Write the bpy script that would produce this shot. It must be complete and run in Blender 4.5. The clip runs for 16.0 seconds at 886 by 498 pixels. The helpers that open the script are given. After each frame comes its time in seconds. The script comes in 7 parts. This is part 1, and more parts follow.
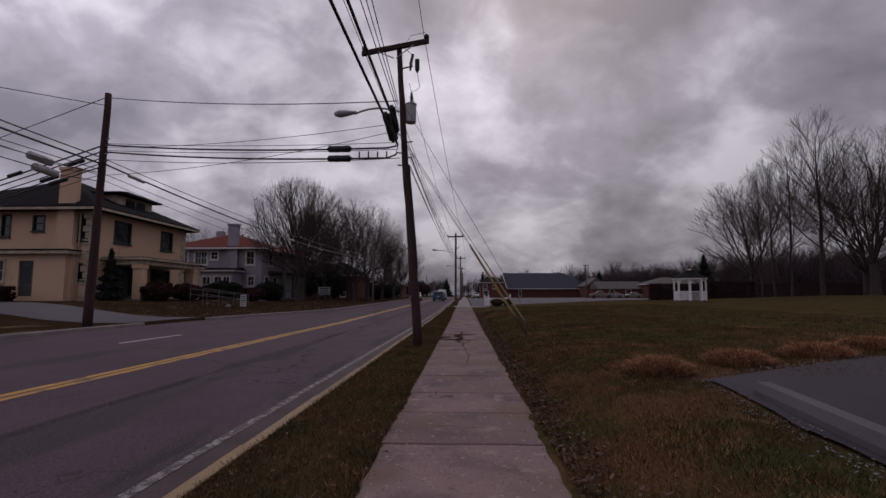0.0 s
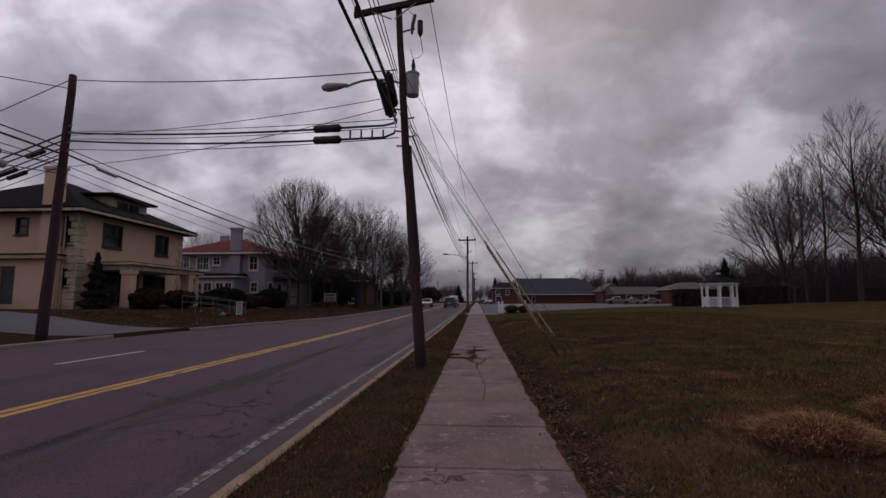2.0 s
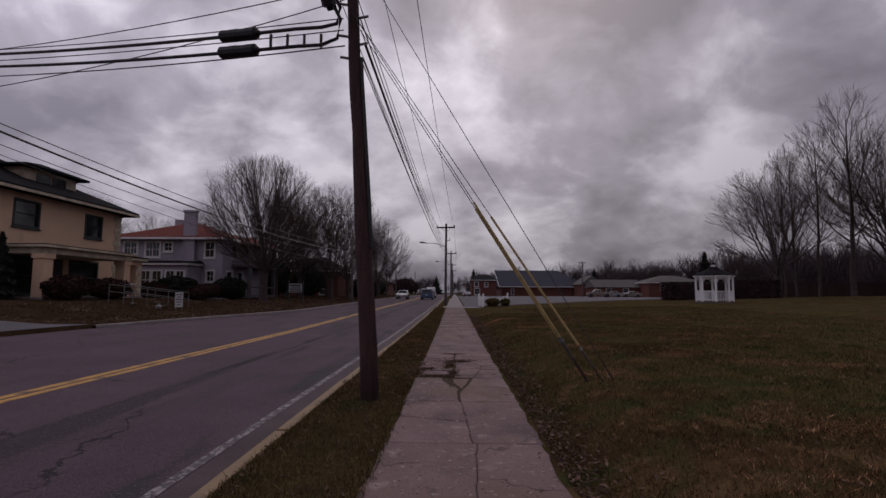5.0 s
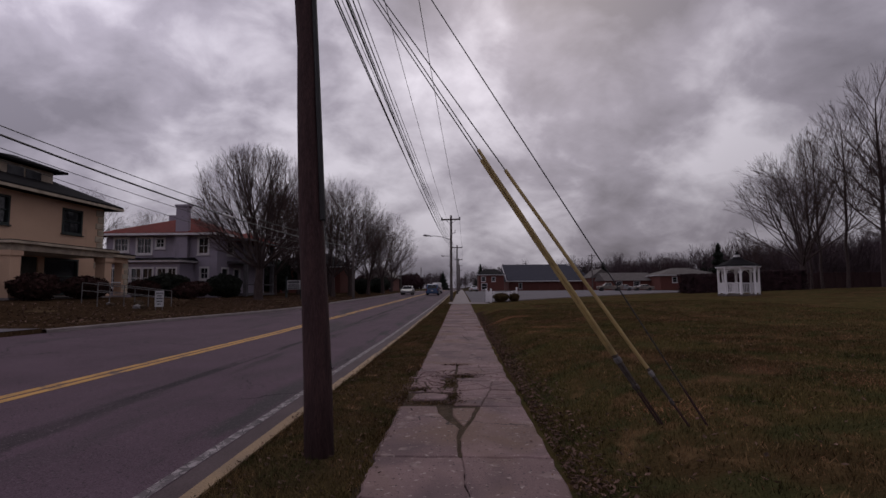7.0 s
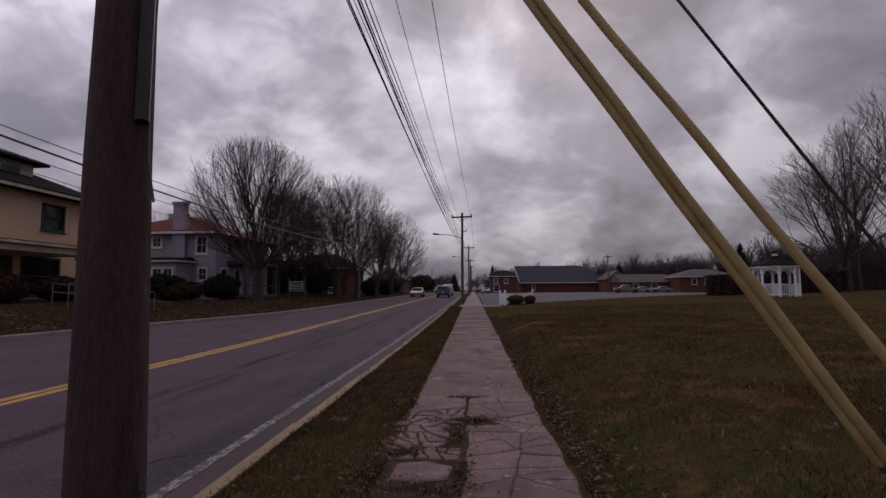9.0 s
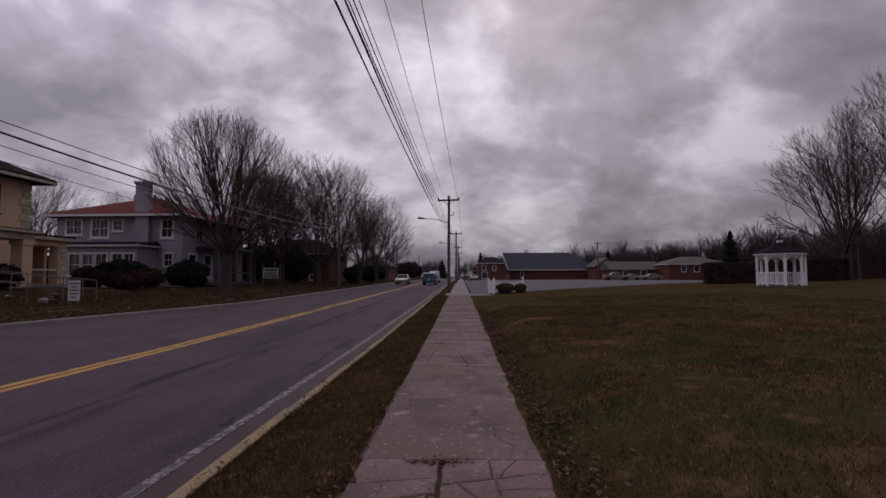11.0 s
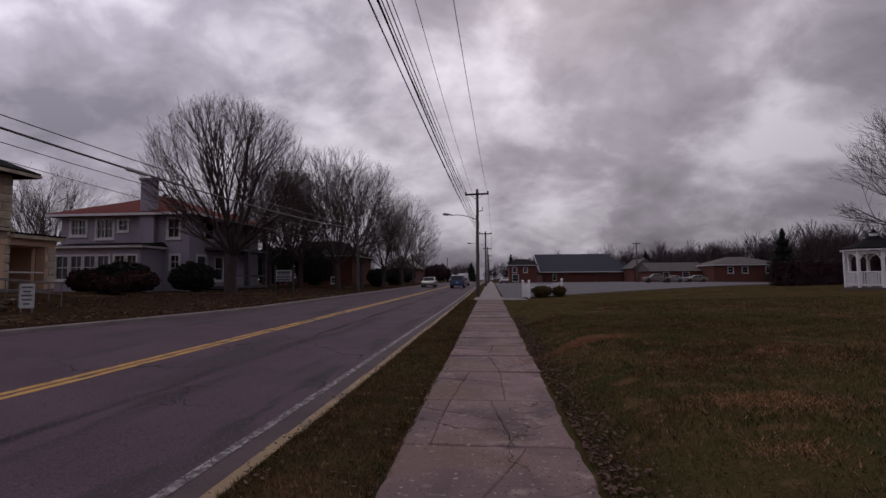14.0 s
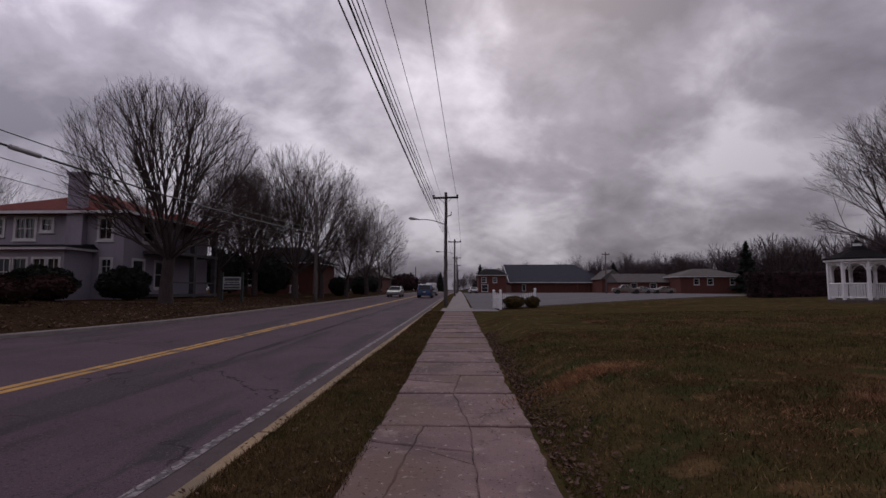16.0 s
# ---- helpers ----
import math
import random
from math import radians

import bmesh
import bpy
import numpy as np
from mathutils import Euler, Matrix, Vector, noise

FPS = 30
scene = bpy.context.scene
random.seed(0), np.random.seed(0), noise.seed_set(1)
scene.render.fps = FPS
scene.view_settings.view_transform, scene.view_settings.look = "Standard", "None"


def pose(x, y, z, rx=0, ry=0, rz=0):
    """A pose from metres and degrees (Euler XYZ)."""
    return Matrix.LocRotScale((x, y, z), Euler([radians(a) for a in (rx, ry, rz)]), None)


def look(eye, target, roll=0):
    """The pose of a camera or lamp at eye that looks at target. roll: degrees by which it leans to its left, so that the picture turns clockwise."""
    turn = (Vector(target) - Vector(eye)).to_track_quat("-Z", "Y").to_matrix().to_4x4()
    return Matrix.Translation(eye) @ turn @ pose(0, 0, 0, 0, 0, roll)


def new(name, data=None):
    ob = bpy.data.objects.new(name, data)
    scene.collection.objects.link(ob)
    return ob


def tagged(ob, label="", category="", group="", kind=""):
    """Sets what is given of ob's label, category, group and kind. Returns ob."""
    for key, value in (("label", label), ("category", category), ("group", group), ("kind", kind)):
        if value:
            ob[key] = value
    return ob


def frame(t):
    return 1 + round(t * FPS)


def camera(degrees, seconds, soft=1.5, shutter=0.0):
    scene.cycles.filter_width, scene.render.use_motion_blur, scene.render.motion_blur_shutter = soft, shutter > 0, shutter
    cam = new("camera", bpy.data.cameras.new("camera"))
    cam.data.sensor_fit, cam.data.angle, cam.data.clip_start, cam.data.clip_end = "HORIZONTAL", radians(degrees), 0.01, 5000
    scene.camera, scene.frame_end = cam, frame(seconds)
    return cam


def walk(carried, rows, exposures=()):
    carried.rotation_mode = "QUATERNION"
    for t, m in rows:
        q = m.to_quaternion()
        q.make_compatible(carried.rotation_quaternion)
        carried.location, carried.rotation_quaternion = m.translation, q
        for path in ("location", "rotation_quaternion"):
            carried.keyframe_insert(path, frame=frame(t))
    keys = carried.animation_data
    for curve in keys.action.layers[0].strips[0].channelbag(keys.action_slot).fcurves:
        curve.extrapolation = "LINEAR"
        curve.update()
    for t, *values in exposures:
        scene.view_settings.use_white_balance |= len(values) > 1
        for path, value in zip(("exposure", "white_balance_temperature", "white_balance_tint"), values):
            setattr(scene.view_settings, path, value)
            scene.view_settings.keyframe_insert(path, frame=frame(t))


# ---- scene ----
cam = camera(84.5, 16.0)
PATH = [
    (0, (0.035, -1.621, 1.403), (-0.05, 0.368, 1.592), 0.0),
    (0.5, (0.033, -0.953, 1.407), (-0.103, 1.033, 1.594), -0.1),
    (1, (0.01, -0.265, 1.442), (-0.121, 1.721, 1.639), -0.1),
    (1.5, (0.034, 0.423, 1.479), (-0.123, 2.405, 1.699), -0.1),
    (2, (-0.009, 1.054, 1.486), (-0.142, 3.038, 1.698), -0.1),
    (2.5, (0.019, 1.795, 1.467), (-0.072, 3.785, 1.645), 0.0),
    (3, (-0.046, 2.451, 1.477), (-0.139, 4.441, 1.657), 0.1),
    (3.5, (-0.07, 3.099, 1.451), (-0.143, 5.089, 1.638), 0.2),
    (4, (-0.06, 3.783, 1.496), (-0.137, 5.772, 1.685), 0.3),
    (4.5, (-0.119, 4.394, 1.506), (-0.15, 6.382, 1.714), 0.5),
    (5, (-0.081, 5.101, 1.501), (-0.126, 7.093, 1.68), 0.3),
    (5.2, (-0.078, 5.381, 1.505), (-0.144, 7.372, 1.68), 0.1),
    (7.3, (0.034, 7.99, 1.491), (-0.043, 9.982, 1.643), -0.5),
    (7.5, (0.032, 8.271, 1.507), (-0.072, 10.263, 1.652), -0.3),
    (8, (-0.006, 8.989, 1.467), (-0.107, 10.98, 1.622), -0.1),
    (8.5, (0.033, 9.743, 1.446), (-0.06, 11.737, 1.565), -0.0),
    (9, (0.024, 10.355, 1.474), (-0.096, 12.344, 1.642), -0.3),
    (9.5, (0.012, 11.008, 1.471), (-0.044, 13.0, 1.643), -0.2),
    (9.7, (0.028, 11.278, 1.461), (-0.031, 13.27, 1.629), 0.1),
    (11.8, (0.128, 14.159, 1.618), (0.05, 16.155, 1.714), -0.3),
    (12, (0.131, 14.444, 1.625), (0.064, 16.44, 1.721), 0.1),
    (12.5, (0.14, 15.158, 1.628), (0.025, 17.149, 1.776), -0.1),
    (13, (0.129, 15.822, 1.574), (-0.021, 17.808, 1.758), -0.2),
    (13.5, (0.125, 16.514, 1.537), (-0.029, 18.502, 1.685), -0.3),
    (14, (0.064, 17.164, 1.475), (-0.128, 19.151, 1.602), -0.4),
    (14.5, (0.028, 17.824, 1.402), (-0.12, 19.812, 1.562), -0.1),
    (15, (0.036, 18.547, 1.419), (-0.128, 20.533, 1.592), -0.3),
    (15.5, (0.038, 19.186, 1.427), (-0.086, 21.174, 1.614), -0.2),
    (16, (0.092, 19.878, 1.423), (0.025, 21.87, 1.59), 0.0),
]
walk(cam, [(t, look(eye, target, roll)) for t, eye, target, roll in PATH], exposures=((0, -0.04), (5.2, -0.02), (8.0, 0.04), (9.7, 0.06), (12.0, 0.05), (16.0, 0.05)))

# ---- light ----
world = bpy.data.worlds.new("overcast_sky")
scene.world = world
world.use_nodes = True
wn, wl = world.node_tree.nodes, world.node_tree.links
wn.clear()


def wnode(kind, **kw):
    n = wn.new(kind)
    for k, v in kw.items():
        n.inputs[k].default_value = v
    return n


def wmath(op, a, b=None, clamp=False):
    n = wn.new("ShaderNodeMath")
    n.operation, n.use_clamp = op, clamp
    for i, v in enumerate((a, b)):
        if v is None:
            continue
        if isinstance(v, (int, float)):
            n.inputs[i].default_value = v
        else:
            wl.new(v, n.inputs[i])
    return n.outputs[0]


SUN_ELEV, SUN_ROT = radians(38), radians(10)
w_out, w_bg = wn.new("ShaderNodeOutputWorld"), wn.new("ShaderNodeBackground")
w_sky = wn.new("ShaderNodeTexSky")
w_sky.sky_type, w_sky.sun_disc = "NISHITA", False
w_sky.sun_elevation, w_sky.sun_rotation, w_sky.dust_density = SUN_ELEV, SUN_ROT, 6.0
w_co = wn.new("ShaderNodeTexCoord")
w_sep = wn.new("ShaderNodeSeparateXYZ")
wl.new(w_co.outputs["Generated"], w_sep.inputs[0])
# cloud layer seen in perspective: direction projected on a high flat ceiling
lift = wmath("ADD", wmath("MAXIMUM", w_sep.outputs[2], 0.0), 0.55)
cx = wmath("DIVIDE", w_sep.outputs[0], lift)
cy = wmath("DIVIDE", w_sep.outputs[1], lift)
w_vec = wn.new("ShaderNodeCombineXYZ")
wl.new(cx, w_vec.inputs[0])
wl.new(cy, w_vec.inputs[1])
w_map = wn.new("ShaderNodeMapping")
w_map.inputs["Location"].default_value = (7.4, 4.3, 0.4)
w_map.inputs["Rotation"].default_value = (0, 0, radians(-24))
w_map.inputs["Scale"].default_value = (1.5, 1.7, 1.0)
wl.new(w_vec.outputs[0], w_map.inputs["Vector"])
big = wnode("ShaderNodeTexNoise", Scale=1.6, Detail=8.0, Roughness=0.50, Distortion=0.15)
fine = wnode("ShaderNodeTexNoise", Scale=4.2, Detail=8.0, Roughness=0.55, Distortion=0.35)
wl.new(w_map.outputs[0], big.inputs["Vector"])
wl.new(w_map.outputs[0], fine.inputs["Vector"])
dens = wmath("ADD", wmath("MULTIPLY", big.outputs["Fac"], 0.72), wmath("MULTIPLY", fine.outputs["Fac"], 0.28))
ramp = wn.new("ShaderNodeValToRGB")
el = ramp.color_ramp.elements
el[0].position, el[0].color = 0.39, (0.187, 0.171, 0.212, 1)
el[1].position, el[1].color = 0.63, (0.685, 0.643, 0.730, 1)
mid = el.new(0.50)
mid.color = (0.327, 0.299, 0.364, 1)
wl.new(dens, ramp.inputs[0])
# thin cloud in front of the hidden sun: a soft brighter zone
w_dir = (0.16, 0.92, 0.36)
dotp = wn.new("ShaderNodeVectorMath")
dotp.operation = "DOT_PRODUCT"
dotp.inputs[1].default_value = Vector(w_dir).normalized()
wl.new(w_co.outputs["Generated"], dotp.inputs[0])
glow = wmath("MULTIPLY", wmath("POWER", wmath("MAXIMUM", dotp.outputs["Value"], 0.0), 24.0), 0.22)
rise = wmath("ADD", wmath("MULTIPLY", wmath("MINIMUM", wmath("MAXIMUM", w_sep.outputs[2], 0.0), 0.45), 1.08), 0.555)
thin_left = wmath("MULTIPLY", wmath("POWER", wmath("MAXIMUM", wmath("MULTIPLY", w_sep.outputs[0], -1.45), 0.0), 1.8), wmath("MULTIPLY", wmath("MINIMUM", wmath("MAXIMUM", w_sep.outputs[2], 0.0), 0.45), 1.7))
thick_right = wmath("MULTIPLY", wmath("MAXIMUM", w_sep.outputs[0], 0.0), -0.24)
gain = wmath("ADD", wmath("ADD", glow, wmath("ADD", rise, thick_right)), thin_left)
scaled = wn.new("ShaderNodeVectorMath")
scaled.operation = "SCALE"
wl.new(ramp.outputs[0], scaled.inputs[0])
wl.new(gain, scaled.inputs["Scale"])
mixs = wn.new("ShaderNodeMix")
mixs.data_type = "RGBA"
mixs.inputs["Factor"].default_value = 0.02
skyscale = wn.new("ShaderNodeVectorMath")
skyscale.operation = "SCALE"
skyscale.inputs["Scale"].default_value = 0.12
wl.new(w_sky.outputs[0], skyscale.inputs[0])
wl.new(scaled.outputs[0], mixs.inputs["A"])
wl.new(skyscale.outputs[0], mixs.inputs["B"])
wl.new(mixs.outputs["Result"], w_bg.inputs[0])
w_bg.inputs[1].default_value = 1.0
wl.new(w_bg.outputs[0], w_out.inputs[0])

sun = new("sun", bpy.data.lights.new("sun", "SUN"))
sun.data.energy, sun.data.angle, sun.data.color = 0.5, radians(40), (1.0, 0.96, 0.93)
sun.matrix_world = look((0, 0, 60), (-8, -60, 10))


# ---- materials ----
def mat(name, base, rough=0.8, metal=0.0, second=None, scale=3.0, contrast=0.5, fine_scale=40.0, fine_amt=0.25,
        bump=0.3, bump_dist=0.01, spec=0.4, objvar=0.0, stretch=None, coat=0.0):
    """A surface with blotches at one scale, grain at another, and relief."""
    m = bpy.data.materials.new(name)
    m.use_nodes = True
    n, l = m.node_tree.nodes, m.node_tree.links
    b = n["Principled BSDF"]
    b.inputs["Roughness"].default_value = rough
    b.inputs["Metallic"].default_value = metal
    b.inputs["Specular IOR Level"].default_value = spec
    b.inputs["Coat Weight"].default_value = coat
    g = n.new("ShaderNodeNewGeometry")
    src = g.outputs["Position"]
    if stretch:
        mp = n.new("ShaderNodeMapping")
        mp.inputs["Scale"].default_value = stretch
        l.new(src, mp.inputs["Vector"])
        src = mp.outputs[0]
    n1 = n.new("ShaderNodeTexNoise")
    n1.inputs["Scale"].default_value, n1.inputs["Detail"].default_value, n1.inputs["Roughness"].default_value = scale, 5, 0.6
    n2 = n.new("ShaderNodeTexNoise")
    n2.inputs["Scale"].default_value, n2.inputs["Detail"].default_value = fine_scale, 3
    l.new(src, n1.inputs["Vector"])
    l.new(src, n2.inputs["Vector"])
    r = n.new("ShaderNodeValToRGB")
    e = r.color_ramp.elements
    second = second or tuple(c * 0.6 for c in base)
    e[0].position, e[1].position = 0.5 - 0.5 * (1 - contrast) * 0.6, 0.5 + 0.5 * (1 - contrast) * 0.6
    e[0].color, e[1].color = (*second, 1), (*base, 1)
    l.new(n1.outputs["Fac"], r.inputs[0])
    hv = n.new("ShaderNodeHueSaturation")
    val = n.new("ShaderNodeMapRange")
    val.inputs["To Min"].default_value, val.inputs["To Max"].default_value = 1 - fine_amt * 1.6, 1 + fine_amt * 1.6
    l.new(n2.outputs["Fac"], val.inputs["Value"])
    vout = val.outputs[0]
    if objvar:
        oi = n.new("ShaderNodeObjectInfo")
        ov = n.new("ShaderNodeMapRange")
        ov.inputs["To Min"].default_value, ov.inputs["To Max"].default_value = 1 - objvar, 1 + objvar
        l.new(oi.outputs["Random"], ov.inputs["Value"])
        mu = n.new("ShaderNodeMath")
        mu.operation = "MULTIPLY"
        l.new(vout, mu.inputs[0])
        l.new(ov.outputs[0], mu.inputs[1])
        vout = mu.outputs[0]
    l.new(vout, hv.inputs["Value"])
    l.new(r.outputs[0], hv.inputs["Color"])
    l.new(hv.outputs[0], b.inputs["Base Color"])
    if bump:
        bp = n.new("ShaderNodeBump")
        bp.inputs["Strength"].default_value, bp.inputs["Distance"].default_value = bump, bump_dist
        l.new(n2.outputs["Fac"], bp.inputs["Height"])
        l.new(bp.outputs[0], b.inputs["Normal"])
    return m


def mixed_in(m, colour, scale, lo, hi, stretch=None, rough=None, detail=4.0, band=None, offset=(0, 0, 0), distortion=0.0):
    """Lay another colour over a material where a noise passes a threshold; band=(axis, centre, half width) keeps it to a strip."""
    n, l = m.node_tree.nodes, m.node_tree.links
    b = n["Principled BSDF"]
    old = b.inputs["Base Color"].links[0].from_socket
    g = n.new("ShaderNodeNewGeometry")
    mp = n.new("ShaderNodeMapping")
    mp.inputs["Scale"].default_value = stretch or (1, 1, 1)
    mp.inputs["Location"].default_value = offset
    l.new(g.outputs["Position"], mp.inputs["Vector"])
    t = n.new("ShaderNodeTexNoise")
    t.inputs["Scale"].default_value, t.inputs["Detail"].default_value, t.inputs["Distortion"].default_value = scale, detail, distortion
    l.new(mp.outputs[0], t.inputs["Vector"])
    mr = n.new("ShaderNodeMapRange")
    mr.inputs["From Min"].default_value, mr.inputs["From Max"].default_value = lo, hi
    l.new(t.outputs["Fac"], mr.inputs["Value"])
    fac = mr.outputs[0]
    if band:
        axis, centre, half = band
        sp = n.new("ShaderNodeSeparateXYZ")
        l.new(g.outputs["Position"], sp.inputs[0])
        d = n.new("ShaderNodeMath")
        d.operation = "SUBTRACT"
        l.new(sp.outputs[axis], d.inputs[0])
        d.inputs[1].default_value = centre
        a = n.new("ShaderNodeMath")
        a.operation = "ABSOLUTE"
        l.new(d.outputs[0], a.inputs[0])
        k = n.new("ShaderNodeMapRange")
        k.inputs["From Min"].default_value, k.inputs["From Max"].default_value = half, half * 0.3
        l.new(a.outputs[0], k.inputs["Value"])
        mu = n.new("ShaderNodeMath")
        mu.operation = "MULTIPLY"
        l.new(fac, mu.inputs[0])
        l.new(k.outputs[0], mu.inputs[1])
        fac = mu.outputs[0]
    mx = n.new("ShaderNodeMix")
    mx.data_type = "RGBA"
    l.new(fac, mx.inputs["Factor"])
    l.new(old, mx.inputs["A"])
    mx.inputs["B"].default_value = (*colour, 1)
    l.new(mx.outputs["Result"], b.inputs["Base Color"])
    return m


def cracked(m, colour, scale, width, stretch=None, amount=1.0, keep=0.5, distort=0.25):
    """Thin irregular crack lines along the edges of distorted cells, kept only in patches."""
    n, l = m.node_tree.nodes, m.node_tree.links
    b = n["Principled BSDF"]
    old = b.inputs["Base Color"].links[0].from_socket
    g = n.new("ShaderNodeNewGeometry")
    mp = n.new("ShaderNodeMapping")
    mp.inputs["Scale"].default_value = stretch or (1, 1, 1)
    l.new(g.outputs["Position"], mp.inputs["Vector"])
    wob = n.new("ShaderNodeTexNoise")
    wob.inputs["Scale"].default_value, wob.inputs["Detail"].default_value = 2.0, 6
    l.new(mp.outputs[0], wob.inputs["Vector"])
    ad = n.new("ShaderNodeMix")
    ad.data_type = "VECTOR"
    ad.inputs["Factor"].default_value = distort
    l.new(mp.outputs[0], ad.inputs["A"])
    l.new(wob.outputs["Color"], ad.inputs["B"])
    v = n.new("ShaderNodeTexVoronoi")
    v.feature = "DISTANCE_TO_EDGE"
    v.inputs["Scale"].default_value = scale
    l.new(ad.outputs["Result"], v.inputs["Vector"])
    mr = n.new("ShaderNodeMapRange")
    mr.inputs["From Min"].default_value, mr.inputs["From Max"].default_value = width, width * 0.35
    l.new(v.outputs["Distance"], mr.inputs["Value"])
    pk = n.new("ShaderNodeTexNoise")
    pk.inputs["Scale"].default_value, pk.inputs["Detail"].default_value = 0.35, 2
    l.new(g.outputs["Position"], pk.inputs["Vector"])
    pr = n.new("ShaderNodeMapRange")
    pr.inputs["From Min"].default_value, pr.inputs["From Max"].default_value = keep, keep + 0.08
    pr.inputs["To Max"].default_value = amount
    l.new(pk.outputs["Fac"], pr.inputs["Value"])
    mu = n.new("ShaderNodeMath")
    mu.operation = "MULTIPLY"
    l.new(mr.outputs[0], mu.inputs[0])
    l.new(pr.outputs[0], mu.inputs[1])
    mx = n.new("ShaderNodeMix")
    mx.data_type = "RGBA"
    l.new(mu.outputs[0], mx.inputs["Factor"])
    l.new(old, mx.inputs["A"])
    mx.inputs["B"].default_value = (*colour, 1)
    l.new(mx.outputs["Result"], b.inputs["Base Color"])
    return m


M_GRASS = mat("mown_winter_grass", (0.0709, 0.0428, 0.0214), 0.95, second=(0.0435, 0.0288, 0.0142), scale=0.35, contrast=0.2, fine_scale=30, fine_amt=0.45, bump=0.9, bump_dist=0.04, spec=0.0)
mixed_in(M_GRASS, (0.1148, 0.0755, 0.0362), 0.55, 0.50, 0.68, detail=6, offset=(3, 1, 0))
mixed_in(M_GRASS, (0.1435, 0.0755, 0.0446), 0.9, 0.58, 0.70, detail=6)
mixed_in(M_GRASS, (0.0481, 0.0364, 0.0172), 0.28, 0.44, 0.66, stretch=(0.12, 4.2, 1), detail=2)
M_VERGE = mat("verge_turf", (0.0744, 0.0524, 0.0266), 0.95, second=(0.0467, 0.0333, 0.0177), scale=1.3, contrast=0.2, fine_scale=45, fine_amt=0.5, bump=0.9, bump_dist=0.03, spec=0.0)
M_YARD = mat("leaf_strewn_yard", (0.0536, 0.0327, 0.0200), 0.95, second=(0.0300, 0.0189, 0.0112), scale=0.6, contrast=0.2, fine_scale=14, fine_amt=0.5, bump=0.8, bump_dist=0.05, spec=0.0)
mixed_in(M_YARD, (0.1134, 0.0808, 0.0480), 0.8, 0.60, 0.70, stretch=(1, 0.35, 1))
M_FIELD = mat("far_ground", (0.0600, 0.0476, 0.0300), 0.95, scale=0.06, fine_scale=3, bump=0.3, spec=0.0)
M_ROAD = mat("worn_asphalt", (0.0984, 0.0608, 0.0818), 0.9, second=(0.0636, 0.0396, 0.0535), scale=0.5, contrast=0.2, fine_scale=70, fine_amt=0.6, bump=0.7, bump_dist=0.010, spec=0.2)
mixed_in(M_ROAD, (0.0209, 0.0160, 0.0194), 1.0, 0.38, 0.50, stretch=(2.2, 0.35, 1), band=(0, -4.64, 0.17), detail=6)
mixed_in(M_ROAD, (0.0424, 0.0305, 0.0365), 1.0, 0.47, 0.58, stretch=(1.6, 0.22, 1), band=(0, -4.45, 0.6), detail=7, offset=(3, 6, 0))
mixed_in(M_ROAD, (0.0484, 0.0370, 0.0432), 1.0, 0.54, 0.66, stretch=(1.4, 0.16, 1), band=(0, -8.2, 0.5), detail=6)
mixed_in(M_ROAD, (0.0454, 0.0379, 0.0423), 1.0, 0.48, 0.58, stretch=(2.5, 0.5, 1), band=(0, -2.68, 0.30), detail=6)
mixed_in(M_ROAD, (0.0524, 0.0388, 0.0461), 0.9, 0.55, 0.63, stretch=(0.8, 0.12, 1), detail=7, offset=(5, 3, 0))
cracked(M_ROAD, (0.018, 0.014, 0.017), 0.30, 0.0045, keep=0.46, distort=0.4)
cracked(M_ROAD, (0.018, 0.014, 0.017), 1.5, 0.012, stretch=(1.0, 0.6, 1), keep=0.56, distort=0.5)
mixed_in(M_ROAD, (0.1187, 0.0880, 0.1028), 38.0, 0.60, 0.68, detail=3, offset=(4, 4, 0))
mixed_in(M_ROAD, (0.0380, 0.0290, 0.0349), 24.0, 0.62, 0.70, detail=3, offset=(8, 1, 0))
M_LOT = mat("parking_asphalt", (0.1240, 0.1110, 0.1240), 0.9, second=(0.0930, 0.0828, 0.0930), scale=0.3, fine_scale=60, fine_amt=0.2, spec=0.1)
M_NEWLOT = mat("dark_asphalt", (0.0460, 0.0351, 0.0483), 0.9, second=(0.0352, 0.0271, 0.0378), scale=1.0, fine_scale=120, fine_amt=0.35, bump=0.6, bump_dist=0.006, spec=0.25)
M_GUTTER = mat("stained_gutter", (0.0816, 0.0549, 0.0593), 0.9, second=(0.0510, 0.0325, 0.0363), scale=1.6, contrast=0.3, fine_scale=60, fine_amt=0.3)
M_SLAB = mat("old_concrete", (0.2302, 0.1531, 0.1499), 0.9, second=(0.1461, 0.0974, 0.0995), scale=0.8, contrast=0.2, fine_scale=80, fine_amt=0.28, bump=0.5, bump_dist=0.006, spec=0.2, objvar=0.16)
mixed_in(M_SLAB, (0.1138, 0.0772, 0.0801), 1.1, 0.50, 0.66, detail=9, distortion=0.5)
mixed_in(M_SLAB, (0.2908, 0.2226, 0.2067), 3.4, 0.60, 0.72, detail=10, offset=(4, 2, 0))
mixed_in(M_SLAB, (0.1609, 0.1050, 0.0853), 0.7, 0.52, 0.66, detail=10, offset=(9, 5, 0), distortion=0.6)
mixed_in(M_SLAB, (0.3342, 0.2719, 0.2519), 16.0, 0.62, 0.70, detail=6, offset=(2, 7, 0))
mixed_in(M_SLAB, (0.0681, 0.0506, 0.0478), 30.0, 0.62, 0.69, detail=3, offset=(1, 3, 0))
cracked(M_SLAB, (0.050, 0.037, 0.034), 0.6, 0.0045, keep=0.46, distort=0.5)
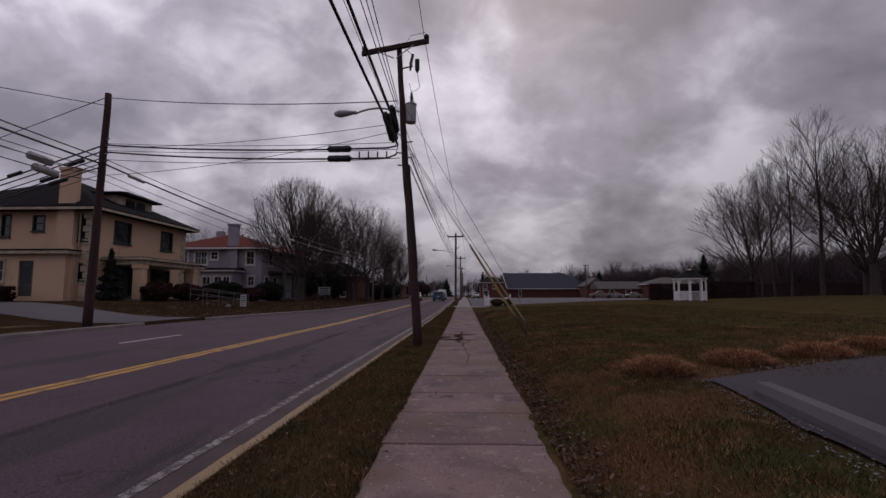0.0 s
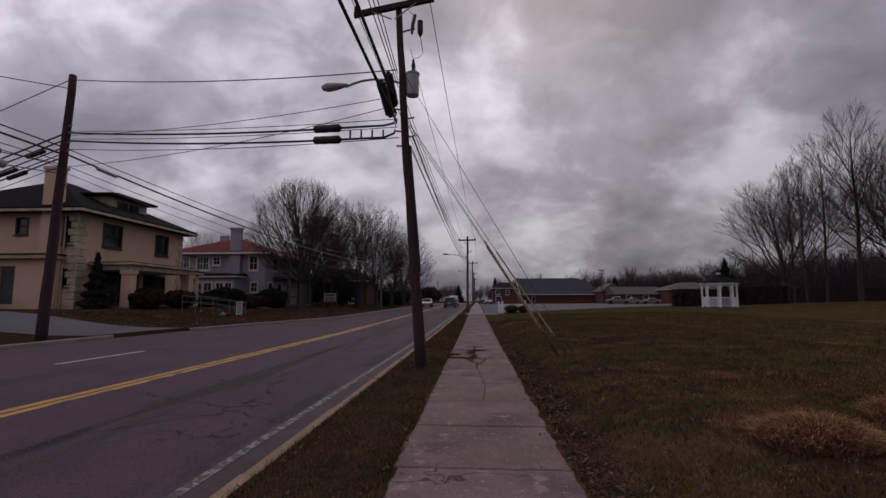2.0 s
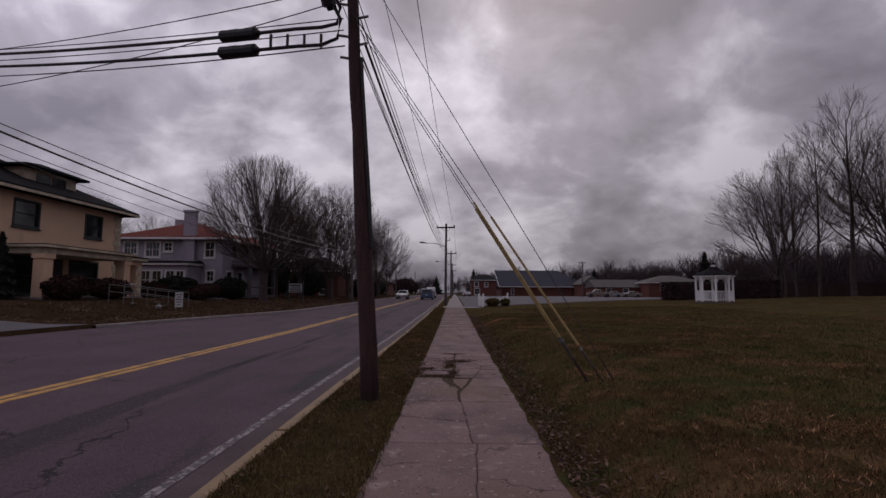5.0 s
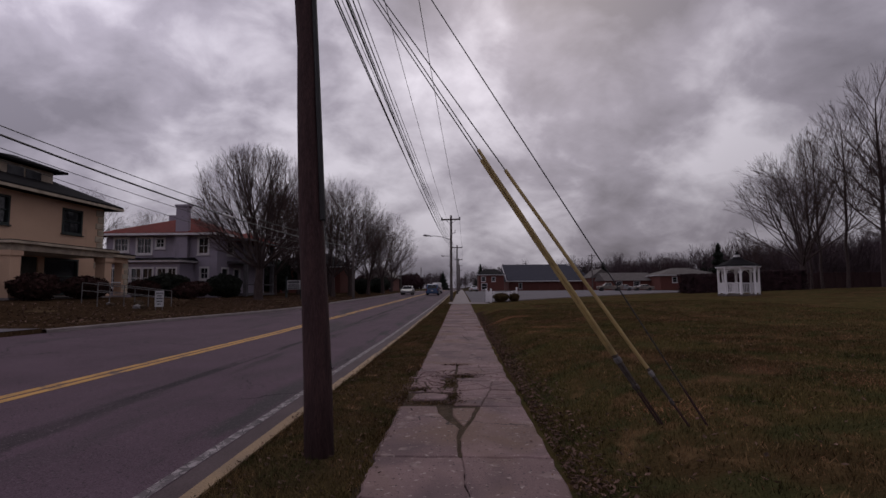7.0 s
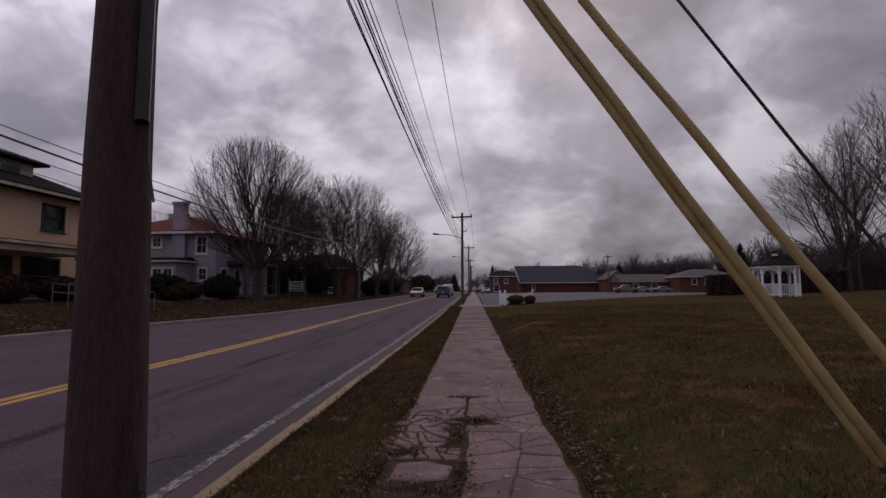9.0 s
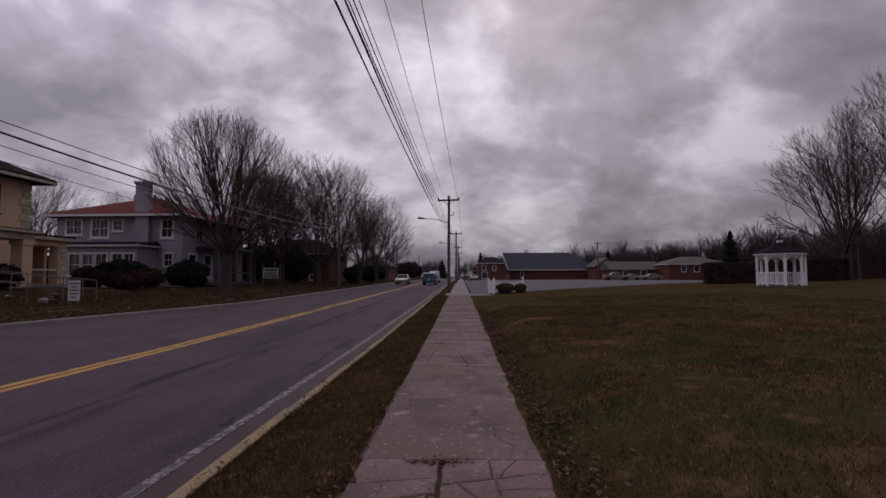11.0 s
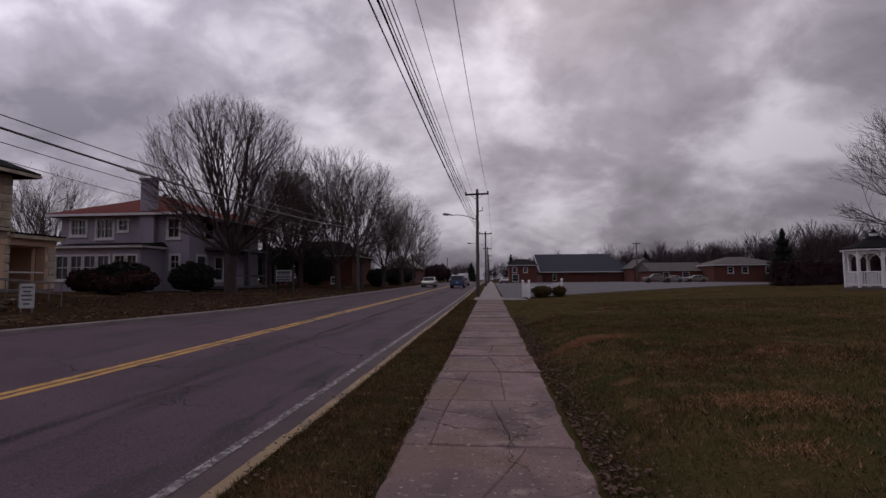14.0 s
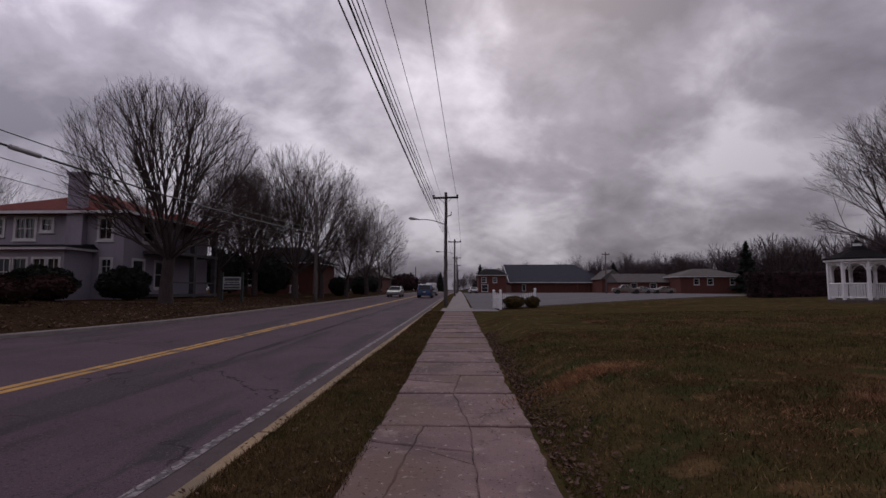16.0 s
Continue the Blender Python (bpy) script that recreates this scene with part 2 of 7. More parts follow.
M_SOIL = mat("dark_soil", (0.085, 0.058, 0.040), 0.98, second=(0.046, 0.034, 0.022), scale=6, fine_scale=60, fine_amt=0.5, bump=1.0, bump_dist=0.02, spec=0.1)
M_KERB = mat("kerb_faded_yellow", (0.3182, 0.2228, 0.1302), 0.85, second=(0.2236, 0.1564, 0.1021), scale=2.5, contrast=0.2, fine_scale=50, fine_amt=0.25, objvar=0.12, spec=0.25)
mixed_in(M_KERB, (0.2040, 0.1525, 0.1044), 1.3, 0.56, 0.66, detail=7)
M_CONC = mat("plain_concrete", (0.2484, 0.2150, 0.2112), 0.9, second=(0.1840, 0.1548, 0.1540), scale=2.0, fine_scale=60, fine_amt=0.2, spec=0.25)
M_YELLOW = mat("road_paint_yellow", (0.50, 0.275, 0.066), 0.8, second=(0.37, 0.20, 0.06), scale=2.0, fine_scale=60, fine_amt=0.2)
mixed_in(M_YELLOW, (0.13, 0.085, 0.06), 5.0, 0.56, 0.62, stretch=(1, 0.3, 1), detail=8)
M_WHITE = mat("road_paint_white", (0.3135, 0.2745, 0.2806), 0.8, second=(0.2090, 0.1800, 0.1886), scale=3.0, fine_scale=60, fine_amt=0.2)
mixed_in(M_WHITE, (0.0950, 0.0765, 0.0828), 11.0, 0.44, 0.54, stretch=(1.0, 0.8, 1), detail=9)
cracked(M_WHITE, (0.05, 0.042, 0.045), 9.0, 0.05, keep=0.0, distort=0.2)
M_DASH = mat("lane_dash_paint", (0.50, 0.46, 0.47), 0.8, second=(0.36, 0.33, 0.34), scale=3.0, fine_scale=60, fine_amt=0.2)
mixed_in(M_DASH, (0.10, 0.085, 0.09), 9.0, 0.58, 0.66, detail=8)
M_POLE = mat("weathered_creosote_wood", (0.0699, 0.0385, 0.0380), 0.9, second=(0.0350, 0.0200, 0.0213), scale=4.0, contrast=0.2, fine_scale=26, fine_amt=0.5, bump=0.9, bump_dist=0.012, stretch=(5, 5, 0.35), spec=0.2)
M_POLEGREY = mat("grey_weathered_wood", (0.13, 0.11, 0.105), 0.9, second=(0.075, 0.062, 0.06), scale=4.0, fine_scale=26, fine_amt=0.4, stretch=(5, 5, 0.35), spec=0.2)
M_BLACK = mat("black_rubber", (0.018, 0.017, 0.019), 0.6, scale=6, fine_scale=50, fine_amt=0.2, bump=0.1)
M_WIRE = mat("cable_sheath", (0.025, 0.023, 0.026), 0.55, scale=8, bump=0)
M_STEEL = mat("galvanised_steel", (0.34, 0.34, 0.35), 0.5, 0.6, scale=5, fine_scale=30, fine_amt=0.15, bump=0.1)
M_TANK = mat("grey_painted_tank", (0.42, 0.41, 0.42), 0.5, second=(0.34, 0.32, 0.33), scale=3, fine_scale=30, fine_amt=0.08, bump=0.05)
M_GUARD = mat("yellow_plastic_guard", (0.4042, 0.3024, 0.1215), 0.55, second=(0.2924, 0.2142, 0.0945), scale=4, contrast=0.2, fine_scale=25, fine_amt=0.15, bump=0.1)
mixed_in(M_GUARD, (0.1720, 0.1344, 0.0630), 3.0, 0.60, 0.72, detail=7)
M_CREAM = mat("cream_stucco", (0.66, 0.45, 0.32), 0.9, second=(0.58, 0.39, 0.275), scale=0.8, contrast=0.1, fine_scale=30, fine_amt=0.10, bump=0.4, bump_dist=0.01, spec=0.2)
mixed_in(M_CREAM, (0.47, 0.32, 0.23), 0.9, 0.60, 0.75, stretch=(1, 1, 0.35), detail=6)
M_QUOIN = mat("pale_quoin_stone", (0.56, 0.48, 0.37), 0.85, scale=2, fine_scale=30, fine_amt=0.12, spec=0.2)
M_GREYWALL = mat("lavender_grey_stucco", (0.3363, 0.2994, 0.3571), 0.9, second=(0.2659, 0.2357, 0.2850), scale=0.6, contrast=0.1, fine_scale=25, fine_amt=0.12, bump=0.4, spec=0.2)
mixed_in(M_GREYWALL, (0.1564, 0.1426, 0.1679), 0.5, 0.60, 0.75, stretch=(1, 1, 0.3), detail=6)
M_TRIM = mat("white_painted_trim", (0.62, 0.60, 0.61), 0.6, second=(0.52, 0.49, 0.50), scale=2, fine_scale=30, fine_amt=0.08, bump=0.05)
M_CTRIM = mat("cream_trim", (0.52, 0.43, 0.33), 0.7, scale=2, fine_scale=30, fine_amt=0.1, bump=0.05)
M_DARKTRIM = mat("dark_green_trim", (0.030, 0.042, 0.040), 0.6, scale=2, bump=0.05)
M_GLASS = mat("dark_window_glass", (0.018, 0.020, 0.024), 0.06, scale=0.7, contrast=0.1, fine_amt=0.1, bump=0, spec=0.6)
M_SHINGLE = mat("dark_shingles", (0.0167, 0.0150, 0.0174), 0.95, second=(0.0112, 0.0108, 0.0118), scale=2.0, contrast=0.1, fine_scale=9, fine_amt=0.35, bump=0.8, bump_dist=0.03, stretch=(1, 1, 3), spec=0.04)
M_REDROOF = mat("red_clay_roof", (0.150, 0.0165, 0.0095), 0.85, second=(0.085, 0.0125, 0.0085), scale=1.4, contrast=0.1, fine_scale=9, fine_amt=0.35, bump=0.9, bump_dist=0.04, stretch=(1, 1, 3), spec=0.2)
M_SLATE = mat("blue_grey_shingles", (0.056, 0.056, 0.072), 0.95, second=(0.044, 0.044, 0.056), scale=0.8, contrast=0.1, fine_scale=6, fine_amt=0.2, bump=0.5, stretch=(1, 1, 3), spec=0.15)
M_GREYROOF = mat("brown_grey_shingles", (0.13, 0.115, 0.11), 0.95, scale=0.8, contrast=0.1, fine_scale=6, fine_amt=0.2, stretch=(1, 1, 3), spec=0.15)
M_BRICK = mat("red_brick", (0.140, 0.054, 0.043), 0.9, second=(0.095, 0.037, 0.032), scale=3.0, contrast=0.1, fine_scale=14, fine_amt=0.3, bump=0.4, stretch=(1, 1, 2.6), spec=0.2)
M_BARK = mat("grey_brown_bark", (0.082, 0.060, 0.057), 0.95, second=(0.048, 0.035, 0.034), scale=5, fine_scale=22, fine_amt=0.4, bump=0.9, bump_dist=0.02, stretch=(3, 3, 0.5), spec=0.15)
M_TWIG = mat("bare_twigs", (0.076, 0.047, 0.045), 0.95, second=(0.050, 0.032, 0.031), scale=1.5, fine_scale=20, bump=0, spec=0.1)
M_FARTWIG = mat("far_bare_wood", (0.085, 0.060, 0.066), 0.95, second=(0.055, 0.040, 0.045), scale=0.2, fine_scale=2, bump=0, spec=0.1)
M_EVERGREEN = mat("dark_evergreen", (0.0208, 0.0255, 0.0170), 0.8, second=(0.0112, 0.0135, 0.0102), scale=3, fine_scale=30, fine_amt=0.4, bump=0, spec=0.2)
M_YEW = mat("brown_green_hedge", (0.0458, 0.0244, 0.0270), 0.9, second=(0.0262, 0.0144, 0.0169), scale=2, fine_scale=20, fine_amt=0.4, bump=0, spec=0.1)
M_BOX = mat("olive_boxwood", (0.0780, 0.0500, 0.0160), 0.85, second=(0.0455, 0.0300, 0.0110), scale=4, fine_scale=30, fine_amt=0.4, bump=0, spec=0.2)
M_REDSHRUB = mat("rust_brown_shrub", (0.0450, 0.0208, 0.0187), 0.95, second=(0.0270, 0.0144, 0.0127), scale=3, fine_scale=20, fine_amt=0.4, bump=0, spec=0.1)
M_STRAW = mat("straw_grass", (0.40, 0.215, 0.115), 0.95, second=(0.23, 0.105, 0.060), scale=6, fine_scale=30, fine_amt=0.4, bump=0, spec=0.1)
M_BLADE = mat("grass_blades", (0.0904, 0.0565, 0.0282), 0.9, second=(0.0525, 0.0355, 0.0176), scale=1.0, contrast=0.1, fine_scale=25, fine_amt=0.5, bump=0, spec=0.0)
mixed_in(M_BLADE, (0.1271, 0.0841, 0.0396), 0.55, 0.50, 0.68, detail=6, offset=(3, 1, 0))
mixed_in(M_BLADE, (0.1616, 0.0860, 0.0505), 0.9, 0.58, 0.70, detail=6)
mixed_in(M_BLADE, (0.3154, 0.1938, 0.1128), 7.0, 0.60, 0.70, detail=3)
mixed_in(M_BLADE, (0.0925, 0.0732, 0.0295), 0.32, 0.44, 0.60, detail=5, offset=(6, 2, 0))
mixed_in(M_GRASS, (0.0632, 0.0504, 0.0213), 0.32, 0.44, 0.60, detail=5, offset=(6, 2, 0))
for turf in (M_GRASS, M_BLADE):
    mixed_in(turf, (0.052, 0.049, 0.021), 1.6, 0.50, 0.62, detail=6, offset=(1, 8, 0))
    mixed_in(turf, (0.118, 0.075, 0.038), 2.6, 0.56, 0.66, detail=7, offset=(7, 4, 0))
    mixed_in(turf, (0.112, 0.062, 0.034), 1.0, 0.46, 0.62, detail=8, offset=(2, 2, 0), band=(1, 3.0, 7.0))
M_LEAF = mat("dead_leaves", (0.165, 0.105, 0.080), 0.9, second=(0.075, 0.042, 0.032), scale=9, contrast=0.2, fine_scale=40, fine_amt=0.4, bump=0, spec=0.2)
M_PVC = mat("white_vinyl", (0.8050, 0.7935, 0.8050), 0.5, second=(0.7130, 0.6900, 0.7015), scale=2, fine_scale=20, fine_amt=0.05, bump=0.03)
M_SIGN = mat("white_sign_face", (0.55, 0.55, 0.56), 0.6, scale=4, fine_amt=0.05, bump=0)
M_BAR = mat("sign_lettering_bars", (0.10, 0.10, 0.11), 0.7, scale=6, fine_amt=0.05, bump=0)
M_VAN = mat("white_car_paint", (0.62, 0.61, 0.63), 0.3, second=(0.56, 0.55, 0.57), scale=1.5, fine_amt=0.03, bump=0, coat=0.5)
M_BLUE = mat("blue_car_paint", (0.018, 0.060, 0.150), 0.3, second=(0.014, 0.050, 0.125), scale=1.5, fine_amt=0.03, bump=0, coat=0.6)
M_SILVER = mat("silver_car_paint", (0.30, 0.29, 0.29), 0.35, 0.4, scale=1.5, fine_amt=0.03, bump=0, coat=0.5)
M_TAN = mat("tan_car_paint", (0.24, 0.20, 0.17), 0.35, 0.3, scale=1.5, fine_amt=0.03, bump=0, coat=0.5)
M_TYRE = mat("tyre_rubber", (0.020, 0.020, 0.021), 0.85, scale=8, bump=0.1)
M_RIM = mat("alloy_rim", (0.40, 0.40, 0.41), 0.35, 0.7, scale=5, bump=0)
M_LAMPRED = mat("red_lamp_lens", (0.30, 0.012, 0.012), 0.2, scale=6, fine_amt=0.05, bump=0, spec=0.6)
M_LENS = mat("clear_lamp_lens", (0.45, 0.45, 0.46), 0.15, scale=6, fine_amt=0.05, bump=0, spec=0.6)
M_DARKDOOR = mat("dark_green_door", (0.060, 0.062, 0.052), 0.6, scale=2, fine_amt=0.1, bump=0.05)
# porch grey set dark so the colour carries the porch's shade
M_PORCH = mat("porch_grey_with_shade_in_colour", (0.10, 0.092, 0.10), 0.8, scale=2, fine_scale=20, fine_amt=0.15)
M_DULLSTEEL = mat("dull_grey_metal", (0.20, 0.19, 0.19), 0.6, 0.3, scale=5, fine_scale=30, fine_amt=0.15, bump=0.1)
M_GRIP = mat("rusty_dark_steel", (0.060, 0.046, 0.044), 0.6, 0.4, second=(0.10, 0.085, 0.08), scale=9, fine_scale=40, fine_amt=0.4, bump=0.2)
M_STONE = mat("grey_rubble", (0.22, 0.20, 0.20), 0.9, scale=5, fine_scale=30, fine_amt=0.3)


def by_island(m, lo, hi):
    """Blades, leaves and bits differ one from the next."""
    n, l = m.node_tree.nodes, m.node_tree.links
    b = n["Principled BSDF"]
    old = b.inputs["Base Color"].links[0].from_socket
    g = n.new("ShaderNodeNewGeometry")
    r = n.new("ShaderNodeMapRange")
    r.inputs["To Min"].default_value, r.inputs["To Max"].default_value = lo, hi
    l.new(g.outputs["Random Per Island"], r.inputs["Value"])
    h = n.new("ShaderNodeHueSaturation")
    l.new(r.outputs[0], h.inputs["Value"])
    l.new(old, h.inputs["Color"])
    l.new(h.outputs[0], b.inputs["Base Color"])


by_island(M_BLADE, 0.22, 2.3)
by_island(M_STRAW, 0.5, 1.4)
by_island(M_LEAF, 0.4, 1.7)
for leaf_mat in (M_EVERGREEN, M_YEW, M_BOX, M_REDSHRUB):
    by_island(leaf_mat, 0.7, 1.25)


# ---- building helpers ----
ROOTS = {}


def root(name, loc, label, category, group="", kind=""):
    """An Empty at a thing's base; its parts are given in world metres."""
    ob = new(name)
    ob.location = loc
    ob.empty_display_size = 0.3
    ROOTS[ob] = Vector(loc)
    return tagged(ob, label, category, group, kind)


def base_of(ob):
    while ob not in ROOTS:
        ob = ob.parent
    return ROOTS[ob]


def finish(bm, name, material, smooth=False):
    me = bpy.data.meshes.new(name)
    bmesh.ops.recalc_face_normals(bm, faces=bm.faces)
    bm.to_mesh(me)
    bm.free()
    me.materials.append(material)
    if smooth:
        for p in me.polygons:
            p.use_smooth = True
    return me


def part(name, bm, material, parent, label="", smooth=False, kind=""):
    """One mesh object under a thing or under a part, from a bmesh in world metres."""
    bmesh.ops.translate(bm, verts=bm.verts, vec=-base_of(parent))
    ob = new(name, finish(bm, name, material, smooth))
    ob.parent = parent
    return tagged(ob, label, kind=kind)


def thing(name, bm, material, label, category, loc=(0, 0, 0), group="", kind="", smooth=False):
    bmesh.ops.translate(bm, verts=bm.verts, vec=-Vector(loc))
    ob = new(name, finish(bm, name, material, smooth))
    ob.location = loc
    ROOTS[ob] = Vector(loc)
    return tagged(ob, label, category, group, kind)


def box(bm, x0, x1, y0, y1, z0, z1, bevel=0.0):
    vs = [bm.verts.new((x, y, z)) for z in (z0, z1) for x, y in ((x0, y0), (x1, y0), (x1, y1), (x0, y1))]
    fs = [bm.faces.new([vs[i] for i in f]) for f in ((3, 2, 1, 0), (4, 5, 6, 7), (0, 1, 5, 4), (1, 2, 6, 5), (2, 3, 7, 6), (3, 0, 4, 7))]
    if bevel:
        bmesh.ops.bevel(bm, geom=list({e for f in fs for e in f.edges}), offset=bevel, segments=1, affect="EDGES", profile=0.5)
    return bm


def boxm(*a, bevel=0.0):
    return box(bmesh.new(), *a, bevel=bevel)


def tube(bm, pts, radii, sides=6, cap=True):
    """A round rod through points, with a radius at each."""
    if isinstance(radii, (int, float)):
        radii = [radii] * len(pts)
    rings, pts = [], [Vector(p) for p in pts]
    for i, p in enumerate(pts):
        d = (pts[min(i + 1, len(pts) - 1)] - pts[max(i - 1, 0)]).normalized()
        a = d.cross(Vector((0, 0, 1)) if abs(d.z) < 0.95 else Vector((1, 0, 0))).normalized()
        b = d.cross(a)
        rings.append([bm.verts.new(p + radii[i] * (a * math.cos(k * math.tau / sides) + b * math.sin(k * math.tau / sides))) for k in range(sides)])
    for r, s in zip(rings, rings[1:]):
        for k in range(sides):
            bm.faces.new((r[k], r[(k + 1) % sides], s[(k + 1) % sides], s[k]))
    if cap:
        bm.faces.new(rings[0][::-1])
        bm.faces.new(rings[-1])
    return bm


def rod(pts, radii, sides=8):
    return tube(bmesh.new(), pts, radii, sides)


def poly_prism(bm, pts, z0, z1):
    lo, hi = [bm.verts.new((x, y, z0)) for x, y in pts], [bm.verts.new((x, y, z1)) for x, y in pts]
    bm.faces.new(lo[::-1])
    bm.faces.new(hi)
    for i in range(len(pts)):
        j = (i + 1) % len(pts)
        bm.faces.new((lo[i], lo[j], hi[j], hi[i]))
    return bm


def span(a, b, sag, n=14):
    a, b = Vector(a), Vector(b)
    return [a.lerp(b, i / n) - Vector((0, 0, 4 * sag * (i / n) * (1 - i / n))) for i in range(n + 1)]


def smooth01(a, b, v):
    t = min(1.0, max(0.0, (v - a) / (b - a)))
    return t * t * (3 - 2 * t)


# ---- lie of the land ----
def zc(y):
    return 0.0075 * (min(max(y, 24.0), 104.0) - 24.0)


def edge(y):
    """Outward shift of the near road edge, which slowly closes on the sidewalk."""
    return 0.0068 * min(max(y, 0.0), 45.0)


def left_kerb(y):
    return -13.0 + 2.6 * smooth01(20, 40, y)


def road_z(x, y):
    return zc(y) - 0.10 + 0.27 * min(1.0, max(0.0, (-2.1 - x) / 11.0))


def land(x, y):
    """Height of lawn, verge and yard."""
    if x > 0.8:
        bank = (1 - smooth01(36, 49, y)) * 0.34 * smooth01(0.75, 2.1, x)
        slope = 0.016 + 0.014 * smooth01(36, 50, y) - 0.028 * smooth01(52, 90, y)
        hill = 6.0 * smooth01(0, 150, 0.6 * y + 0.8 * x - 128) * smooth01(5, 40, x)
        return zc(y) - 0.015 + bank + slope * min(max(x - 1.6, 0), 40) + hill
    k = left_kerb(y)
    if x < k:
        rise = 0.75 - 0.40 * smooth01(36, 50, y)
        return road_z(k, y) + 0.12 + rise * smooth01(1.6, 9.2, k - 0.3 - x) * 1.0
    return zc(y) - 0.005


Y_ROWS = [-1500, -500, -150, -60, -30, -15, -8] + [y * 1.5 for y in range(-4, 40)] + [60 + 4 * i for i in range(26)] + [170, 185, 200, 225, 260, 300, 360, 450, 600, 900, 1500, 3000]


def ground():
    cols = [(-3000, 0), (-800, 0), (-300, 0), (-150, 0), (-90, 0), (-60, 0)]
    verts, faces, mats = [], [], []
    rel = [-30, -22, -16, -12, -9, -7.5, -6, -5, -4, -3, -2, -1, -0.15]
    right = [0.82, 0.95, 1.1, 1.3, 1.5, 1.75, 2.0, 2.4, 3, 4, 6, 9, 13, 18, 24, 31, 42, 55, 70, 90, 120, 160, 220, 300, 500, 1000, 3000]
    for y in Y_ROWS:
        k = left_kerb(y)
        row = [(x, land(x, y)) for x, _ in cols] + [(k + r, land(k + r, y)) for r in rel]
        q = edge(y)
        row += [(k - 0.149, road_z(k, y) - 0.25), (q - 2.131, road_z(-2.13, y) - 0.25), (q - 1.972, zc(y) - 0.25), (q - 1.97, zc(y) - 0.005)]
        row += [(q - 1.6, zc(y) + 0.02), (-1.2, zc(y) + 0.025), (-0.85, zc(y) + 0.0), (-0.80, zc(y) - 0.02), (-0.4, zc(y) - 0.045), (0.4, zc(y) - 0.045)]
        row += [(x, land(x, y)) for x in right]
        w = len(row)
        for x, z in row:
            j = 0.02 * noise.noise((x * 0.9, y * 0.9, 0)) if (x > 1.05 or x < k - 0.5) and abs(x) < 60 else 0.0
            verts.append((x, y, z + j))
    nl = len(cols) + len(rel)
    for i in range(len(Y_ROWS) - 1):
        y = Y_ROWS[i]
        for j in range(w - 1):
            a = i * w + j
            faces.append((a, a + 1, a + w + 1, a + w))
            if j < nl:
                m = 1 if -40 < y < 140 and j > 4 else 4
            elif j < nl + 3:
                m = 3
            elif j < nl + 7:
                m = 2
            elif j < nl + 9:
                m = 3
            else:
                m = 0 if -40 < y < 84 and j < w - 9 else 4
            mats.append(m)
    me = bpy.data.meshes.new("ground")
    me.from_pydata(verts, [], faces)
    for m in (M_GRASS, M_YARD, M_VERGE, M_SOIL, M_FIELD):
        me.materials.append(m)
    me.polygons.foreach_set("material_index", mats)
    me.polygons.foreach_set("use_smooth", [True] * len(faces))
    return tagged(new("ground", me), "mown olive-brown winter lawn, verge and leaf-strewn yards", "ground", kind="structure")


def sheet(name, material, xs, ys, height, label, category="road", closed=0.0):
    """A surface laid over the land; xs(y) gives its crossings at y."""
    bm = bmesh.new()
    rows = [[bm.verts.new((x, y, height(x, y))) for x in xs(y)] for y in ys]
    for r, s in zip(rows, rows[1:]):
        for k in range(len(r) - 1):
            bm.faces.new((r[k], r[k + 1], s[k + 1], s[k]))
    if closed:
        bmesh.ops.solidify(bm, geom=list(bm.faces), thickness=closed)
    me = bpy.data.meshes.new(name)
    bm.to_mesh(me)
    bm.free()
    me.materials.append(material)
    return tagged(new(name, me), label, category, kind="structure")


ground()
LONG = [y for y in Y_ROWS if -150 <= y <= 900]
sheet("road", M_ROAD, lambda y: [left_kerb(y) - 0.1, left_kerb(y) + 3, -7.5, -5, -3.5, edge(y) - 2.40], LONG, lambda x, y: road_z(x, y), "worn grey asphalt road with dark tar streaks and cracks")
sheet("gutter", M_GUTTER, lambda y: [edge(y) - 2.445, edge(y) - 2.28, edge(y) - 2.12], LONG, lambda x, y: road_z(x, y) + 0.002, "stained reddish-grey concrete gutter along the kerb", "gutter")
for x in (-6.19, -6.40):
    sheet("lane_line", M_YELLOW, lambda y, x=x: [x - 0.075, x + 0.075], LONG, lambda x, y: road_z(x, y) + 0.005, "faded yellow double centre line painted on asphalt", "road marking")
sheet("edge_line", M_WHITE, lambda y: [edge(y) - 2.565, edge(y) - 2.455], [y for y in LONG if y < 400], lambda x, y: road_z(x, y) + 0.005, "worn flaking white edge line painted on asphalt", "road marking")
for y0 in (11.6, -0.4):
    sheet("lane_dash", M_DASH, lambda y: [-9.52, -9.40], [y0, y0 + 1.5, y0 + 3.0], lambda x, y: road_z(x, y) + 0.005, "short white lane dash painted on asphalt", "road marking")


def kerb_profile(bm, x0, x1, y0, y1, top, low, round_left):
    """A kerb length from y0 to y1 with its road side battered and its edge rounded."""
    prof = [(x0, low), (x0 + 0.015, -0.03), (x0 + 0.035, 0.0), (x1, 0.0), (x1, low)] if round_left else [(x0, low), (x0, 0.0), (x1 - 0.035, 0.0), (x1 - 0.015, -0.03), (x1, low)]
    rings = [[bm.verts.new((x, y, top(x, y) + z)) for x, z in prof] for y in (y0, y1)]
    n = len(prof)
    bm.faces.new(rings[0])
    bm.faces.new(rings[1][::-1])
    for k in range(n):
        bm.faces.new((rings[0][k], rings[1][k], rings[1][(k + 1) % n], rings[0][(k + 1) % n]))
    return bm


